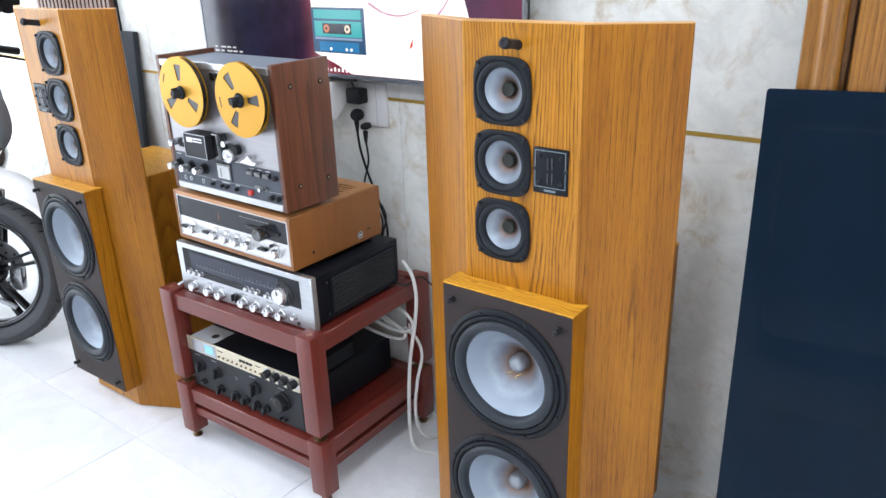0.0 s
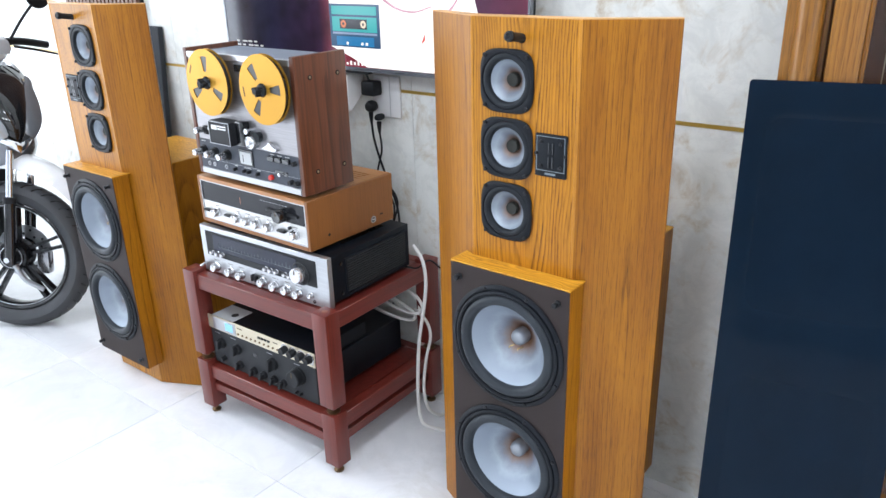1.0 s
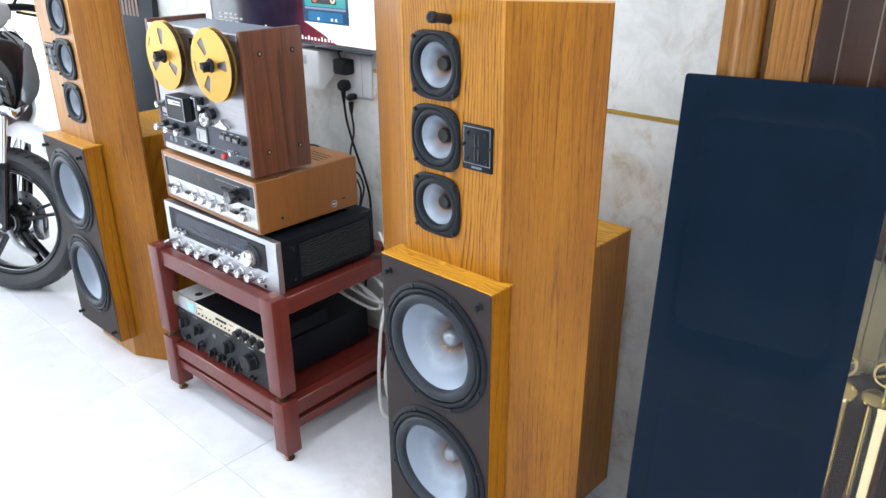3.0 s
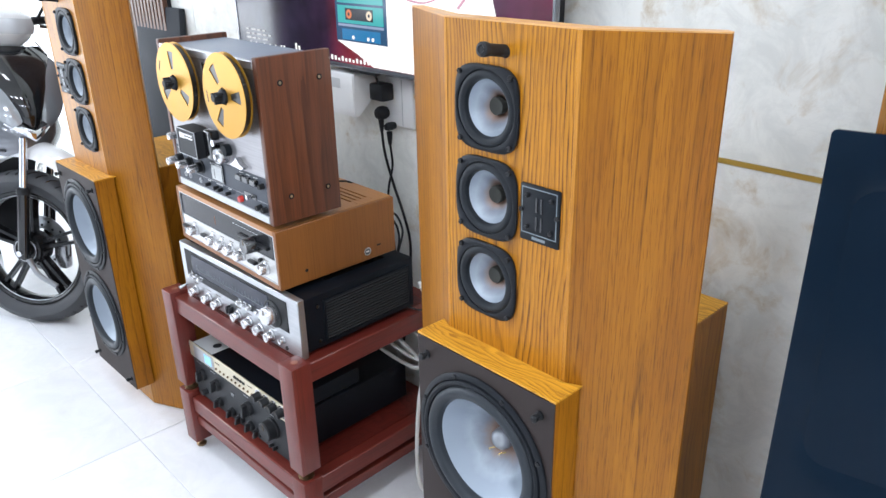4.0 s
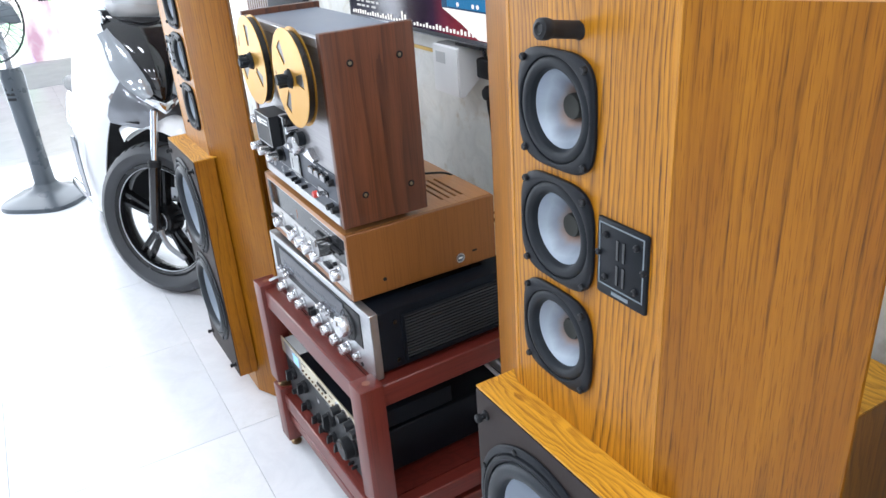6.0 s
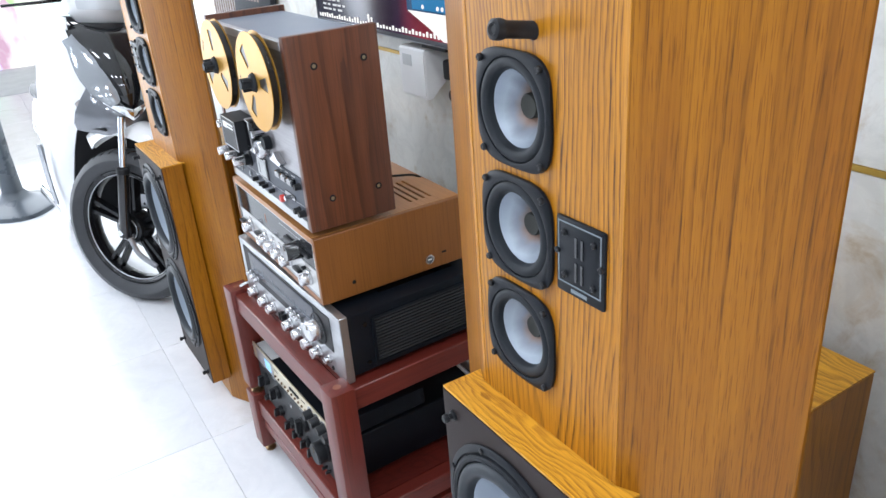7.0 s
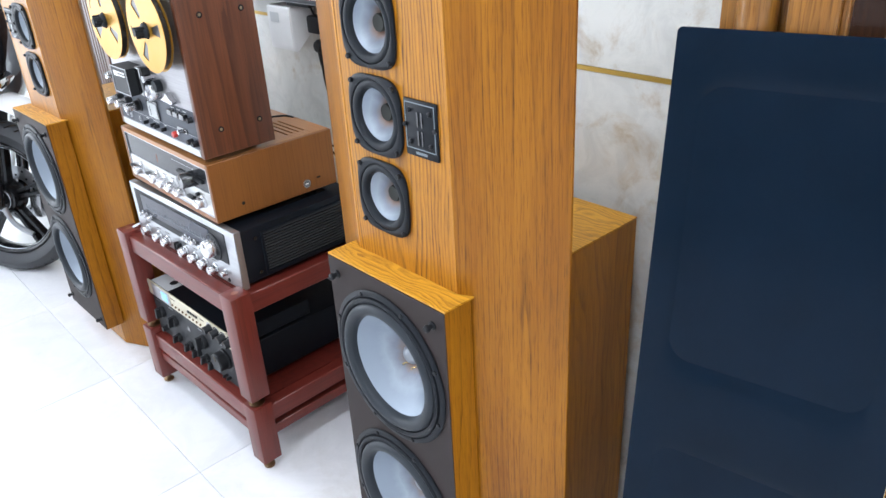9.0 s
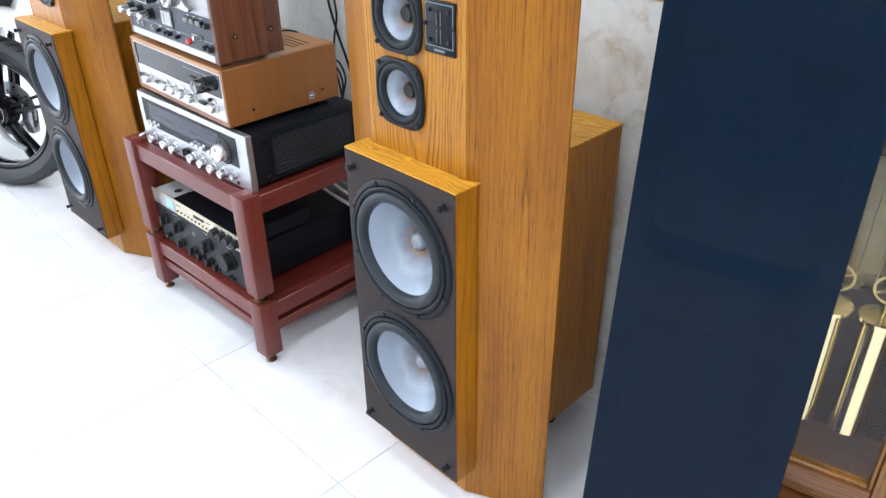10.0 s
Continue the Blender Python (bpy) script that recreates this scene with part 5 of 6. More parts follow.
    part("lettering", bm, glow("screen_grey", (0.62, 0.63, 0.66), 1.0), scr)


television()

# white cable box, sockets, plugs and leads under the television
cover = thing("cable_box", "white plastic cable cover under the television", "cable box", (0, 0, 0))
bm = bmesh.new()
prism(bm, [(1.585, 0.956), (1.600, 0.953), (1.662, 1.008), (1.662, 1.066), (1.585, 1.066)], -1.705, -1.592, "x")
bmesh.ops.bevel(bm, geom=bm.edges[:], offset=0.003, segments=2, affect="EDGES")
part("body", bm, white_plastic, cover)
boxpart("label", (-1.688, -1.648, 1.5840, 1.5862, 1.025, 1.050), label_paper, cover, "small grey printed label")

sock = thing("wall_socket", "double white wall socket with black plugs", "socket", (0, 0, 0))
boxpart("plate", (-1.545, -1.440, 1.653, 1.6628, 0.935, 1.060), white_plastic, sock, "", 0.003, 2)
boxpart("plate_seam", (-1.480, -1.4785, 1.6518, 1.6535, 0.937, 1.058), label_paper, sock)

adapter = thing("power_adapter", "black mains adapter plugged into the wall socket", "adapter", (0, 0, 0))
bm = bmesh.new()
box(bm, -1.562, -1.508, 1.612, 1.652, 1.002, 1.046, 0.006, 2)
part("body", bm, black_plastic, adapter)
bm = bmesh.new()
tube(bm, [(-1.530, 1.62, 1.045), (-1.535, 1.615, 1.065), (-1.545, 1.612, 1.082), (-1.56, 1.615, 1.095)], 0.003, 6)
part("lead", bm, black_plastic, adapter)


def plug_and_lead(label, at, path, r=0.0042, k=1.0):
    p = thing("plug_lead", label, "power lead", (0, 0, 0), 0, "power leads")
    bm = bmesh.new()
    lathe(bm, [(0.015 * k, 0.0), (0.018 * k, -0.010), (0.018 * k, -0.022), (0.013 * k, -0.030), (0, -0.032)], at, "y", 18)
    body = part("plug", bm, black_plastic, p, "round black plug")
    bm = bmesh.new()
    x, y, z = at
    lathe(bm, [(0.0080, 0.0), (0.0070, -0.014), (0.0045, -0.034), (0, -0.034)], (x, y - 0.018, z - 0.014), "z", 12)
    part("strain_relief", bm, black_plastic, body)
    bm = bmesh.new()
    tube(bm, path, r, 8)
    part("lead", bm, black_plastic, p)


plug_and_lead("black power lead hanging from the wall socket", (-1.545, 1.652, 0.966), [(-1.545, 1.634, 0.920), (-1.538, 1.635, 0.86), (-1.515, 1.640, 0.78), (-1.480, 1.642, 0.70), (-1.46, 1.645, 0.62), (-1.47, 1.645, 0.50), (-1.50, 1.640, 0.30)], 0.0036)
plug_and_lead("second black power lead from the wall socket", (-1.513, 1.652, 0.936), [(-1.513, 1.634, 0.890), (-1.512, 1.638, 0.83), (-1.538, 1.642, 0.76), (-1.548, 1.645, 0.68), (-1.53, 1.648, 0.58), (-1.53, 1.645, 0.42)], 0.003, 0.6)


def cable(name, label, path, r, mat, group=""):
    bm = bmesh.new()
    tube(bm, path, r, 8, 6)
    ob = part(name, bm, mat, None, "", 60)
    return tagged(ob, label, "cable", group)


cable("speaker_cable", "white speaker cable hanging beside the rack", [(-1.330, 1.560, 0.575), (-1.285, 1.545, 0.545), (-1.262, 1.532, 0.490), (-1.260, 1.518, 0.410), (-1.260, 1.490, 0.310), (-1.258, 1.475, 0.215), (-1.257, 1.468, 0.115), (-1.252, 1.470, 0.035), (-1.235, 1.480, 0.007), (-1.19, 1.490, 0.006), (-1.10, 1.500, 0.006), (-0.98, 1.46, 0.006), (-0.90, 1.50, 0.006)], 0.0056, cable_white, "white cables")
cable("speaker_cable", "white speaker cable hanging beside the rack", [(-1.36, 1.585, 0.340), (-1.30, 1.570, 0.325), (-1.262, 1.545, 0.290), (-1.250, 1.505, 0.230), (-1.246, 1.485, 0.140), (-1.244, 1.500, 0.060), (-1.238, 1.545, 0.012), (-1.225, 1.590, 0.006)], 0.0050, cable_white, "white cables")
cable("speaker_cable", "white speaker cable looped behind the rack", [(-1.66, 1.560, 0.300), (-1.62, 1.545, 0.330), (-1.54, 1.540, 0.335), (-1.44, 1.545, 0.318), (-1.350, 1.550, 0.318), (-1.335, 1.555, 0.345), (-1.42, 1.560, 0.372), (-1.52, 1.575, 0.378), (-1.60, 1.59, 0.362)], 0.0052, cable_white, "white cables")
cable("speaker_cable", "white speaker cable looped behind the rack", [(-1.64, 1.570, 0.320), (-1.59, 1.555, 0.352), (-1.50, 1.550, 0.362), (-1.40, 1.552, 0.345), (-1.318, 1.550, 0.352), (-1.298, 1.552, 0.385), (-1.35, 1.560, 0.418), (-1.44, 1.575, 0.412), (-1.54, 1.590, 0.390)], 0.0050, cable_white, "white cables")
cable("speaker_cable", "white speaker cable looped behind the rack", [(-1.53, 1.600, 0.345), (-1.46, 1.585, 0.350), (-1.39, 1.580, 0.330), (-1.34, 1.585, 0.345), (-1.37, 1.600, 0.375), (-1.44, 1.605, 0.40)], 0.0042, cable_white, "white cables")
cable("signal_lead", "thin black lead from the silver receiver", [(-1.33, 1.52, 0.520), (-1.300, 1.54, 0.515), (-1.285, 1.58, 0.530), (-1.25, 1.600, 0.500), (-1.20, 1.62, 0.470)], 0.0026, black_plastic)
cable("signal_lead", "black leads behind the wooden receiver", [(-1.42, 1.512, 0.74), (-1.395, 1.540, 0.752), (-1.376, 1.550, 0.71), (-1.385, 1.545, 0.66), (-1.41, 1.545, 0.60)], 0.0028, black_plastic)
cable("signal_lead", "black leads behind the wooden receiver", [(-1.44, 1.512, 0.72), (-1.408, 1.540, 0.735), (-1.390, 1.550, 0.69), (-1.40, 1.545, 0.62)], 0.0028, black_plastic)
cable("signal_lead", "black lead on top of the wooden receiver", [(-1.60, 1.362, 0.90), (-1.58, 1.40, 0.86), (-1.56, 1.44, 0.822), (-1.53, 1.50, 0.815), (-1.51, 1.535, 0.79)], 0.0026, black_plastic)


# ---- long-case clock ----


def clock():
    c = thing("longcase_clock", "oak long-case clock with glazed door and brass weights", "clock", (-0.318, 1.300, 0.0), 13.0)
    W, D = 0.60, 0.245
    # plinth
    boxpart("plinth", (0.022, W - 0.022, 0.022, D, 0.055, 0.262), clock_burl, c, "burl plinth", 0.003)
    boxpart("foot_moulding", (0.0, W, 0.0, D, 0.004, 0.056), clock_oak_h, c, "", 0.010, 3)
    boxpart("plinth_moulding", (0.012, W - 0.012, 0.012, D, 0.262, 0.278), clock_oak_h, c, "", 0.006, 3)
    boxpart("plinth_top", (0.0, W, 0.0, D, 0.278, 0.303), clock_oak_h, c, "moulded oak plinth top", 0.008, 3)
    # case
    for x0, x1 in ((0.040, 0.058), (W - 0.058, W - 0.040)):
        boxpart("case_side", (x0, x1, 0.045, D, 0.303, 1.62), clock_oak, c)
    boxpart("case_back", (0.058, W - 0.058, D - 0.012, D, 0.303, 1.62), clock_back, c, "dark brown back board")
    for x0, x1 in ((0.058, 0.108), (W - 0.108, W - 0.058)):
        boxpart("front_post", (x0, x1, 0.062, 0.085, 0.303, 1.62), clock_oak, c)
    boxpart("case_floor", (0.058, W - 0.058, 0.086, D - 0.012, 0.303, 0.318), clock_oak_h, c)
    for cx in (0.078, W - 0.078):
        bm = bmesh.new()
        lathe(bm, [(0.021, 0.352), (0.0225, 0.60), (0.0225, 1.20), (0.020, 1.56)], (cx, 0.050, 0), "z", 28)
        col = part("column", bm, clock_oak, c, "round oak column")
        turned("column_base", [(0, 0.303), (0.030, 0.303), (0.032, 0.310), (0.030, 0.319), (0.026, 0.322), (0.029, 0.330), (0.027, 0.339), (0.024, 0.343), (0.025, 0.349), (0.022, 0.354), (0, 0.354)], (cx, 0.050, 0), "z", brass, col, "turned brass column base", 28)
        turned("column_capital", [(0, 1.555), (0.022, 1.555), (0.029, 1.575), (0.029, 1.60), (0, 1.60)], (cx, 0.050, 0), "z", brass, col)
    # glazed door
    d0, d1 = 0.112, W - 0.112
    door = boxpart("door", (d0, d0 + 0.052, 0.030, 0.060, 0.318, 1.60), clock_oak, c, "oak door with moulded stiles", 0.004, 2)
    boxpart("door_stile", (d1 - 0.052, d1, 0.030, 0.060, 0.318, 1.60), clock_oak, door, "", 0.004, 2)
    boxpart("bottom_rail", (d0 + 0.052, d1 - 0.052, 0.030, 0.060, 0.318, 0.372), clock_oak_h, door, "", 0.004, 2)
    boxpart("top_rail", (d0 + 0.052, d1 - 0.052, 0.030, 0.060, 1.545, 1.60), clock_oak_h, door, "", 0.004, 2)
    for x0, x1, z0, z1 in ((d0 + 0.052, d0 + 0.060, 0.372, 1.545), (d1 - 0.060, d1 - 0.052, 0.372, 1.545), (d0 + 0.060, d1 - 0.060, 0.372, 0.380), (d0 + 0.060, d1 - 0.060, 1.537, 1.545)):
        boxpart("glazing_bead", (x0, x1, 0.036, 0.056, z0, z1), clock_oak, door, "", 0.002)
    pane = boxpart("pane", (d0 + 0.060, d1 - 0.060, 0.044, 0.047, 0.380, 1.537), clear_glass, door, "clear glass pane")
    pane.visible_shadow = False
    # lock plate
    lx = d0 + 0.024
    bm = bmesh.new()
    out = []
    for k in range(28):
        a = 2 * math.pi * k / 28
        z = 0.054 * math.sin(a)
        out.append((lx + 0.0085 * math.cos(a) * (1.15 if abs(z) > 0.038 else 0.85), 1.038 + z))
    prism(bm, out, 0.0265, 0.030, "y")
    lock = part("lock_plate", bm, antique_brass, door, "pierced antique brass lock plate")
    for z0, z1 in ((1.052, 1.074), (1.004, 1.024)):
        boxpart("opening", (lx - 0.0035, lx + 0.0035, 0.0258, 0.0266, z0, z1), clock_oak, lock)
    turned("keyhole", [(0.0035, 0.0264), (0.0035, 0.0256), (0, 0.0256)], (lx, 0, 1.038), "y", black_plastic, lock, "", 12)
    # hood, closed and plain
    boxpart("hood_moulding", (0.0, W, 0.0, D, 1.62, 1.66), clock_oak_h, c, "", 0.010, 3)
    boxpart("hood", (0.03, W - 0.03, 0.03, D, 1.66, 2.06), clock_oak, c)
    boxpart("hood_cornice", (0.0, W, 0.0, D, 2.06, 2.12), clock_oak_h, c, "", 0.012, 3)
    # pendulum and chimes
    turned("pendulum_bob", [(0, 0.176), (0.112, 0.176), (0.116, 0.171), (0.114, 0.168), (0.108, 0.171), (0.06, 0.163), (0, 0.160)], (0.30, 0, 0.765), "y", dim_brass, c, "large brass pendulum bob", 56)
    boxpart("pendulum_rod", (0.294, 0.306, 0.176, 0.180, 0.78, 1.58), clock_oak, c)
    for k in range(9):
        bm = bmesh.new()
        x = 0.275 + k * 0.017
        tube(bm, [(x, 0.212, 0.93 + 0.012 * k), (x, 0.212, 1.55)], 0.0032, 8, 1, False)
        part("chime_rod", bm, dull_steel, c, "silver chime rod" if k == 0 else "")
    boxpart("chime_bar", (0.262, 0.425, 0.204, 0.208, 1.09, 1.102), black_plastic, c)
    bm = bmesh.new()
    plate = []
    for k in range(40):
        a = 2 * math.pi * k / 40
        rr = 0.085 * (1 + 0.22 * math.cos(3 * a) + 0.10 * math.sin(5 * a))
        plate.append((0.345 + rr * math.cos(a) * 0.7, 1.13 + rr * math.sin(a) * 1.1))
    prism(bm, plate, 0.219, 0.222, "y")
    part("chime_plate", bm, black_plastic, c, "dark scrolled chime plate")
    # three weights with pulleys
    for k in range(3):
        x, y = 0.227 + k * 0.073, 0.100
        bm = bmesh.new()
        lathe(bm, [(0, 0.428), (0.020, 0.428), (0.0255, 0.434), (0.0255, 0.648), (0.0335, 0.651), (0.0335, 0.657), (0.010, 0.659), (0, 0.659)], (x, y, 0), "z", 36)
        w = part("weight", bm, bright_brass, c, "polished brass weight")
        turned("hook", [(0.0028, 0.659), (0.0028, 0.690), (0, 0.690)], (x, y, 0), "z", bright_brass, w, "", 10)
        bm = bmesh.new()
        lathe(bm, [(0.021, -0.003), (0.0245, -0.003), (0.0245, 0.003), (0.021, 0.003), (0.021, -0.003)], (x, y, 0.706), "y", 28)
        for ang in range(4):
            a = math.pi / 2 * ang + 0.5
            tube(bm, [(x, y, 0.706), (x + 0.0215 * math.cos(a), y, 0.706 + 0.0215 * math.sin(a))], 0.0026, 6, 1, False)
        part("pulley", bm, brass, w, "spoked brass pulley")
        bm = bmesh.new()
        tube(bm, [(x - 0.023, y, 0.706), (x - 0.023, y, 1.60)], 0.0011, 6, 1, False)
        tube(bm, [(x + 0.023, y, 0.706), (x + 0.023, y, 1.60)], 0.0011, 6, 1, False)
        part("weight_cable", bm, antique_brass, w)


clock()

# glossy navy panel leaning against the clock
def framed_plate(bm, w, h, y0, y1, holes, r=0.03, flare=0.007):
    """An upright plate with rounded oblong openings (x0, x1, z0, z1) whose reveals slope inwards."""
    def ring(x0, x1, z0, z1, rad, y):
        pts = []
        for cx, cz, a0 in ((x1 - rad, z1 - rad, 0), (x0 + rad, z1 - rad, 90), (x0 + rad, z0 + rad, 180), (x1 - rad, z0 + rad, 270)):
            pts += [bm.verts.new((cx + rad * math.cos(radians(a0 + 15 * k)), y, cz + rad * math.sin(radians(a0 + 15 * k)))) for k in range(7)]
        return pts
    sides = []
    for y, grow in ((y0, flare), (y1, 0.0)):
        loops = [ring(0, w, 0, h, 0.006, y)] + [ring(a - grow, b + grow, c - grow, d + grow, r + grow, y) for a, b, c, d in holes]
        es = [bm.edges.new((q[k], q[(k + 1) % len(q)])) for q in loops for k in range(len(q))]
        bmesh.ops.triangle_fill(bm, use_beauty=True, edges=es)
        sides.append(loops)
    for a, b in zip(*sides):
        for k in range(len(a)):
            bm.faces.new((a[k], a[(k + 1) % len(a)], b[(k + 1) % len(b)], b[k]))


panel = thing("leaning_panel", "glossy dark navy panel with two sunk fields, leaning against the clock", "panel", (0, 0, 0))
bm = bmesh.new()
framed_plate(bm, 0.310, 1.193, 0.0, 0.0030, ((0.036, 0.276, 0.775, 1.130), (0.036, 0.276, 0.070, 0.640)), 0.03, 0.010)
part("face_frame", bm, navy_panel, panel, "glossy navy face frame", 20)
bm = bmesh.new()
box(bm, 0.001, 0.309, 0.0031, 0.022, 0.001, 1.192, 0.002)
part("board", bm, navy_panel, panel, "glossy navy board in the sunk fields")
bm = bmesh.new()
for x0, x1, z0, z1 in ((0.012, 0.042, 0.012, 1.18), (0.268, 0.298, 0.012, 1.18), (0.042, 0.268, 0.012, 0.042), (0.042, 0.268, 1.15, 1.18)):
    box(bm, x0, x1, 0.0222, 0.034, z0, z1)
part("back_frame", bm, black_plastic, panel, "black rear frame")
panel.matrix_world = pose(-0.288, 1.184, 0.002, 0, 0, 9.0) @ pose(0, 0, 0, -7.2, -0.8, 0)


# ---- grille and wood slats behind the far speaker ----
grille = thing("speaker_grille", "dark cloth speaker grille leaning against the marble wall", "speaker grille", (0, 0, 0))
bm = bmesh.new()
box(bm, -0.19, 0.19, 0, 0.024, 0, 1.168, 0.004, 2)
part("frame", bm, grille_cloth, grille)
grille.matrix_world = pose(-2.850, 1.545, 0.0, -4.6, 0, 0)
slats = thing("slat_panel", "brown wooden slat panel on the wall", "slat panel", (0, 0, 0), 0, "", "structure")
boxpart("backing", (-3.33, -2.765, 1.650, 1.6625, 0.02, 2.40), black_plastic, slats)
for k in range(19):
    boxpart("slat", (-3.325 + k * 0.0297, -3.325 + k * 0.0297 + 0.020, 1.632, 1.6500, 0.02, 2.40), slat_wood, slats, "", 0.001)


# ---- white scooter ----
def scooter():
    s = thing("motor_scooter", "white motor scooter with black alloy wheels parked near the shop front", "scooter", (-3.07, 1.058, 0.0), 6.0)
    s.matrix_world = pose(-3.07, 1.058, 0.0, -8.5, 0, 6.0)
    R = 0.303
    STEER = 31.0
    st = bmesh.new()
    # front wheel, steered to its left
    lathe(st, [(0.225, -0.032), (0.238, -0.045), (0.266, -0.053), (0.288, -0.043), (0.299, -0.023), (R, 0.0), (0.299, 0.023), (0.288, 0.043), (0.266, 0.053), (0.238, 0.045), (0.225, 0.032), (0.221, 0.0), (0.225, -0.032)], (0, 0, 0), "y", 64)
    wheel = part("front_wheel", st, tyre_mat, s, "front wheel with grooved road tyre", 38, (0, 0, R), (0, 0, STEER))
    for k in range(44):
        a = 2 * math.pi * k / 44
        for sy in (-1, 1):
            bm = bmesh.new()
            p = [Vector((math.cos(a + da) * rr, sy * yy, math.sin(a + da) * rr)) for da, rr, yy in ((0.0, 0.3018, 0.006), (0.05, 0.2990, 0.021), (0.085, 0.2900, 0.040))]
            tube(bm, p, 0.0022, 5, 2)
            part("tread_groove", bm, black_gloss, wheel)
    bm = bmesh.new()
    lathe(bm, [(0.227, -0.037), (0.222, -0.040), (0.213, -0.036), (0.205, -0.021), (0.202, 0.0), (0.205, 0.021), (0.213, 0.036), (0.222, 0.040), (0.227, 0.037), (0.220, 0.0), (0.227, -0.037)], (0, 0, 0), "y", 64)
    rim = part("rim", bm, rim_black, wheel, "satin black alloy rim")
    bm = bmesh.new()
    lathe(bm, [(0, -0.052), (0.018, -0.052), (0.022, -0.046), (0.036, -0.046), (0.040, -0.050), (0.046, -0.050), (0.049, -0.044), (0.058, -0.042), (0.063, -0.030), (0.063, 0.026), (0.050, 0.040), (0.020, 0.046), (0, 0.046)], (0, 0, 0), "y", 40)
    hub = part("hub", bm, rim_black, wheel, "ribbed black hub")
    turned("hub_ring", [(0.043, -0.0506), (0.0445, -0.0516), (0.046, -0.0506)], (0, 0, 0), "y", dull_steel, hub, "", 40)
    # thin steel ring added to draw the glint on the black rim
    turned("rim_glint", [(0.2065, -0.0300), (0.2080, -0.0318), (0.2095, -0.0320)], (0, 0, 0), "y", dull_steel, hub, "", 64)
    bm = bmesh.new()
    tube(bm, [(0.02, -0.060, -0.03), (0.06, -0.066, -0.085), (0.13, -0.060, -0.125)], 0.010, 8)
    part("speedometer_drive", bm, dull_steel, hub)
    for k in range(5):
        a = 2 * math.pi * k / 5 + 0.35
        for off in (-0.085, 0.085):
            bm = bmesh.new()
            i = Vector((math.cos(a + off * 2.4) * 0.046, 0, math.sin(a + off * 2.4) * 0.046))
            o = Vector((math.cos(a + off * 1.25) * 0.210, 0, math.sin(a + off * 1.25) * 0.210))
            d = (o - i).normalized()
            side = Vector((-d.z, 0, d.x)) * 0.0064
            rows = []
            for q, wdt in ((i, 1.15), ((i + o) / 2, 0.95), (o, 1.05)):
                rows.append([q + side * wdt + Vector((0, -0.016, 0)), q + side * wdt + Vector((0, 0.016, 0)), q - side * wdt + Vector((0, 0.016, 0)), q - side * wdt + Vector((0, -0.016, 0))])
            loft(bm, rows, True)
            part("spoke", bm, rim_black, rim)
    bm = bmesh.new()
    lathe(bm, [(0.060, 0.052), (0.112, 0.052), (0.112, 0.056), (0.060, 0.056), (0.060, 0.052)], (0, 0, 0), "y", 48)
    disc = part("brake_disc", bm, alu, wheel, "drilled steel brake disc")
    for k in range(20):
        a = 2 * math.pi * k / 20
        rr = 0.075 if k % 2 else 0.095
        turned("disc_hole", [(0.0055, 0.0514), (0, 0.0513)], (rr * math.cos(a), 0, rr * math.sin(a)), "y", black_plastic, disc, "", 8)
    bm = bmesh.new()
    box(bm, 0.055, 0.105, 0.036, 0.080, -0.09, 0.005, 0.008, 2)
    part("brake_caliper", bm, knob_alu, wheel, "silver brake caliper")
    # fork legs
    for sy in (-1, 1):
        bm = bmesh.new()
        tube(bm, [(0.010, sy * 0.074, -0.020), (0.030, sy * 0.074, 0.235)], 0.0215, 14, 1, False)
        leg = part("fork_leg", bm, black_gloss, wheel, "black fork slider")
        bm = bmesh.new()
        tube(bm, [(0.030, sy * 0.074, 0.23), (0.048, sy * 0.074, 0.44)], 0.0135, 14, 1, False)
        part("stanchion", bm, chrome, leg, "chromed fork tube")
        turned("axle_nut", [(0.0, sy * 0.100), (0.011, sy * 0.100), (0.012, sy * 0.088), (0.012, sy * 0.074)], (0.010, 0, 0), "y", chrome, leg, "", 12)
        bm = bmesh.new()
        lathe(bm, [(0.0245, 0.0), (0.0245, 0.020), (0.016, 0.026)], (0.030, sy * 0.074, 0.228), "z", 14)
        part("dust_seal", bm, black_plastic, leg)
    # front mudguard
    bm = bmesh.new()
    rows = []
    for k in range(15):
        a = radians(36 + k * 6.1)
        w = 0.064 * math.sin(math.pi * (k + 0.5) / 15.0) ** 0.85
        row = []
        for j in range(9):
            q = -1 + j / 4
            rr = 0.385 + 0.035 * math.sin(math.pi * k / 14) - 0.055 * abs(q) ** 3
            row.append(Vector((math.cos(a) * rr, q * w, math.sin(a) * rr)))
        rows.append(row)
    loft(bm, rows)
    thick(bm, 0.004)
    part("front_mudguard", bm, white_paint, wheel, "white curved front mudguard")
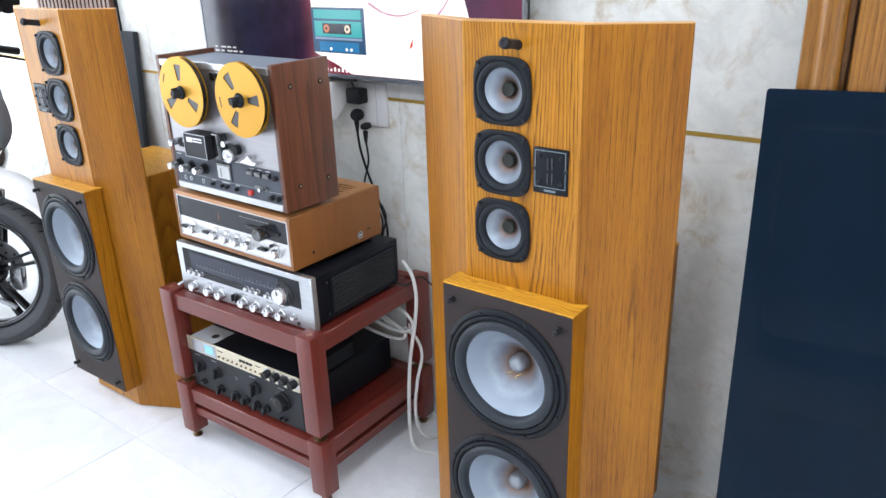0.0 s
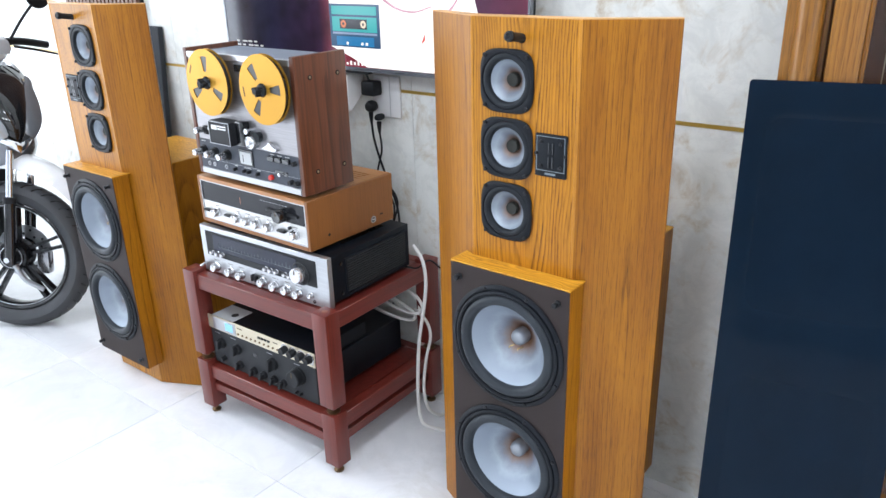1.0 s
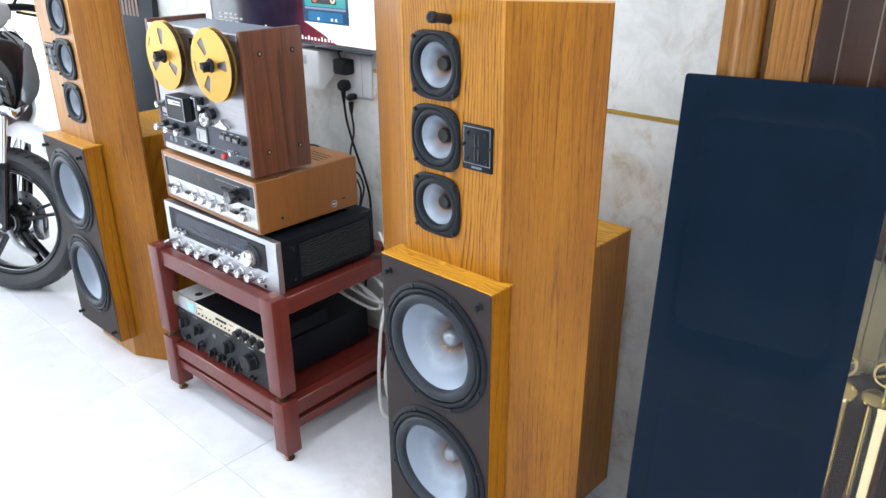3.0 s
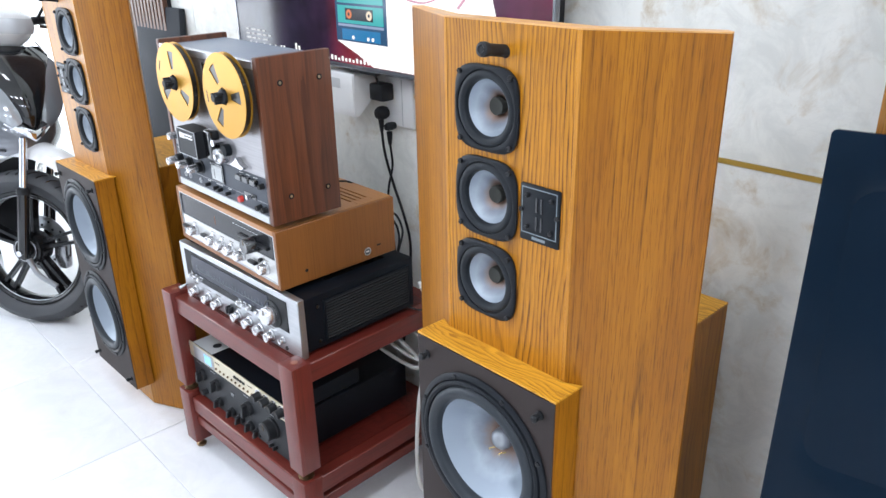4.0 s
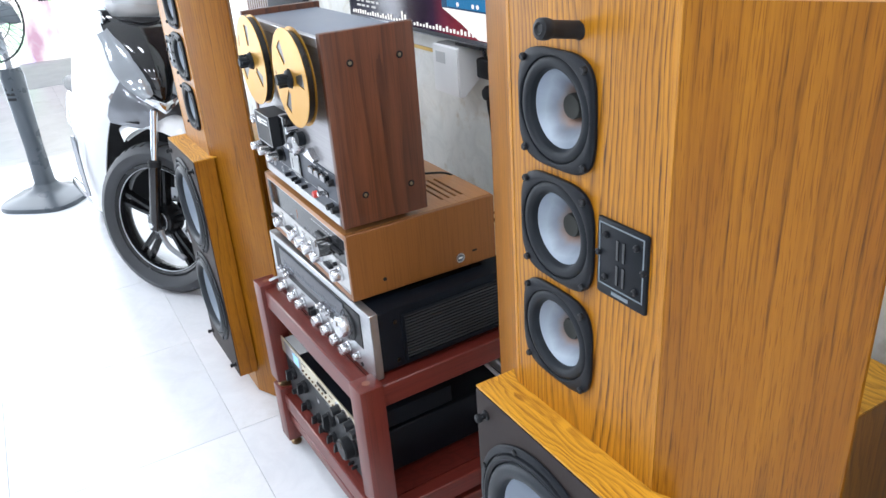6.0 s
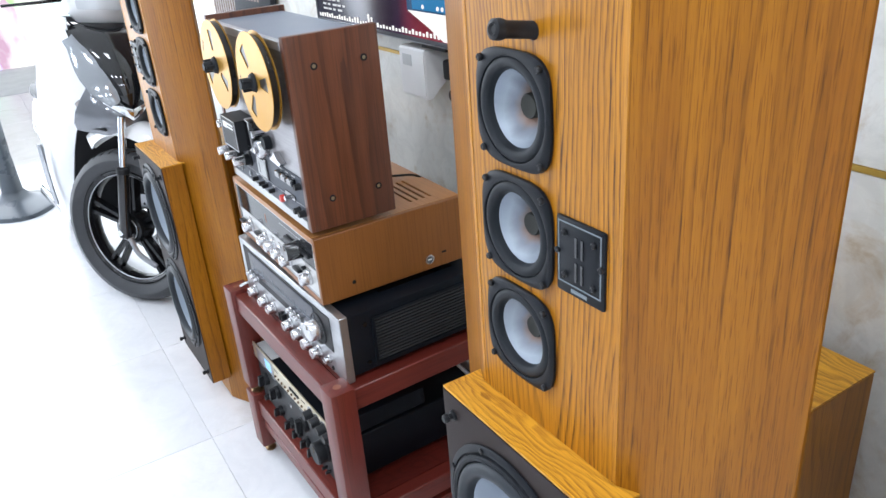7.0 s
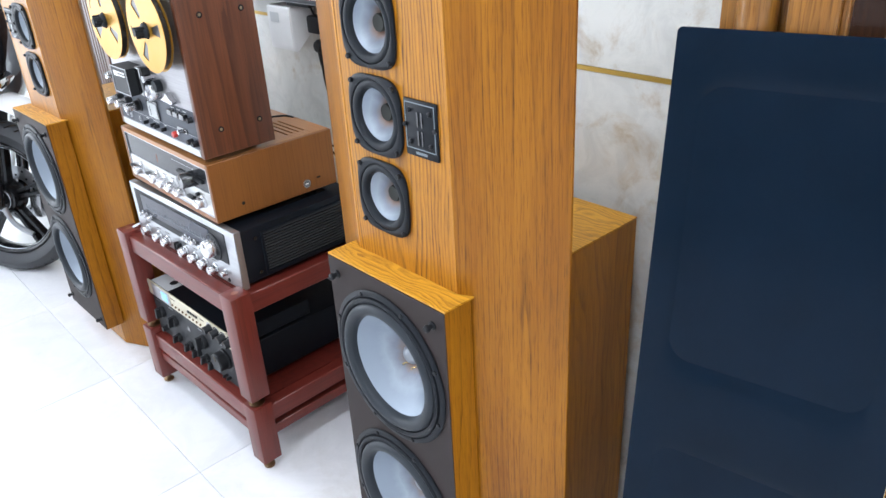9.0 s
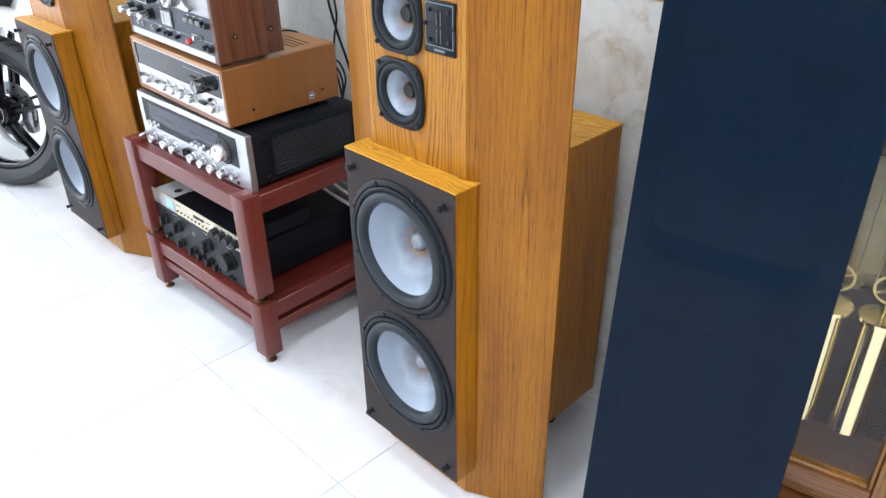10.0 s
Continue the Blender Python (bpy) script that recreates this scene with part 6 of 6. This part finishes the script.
    # body: white leg-shield sides, black glossy nose, dark wheel well
    for sy in (-1, 1):
        bm = bmesh.new()
        rows = []
        for z, xf, yf, xr, yr, bulge in ((0.255, -0.335, 0.159, -0.420, 0.172, 0.004), (0.34, -0.318, 0.140, -0.430, 0.189, 0.010), (0.45, -0.290, 0.140, -0.425, 0.203, 0.014), (0.56, -0.245, 0.137, -0.410, 0.212, 0.018),
                                         (0.645, -0.170, 0.139, -0.395, 0.215, 0.020), (0.72, -0.085, 0.138, -0.385, 0.215, 0.022), (0.80, -0.050, 0.112, -0.375, 0.212, 0.028), (0.88, -0.045, 0.110, -0.365, 0.206, 0.030), (0.96, -0.070, 0.130, -0.350, 0.198, 0.022), (1.03, -0.115, 0.140, -0.320, 0.180, 0.014), (1.065, -0.165, 0.130, -0.290, 0.145, 0.008)):
            row = []
            for j in range(9):
                q = j / 8
                nx, ny = -(yr - yf), (xr - xf)
                ln = math.hypot(nx, ny)
                bb = bulge * math.sin(math.pi * q)
                row.append(Vector((xf + (xr - xf) * q + bb * 0.4, sy * (yf + (yr - yf) * q + bb * 0.8), z)))
            rows.append(row)
        loft(bm, rows)
        thick(bm, 0.006)
        part("leg_shield_side", bm, white_paint, s, "white leg shield side", 60)
        # clear indicator lens beside the nose and dark sill insert
        bm = bmesh.new()
        rows = []
        for z, x0, y0, x1, y1 in ((0.752, -0.030, 0.122, -0.090, 0.140), (0.768, -0.028, 0.120, -0.100, 0.146), (0.784, -0.030, 0.116, -0.085, 0.136)):
            rows.append([Vector((x0 + (x1 - x0) * j / 5 + 0.010, sy * (y0 + (y1 - y0) * j / 5 + 0.004), z)) for j in range(6)])
        loft(bm, rows)
        thick(bm, 0.006)
        part("indicator", bm, lamp_amber, s, "pale amber indicator lens", 60)
        bm = bmesh.new()
        rows = []
        for z, x0, x1, y in ((0.32, -0.372, -0.395, 0.176), (0.40, -0.372, -0.408, 0.190), (0.48, -0.372, -0.408, 0.201), (0.57, -0.385, -0.396, 0.212)):
            rows.append([Vector((x0 + (x1 - x0) * j / 3 + 0.004, sy * (y + 0.010 * j / 3 + 0.013), z)) for j in range(4)])
        loft(bm, rows)
        thick(bm, 0.005)
        part("side_insert", bm, smoke_trim, s, "smoked insert in the leg shield", 60)
    bm = bmesh.new()
    rows = []
    for z, xc, xs, w in ((0.765, 0.075, 0.045, 0.030), (0.80, 0.086, 0.020, 0.062), (0.85, 0.078, -0.015, 0.095), (0.91, 0.050, -0.040, 0.120), (0.97, 0.005, -0.070, 0.138), (1.02, -0.050, -0.110, 0.145), (1.05, -0.095, -0.150, 0.135)):
        rows.append([Vector((xs + (xc - xs) * (1 - abs(q) ** 2.2), q * w, z)) for q in [-1 + j / 7 for j in range(15)]])
    loft(bm, rows)
    thick(bm, 0.006)
    nose = part("nose_panel", bm, black_gloss, s, "glossy black nose panel", 60)
    # smoked lower trim that sweeps out to the indicators
    bm = bmesh.new()
    rows = []
    for z, xc, xs, w in ((0.672, 0.020, -0.095, 0.150), (0.700, 0.056, -0.085, 0.160), (0.745, 0.072, -0.060, 0.158), (0.790, 0.062, -0.045, 0.140), (0.83, 0.020, -0.040, 0.118)):
        rows.append([Vector((xs + (xc - xs) * (1 - abs(q) ** 2.0), q * w, z - 0.02 * (1 - abs(q)))) for q in [-1 + j / 7 for j in range(15)]])
    loft(bm, rows)
    thick(bm, 0.006)
    part("lower_trim", bm, smoke_trim, nose, "smoked lower nose trim", 60)
    bm = bmesh.new()
    rows = []
    for z, dx in ((0.955, 0.012), (0.985, 0.016), (1.015, 0.012)):
        rows.append([Vector((-0.075 - (z - 0.955) * 0.9 + 0.060 * (1 - abs(q) ** 2.2) + dx, q * 0.105, z)) for q in [-0.85 + 1.7 * j / 8 for j in range(9)]])
    loft(bm, rows)
    thick(bm, 0.005)
    part("position_lamp", bm, smoke_trim, nose, "smoked lamp cover", 60)
    for sy in (-1, 1):
        bm = bmesh.new()
        rows = []
        for k in range(9):
            q = k / 8
            y, z = 0.045 + 0.100 * q, 0.790 + 0.215 * q
            x = 0.078 - 0.155 * q ** 1.3
            wd = 0.022 + 0.028 * math.sin(math.pi * min(1.0, q * 1.1))
            rows.append([Vector((x - 0.012, sy * (y + wd), z - wd * 0.7)), Vector((x + 0.006, sy * y, z)), Vector((x - 0.004, sy * (y - wd * 0.5), z + wd * 0.4))])
        loft(bm, rows)
        thick(bm, 0.005)
        part("running_lamp", bm, lamp_clear, nose, "clear running lamp strip", 60)
        bm = bmesh.new()
        rows = []
        for k in range(7):
            q = k / 6
            base = Vector((0.094 - 0.055 * q ** 2, sy * 0.085 * q, 0.752 + 0.040 * q))
            rows.append([base + Vector((-0.004, 0, -0.026 * (1 - 0.75 * q))), base + Vector((0.006, 0, 0)), base + Vector((-0.002, 0, 0.014 * (1 - 0.6 * q)))])
        loft(bm, rows)
        thick(bm, 0.004)
        part("chrome_wing", bm, chrome, nose, "chromed beak trim", 60)
    bm = bmesh.new()
    rows = []
    for z, x, w in ((0.26, -0.345, 0.148), (0.45, -0.310, 0.132), (0.60, -0.250, 0.130), (0.67, -0.175, 0.130), (0.690, -0.04, 0.122), (0.69, 0.025, 0.085)):
        rows.append([Vector((x - 0.03 * (1 - q * q), q * w, z)) for q in [-1 + j / 4 for j in range(9)]])
    loft(bm, rows)
    thick(bm, 0.006)
    part("wheel_well", bm, black_plastic, s, "black wheel well liner", 60)
    # handlebar cowl, screen, levers, mirrors
    bm = bmesh.new()
    rows = []
    for z, xf, xr, w in ((1.045, -0.13, -0.27, 0.085), (1.08, -0.085, -0.29, 0.115), (1.12, -0.075, -0.30, 0.130), (1.16, -0.095, -0.29, 0.120), (1.185, -0.15, -0.25, 0.07)):
        rows.append([Vector((xr + (xf - xr) * (0.5 + 0.5 * math.cos(a)), w * math.sin(a), z)) for a in [2 * math.pi * j / 20 for j in range(20)]])
    loft(bm, rows, True)
    piv = part("handlebar_cowl", bm, white_paint, s, "white headlamp cowl", 60)
    bm = bmesh.new()
    rows = []
    for z, f in ((1.095, 1.0), (1.12, 1.05), (1.15, 0.95)):
        rows.append([Vector((-0.188 + 0.118 * f * math.cos(a), 0.134 * f * math.sin(a), z)) for a in [radians(-48 + 12 * j) for j in range(9)]])
    loft(bm, rows)
    thick(bm, 0.004)
    part("headlamp", bm, lamp_pale, piv, "clear headlamp lens", 60)
    for sy in (-1, 1):
        bm = bmesh.new()
        tube(bm, [(-0.20, sy * 0.10, 1.135), (-0.215, sy * 0.20, 1.145), (-0.25, sy * 0.34, 1.135)], 0.016, 12)
        part("grip", bm, black_plastic, piv, "black rubber grip")
        bm = bmesh.new()
        tube(bm, [(-0.15, sy * 0.14, 1.125), (-0.13, sy * 0.22, 1.115), (-0.155, sy * 0.33, 1.100)], (0.007, 0.005), 8)
        part("lever", bm, black_gloss, piv, "brake lever")
        bm = bmesh.new()
        tube(bm, [(-0.19, sy * 0.15, 1.15), (-0.17, sy * 0.19, 1.23), (-0.18, sy * 0.25, 1.30)], 0.006, 8)
        m = part("mirror", bm, black_plastic, piv, "black round mirror")
        bm = bmesh.new()
        lathe(bm, [(0, -0.016), (0.045, -0.010), (0.055, 0.0), (0.052, 0.006), (0, 0.006)], (-0.185, sy * 0.275, 1.335), "x", 24)
        part("mirror_shell", bm, black_plastic, m)
    # grey inner shield, floor board, seat, tail
    bm = bmesh.new()
    rows = []
    for z, x, w in ((0.30, -0.445, 0.165), (0.50, -0.445, 0.190), (0.75, -0.405, 0.198), (0.95, -0.365, 0.185), (1.06, -0.30, 0.13)):
        rows.append([Vector((x - 0.02 * (1 - q * q), q * w, z)) for q in [-1 + j / 4 for j in range(9)]])
    loft(bm, rows)
    thick(bm, 0.006)
    part("inner_shield", bm, smoke_trim, s, "grey inner leg shield", 60)
    boxpart("floor_board", (-0.86, -0.40, -0.17, 0.17, 0.235, 0.29), smoke_trim, s, "grey foot board", 0.02, 3)
    bm = bmesh.new()
    rows = []
    for x, w, z0, z1 in ((-0.74, 0.11, 0.28, 0.60), (-0.84, 0.13, 0.32, 0.63), (-1.02, 0.13, 0.40, 0.65), (-1.20, 0.09, 0.48, 0.67), (-1.30, 0.05, 0.56, 0.66)):
        rows.append([Vector((x, w * math.cos(a), (z0 + z1) / 2 + (z1 - z0) / 2 * math.sin(a))) for a in [2 * math.pi * j / 18 for j in range(18)]])
    loft(bm, rows, True)
    bm.faces.new([v for v in bm.verts[:18]][::-1])
    bm.faces.new([v for v in bm.verts[-18:]])
    part("tail_body", bm, white_paint, s, "white tail body", 60)
    bm = bmesh.new()
    box(bm, -1.20, -0.74, -0.10, 0.10, 0.625, 0.700, 0.03, 3)
    part("seat", bm, seat_black, s, "black vinyl seat")
    bm = bmesh.new()
    lathe(bm, [(0.185, -0.040), (0.245, -0.050), (0.272, -0.022), (R, 0), (0.272, 0.022), (0.245, 0.050), (0.185, 0.040), (0.185, -0.040)], (0, 0, 0), "y", 48)
    rw = part("rear_wheel", bm, tyre_mat, s, "rear wheel", 38, (-1.10, 0, R))
    bm = bmesh.new()
    lathe(bm, [(0, -0.03), (0.188, -0.03), (0.190, 0.03), (0, 0.03)], (0, 0, 0), "y", 40)
    part("rim", bm, rim_black, rw)
    bm = bmesh.new()
    box(bm, -1.14, -0.78, 0.07, 0.14, 0.20, 0.36, 0.03, 3)
    part("engine_case", bm, black_plastic, s)
    bm = bmesh.new()
    tube(bm, [(-0.80, 0.10, 0.25), (-0.82, 0.14, 0.12), (-0.86, 0.17, 0.012)], 0.010, 8)
    part("side_stand", bm, black_plastic, s)


scooter()


# ---- pedestal fan by the shop front ----
def pedestal_fan():
    f = thing("pedestal_fan", "slate-grey pedestal fan standing by the shop front", "fan", (-4.63, 0.73, 0.0), -36.0)
    bm = bmesh.new()
    rows = []
    for z, w in ((0.0, 0.215), (0.022, 0.212), (0.034, 0.190), (0.050, 0.11), (0.075, 0.065), (0.10, 0.050)):
        rows.append([Vector((w * math.copysign(abs(math.cos(a)) ** 0.6, math.cos(a)), w * math.copysign(abs(math.sin(a)) ** 0.6, math.sin(a)), z)) for a in [2 * math.pi * j / 32 for j in range(32)]])
    loft(bm, rows, True)
    bm.faces.new(bm.verts[:32])
    part("base", bm, fan_grey, f, "broad slate-grey base")
    bm = bmesh.new()
    rows = []
    for z, w, d in ((0.09, 0.048, 0.048), (0.30, 0.042, 0.042), (0.50, 0.050, 0.046), (0.68, 0.058, 0.050), (0.72, 0.045, 0.045)):
        rows.append([Vector((w * math.copysign(abs(math.cos(a)) ** 0.7, math.cos(a)), d * math.copysign(abs(math.sin(a)) ** 0.7, math.sin(a)), z)) for a in [2 * math.pi * j / 20 for j in range(20)]])
    loft(bm, rows, True)
    bm.faces.new(bm.verts[-20:])
    col = part("column", bm, fan_grey, f, "tapered slate-grey column")
    for k in range(4):
        boxpart("button", (0.044, 0.054, -0.022, 0.022, 0.56 + k * 0.026, 0.574 + k * 0.026), black_plastic, col)
    turned("pole", [(0.016, 0.70), (0.016, 0.90), (0, 0.90)], (0, 0, 0), "z", dull_steel, f)
    H = 0.985
    bm = bmesh.new()
    lathe(bm, [(0, -0.10), (0.055, -0.095), (0.062, -0.02), (0.05, 0.03), (0, 0.03)], (0, 0, H), "x", 20)
    part("motor", bm, fan_grey, f)
    for x, RR in ((0.055, 0.215), (0.150, 0.195)):
        bm = bmesh.new()
        for k in range(36):
            a = 2 * math.pi * k / 36
            tube(bm, [(x + (0.03 if x > 0.1 else -0.02), 0.05 * math.cos(a), H + 0.05 * math.sin(a)), (x + 0.015, RR * 0.6 * math.cos(a), H + RR * 0.6 * math.sin(a)), (0.10, 0.222 * math.cos(a), H + 0.222 * math.sin(a))], 0.0014, 4, 3)
        for rr in (0.06, 0.13, 0.222):
            tube(bm, [(0.10 if rr > 0.2 else x + 0.012, rr * math.cos(2 * math.pi * k / 30), H + rr * math.sin(2 * math.pi * k / 30)) for k in range(31)], 0.0026 if rr < 0.2 else 0.005, 5, 1, False)
        part("guard", bm, fan_grey, f, "round wire guard")
    for k in range(5):
        bm = bmesh.new()
        a0 = 2 * math.pi * k / 5
        rows = []
        for j in range(6):
            rr = 0.04 + 0.15 * j / 5
            wv = 0.35 * (0.6 + 0.4 * math.sin(math.pi * j / 5))
            rows.append([Vector((0.085 + 0.02 * q, rr * math.cos(a0 + q * wv), H + rr * math.sin(a0 + q * wv))) for q in (-1, -0.33, 0.33, 1)])
        loft(bm, rows)
        thick(bm, 0.002)
        part("blade", bm, fan_clear, f, "smoky fan blade at rest" if k == 0 else "")
    turned("hub", [(0.035, 0.05), (0.038, 0.10), (0.025, 0.118), (0, 0.12)], (0, 0, H), "x", fan_grey, f)


pedestal_fan()


# ---- bright street outside the shop front ----
m, t, b = nodes_of("street_glare")
b.inputs["Base Color"].default_value = (0, 0, 0, 1)
v = coords(t, (1, 1, 0.6))
n1 = noise_tex(t, v, 2.2, 4)
cv = node(t, "TexVoronoi", Scale=2.6)
t.links.new(v, cv.inputs["Vector"])
hue = mix(t, 0.30, cv.outputs["Color"], (0.55, 0.66, 0.62))
fac = ramp(t, n1, [(0.42, (0, 0, 0)), (0.60, (1, 1, 1))])
bwn = t.nodes.new("ShaderNodeRGBToBW")
t.links.new(fac, bwn.inputs[0])
kk = t.nodes.new("ShaderNodeMath")
kk.operation = "MULTIPLY"
kk.inputs[1].default_value = 0.85
t.links.new(bwn.outputs[0], kk.inputs[0])
t.links.new(mix(t, kk.outputs[0], (1.0, 1.0, 1.0), hue), b.inputs["Emission Color"])
b.inputs["Emission Strength"].default_value = 1.9
bm = bmesh.new()
box(bm, -10.1, -10.0, -9, 9, -0.05, 6)
bd = part("backdrop", bm, m, None, "", 0)
tagged(bd, "bright street seen far outside the shop front", "backdrop", "", "structure")


# ---- floor tiles and wall cladding ----
def shared(name, bm, material):
    me = bpy.data.meshes.new(name)
    bm.to_mesh(me)
    bm.free()
    me.materials.append(material)
    return me


S, G = 0.6, 0.0008
bm = bmesh.new()
box(bm, -S / 2 + G, S / 2 - G, -S / 2 + G, S / 2 - G, -0.009, 0.0, 0.0007)
tile_mesh = shared("floor_tile", bm, floor_tile_mat)
GX, GY = -1.42, 1.022
for i in range(-11, 7):
    for j in range(-8, 2):
        x, y = GX + (i + 0.5) * S, GY + (j - 0.5) * S
        if x + S / 2 > RIGHT + 0.3 or y + S / 2 > WALL + 0.01 or y - S / 2 < BACK - 0.4:
            continue
        ob = new("tile", tile_mesh)
        ob.parent = floor
        ob.location = (x, y, 0)
# cut row along the marble wall
bm = bmesh.new()
box(bm, -S / 2 + G, S / 2 - G, G, WALL - GY - S - 0.001, -0.009, 0.0, 0.0007)
strip_mesh = shared("cut_tile", bm, floor_tile_mat)
for i in range(-11, 7):
    x = GX + (i + 0.5) * S
    if x + S / 2 < RIGHT + 0.3:
        ob = new("tile", strip_mesh)
        ob.parent = floor
        ob.location = (x, GY + S, 0)
PW = 1.2
for z0, z1, name in ((0.0, 1.0133, "lower_panel"), (1.0227, 2.02, "upper_panel"), (2.022, CEIL - 0.002, "top_panel")):
    bm = bmesh.new()
    box(bm, -PW / 2 + 0.0008, PW / 2 - 0.0008, WALL - 0.012, WALL + 0.004, z0, z1, 0.0008)
    pm = shared(name, bm, wall_marble)
    x = -0.20 - PW / 2 - 4 * PW
    while x - PW / 2 < RIGHT:
        if x - PW / 2 > LEFT - 0.9 and x + PW / 2 < RIGHT + 1.0:
            ob = new("marble_panel", pm)
            ob.parent = wall_back
            ob.location = (x, 0, 0)
        x += PW
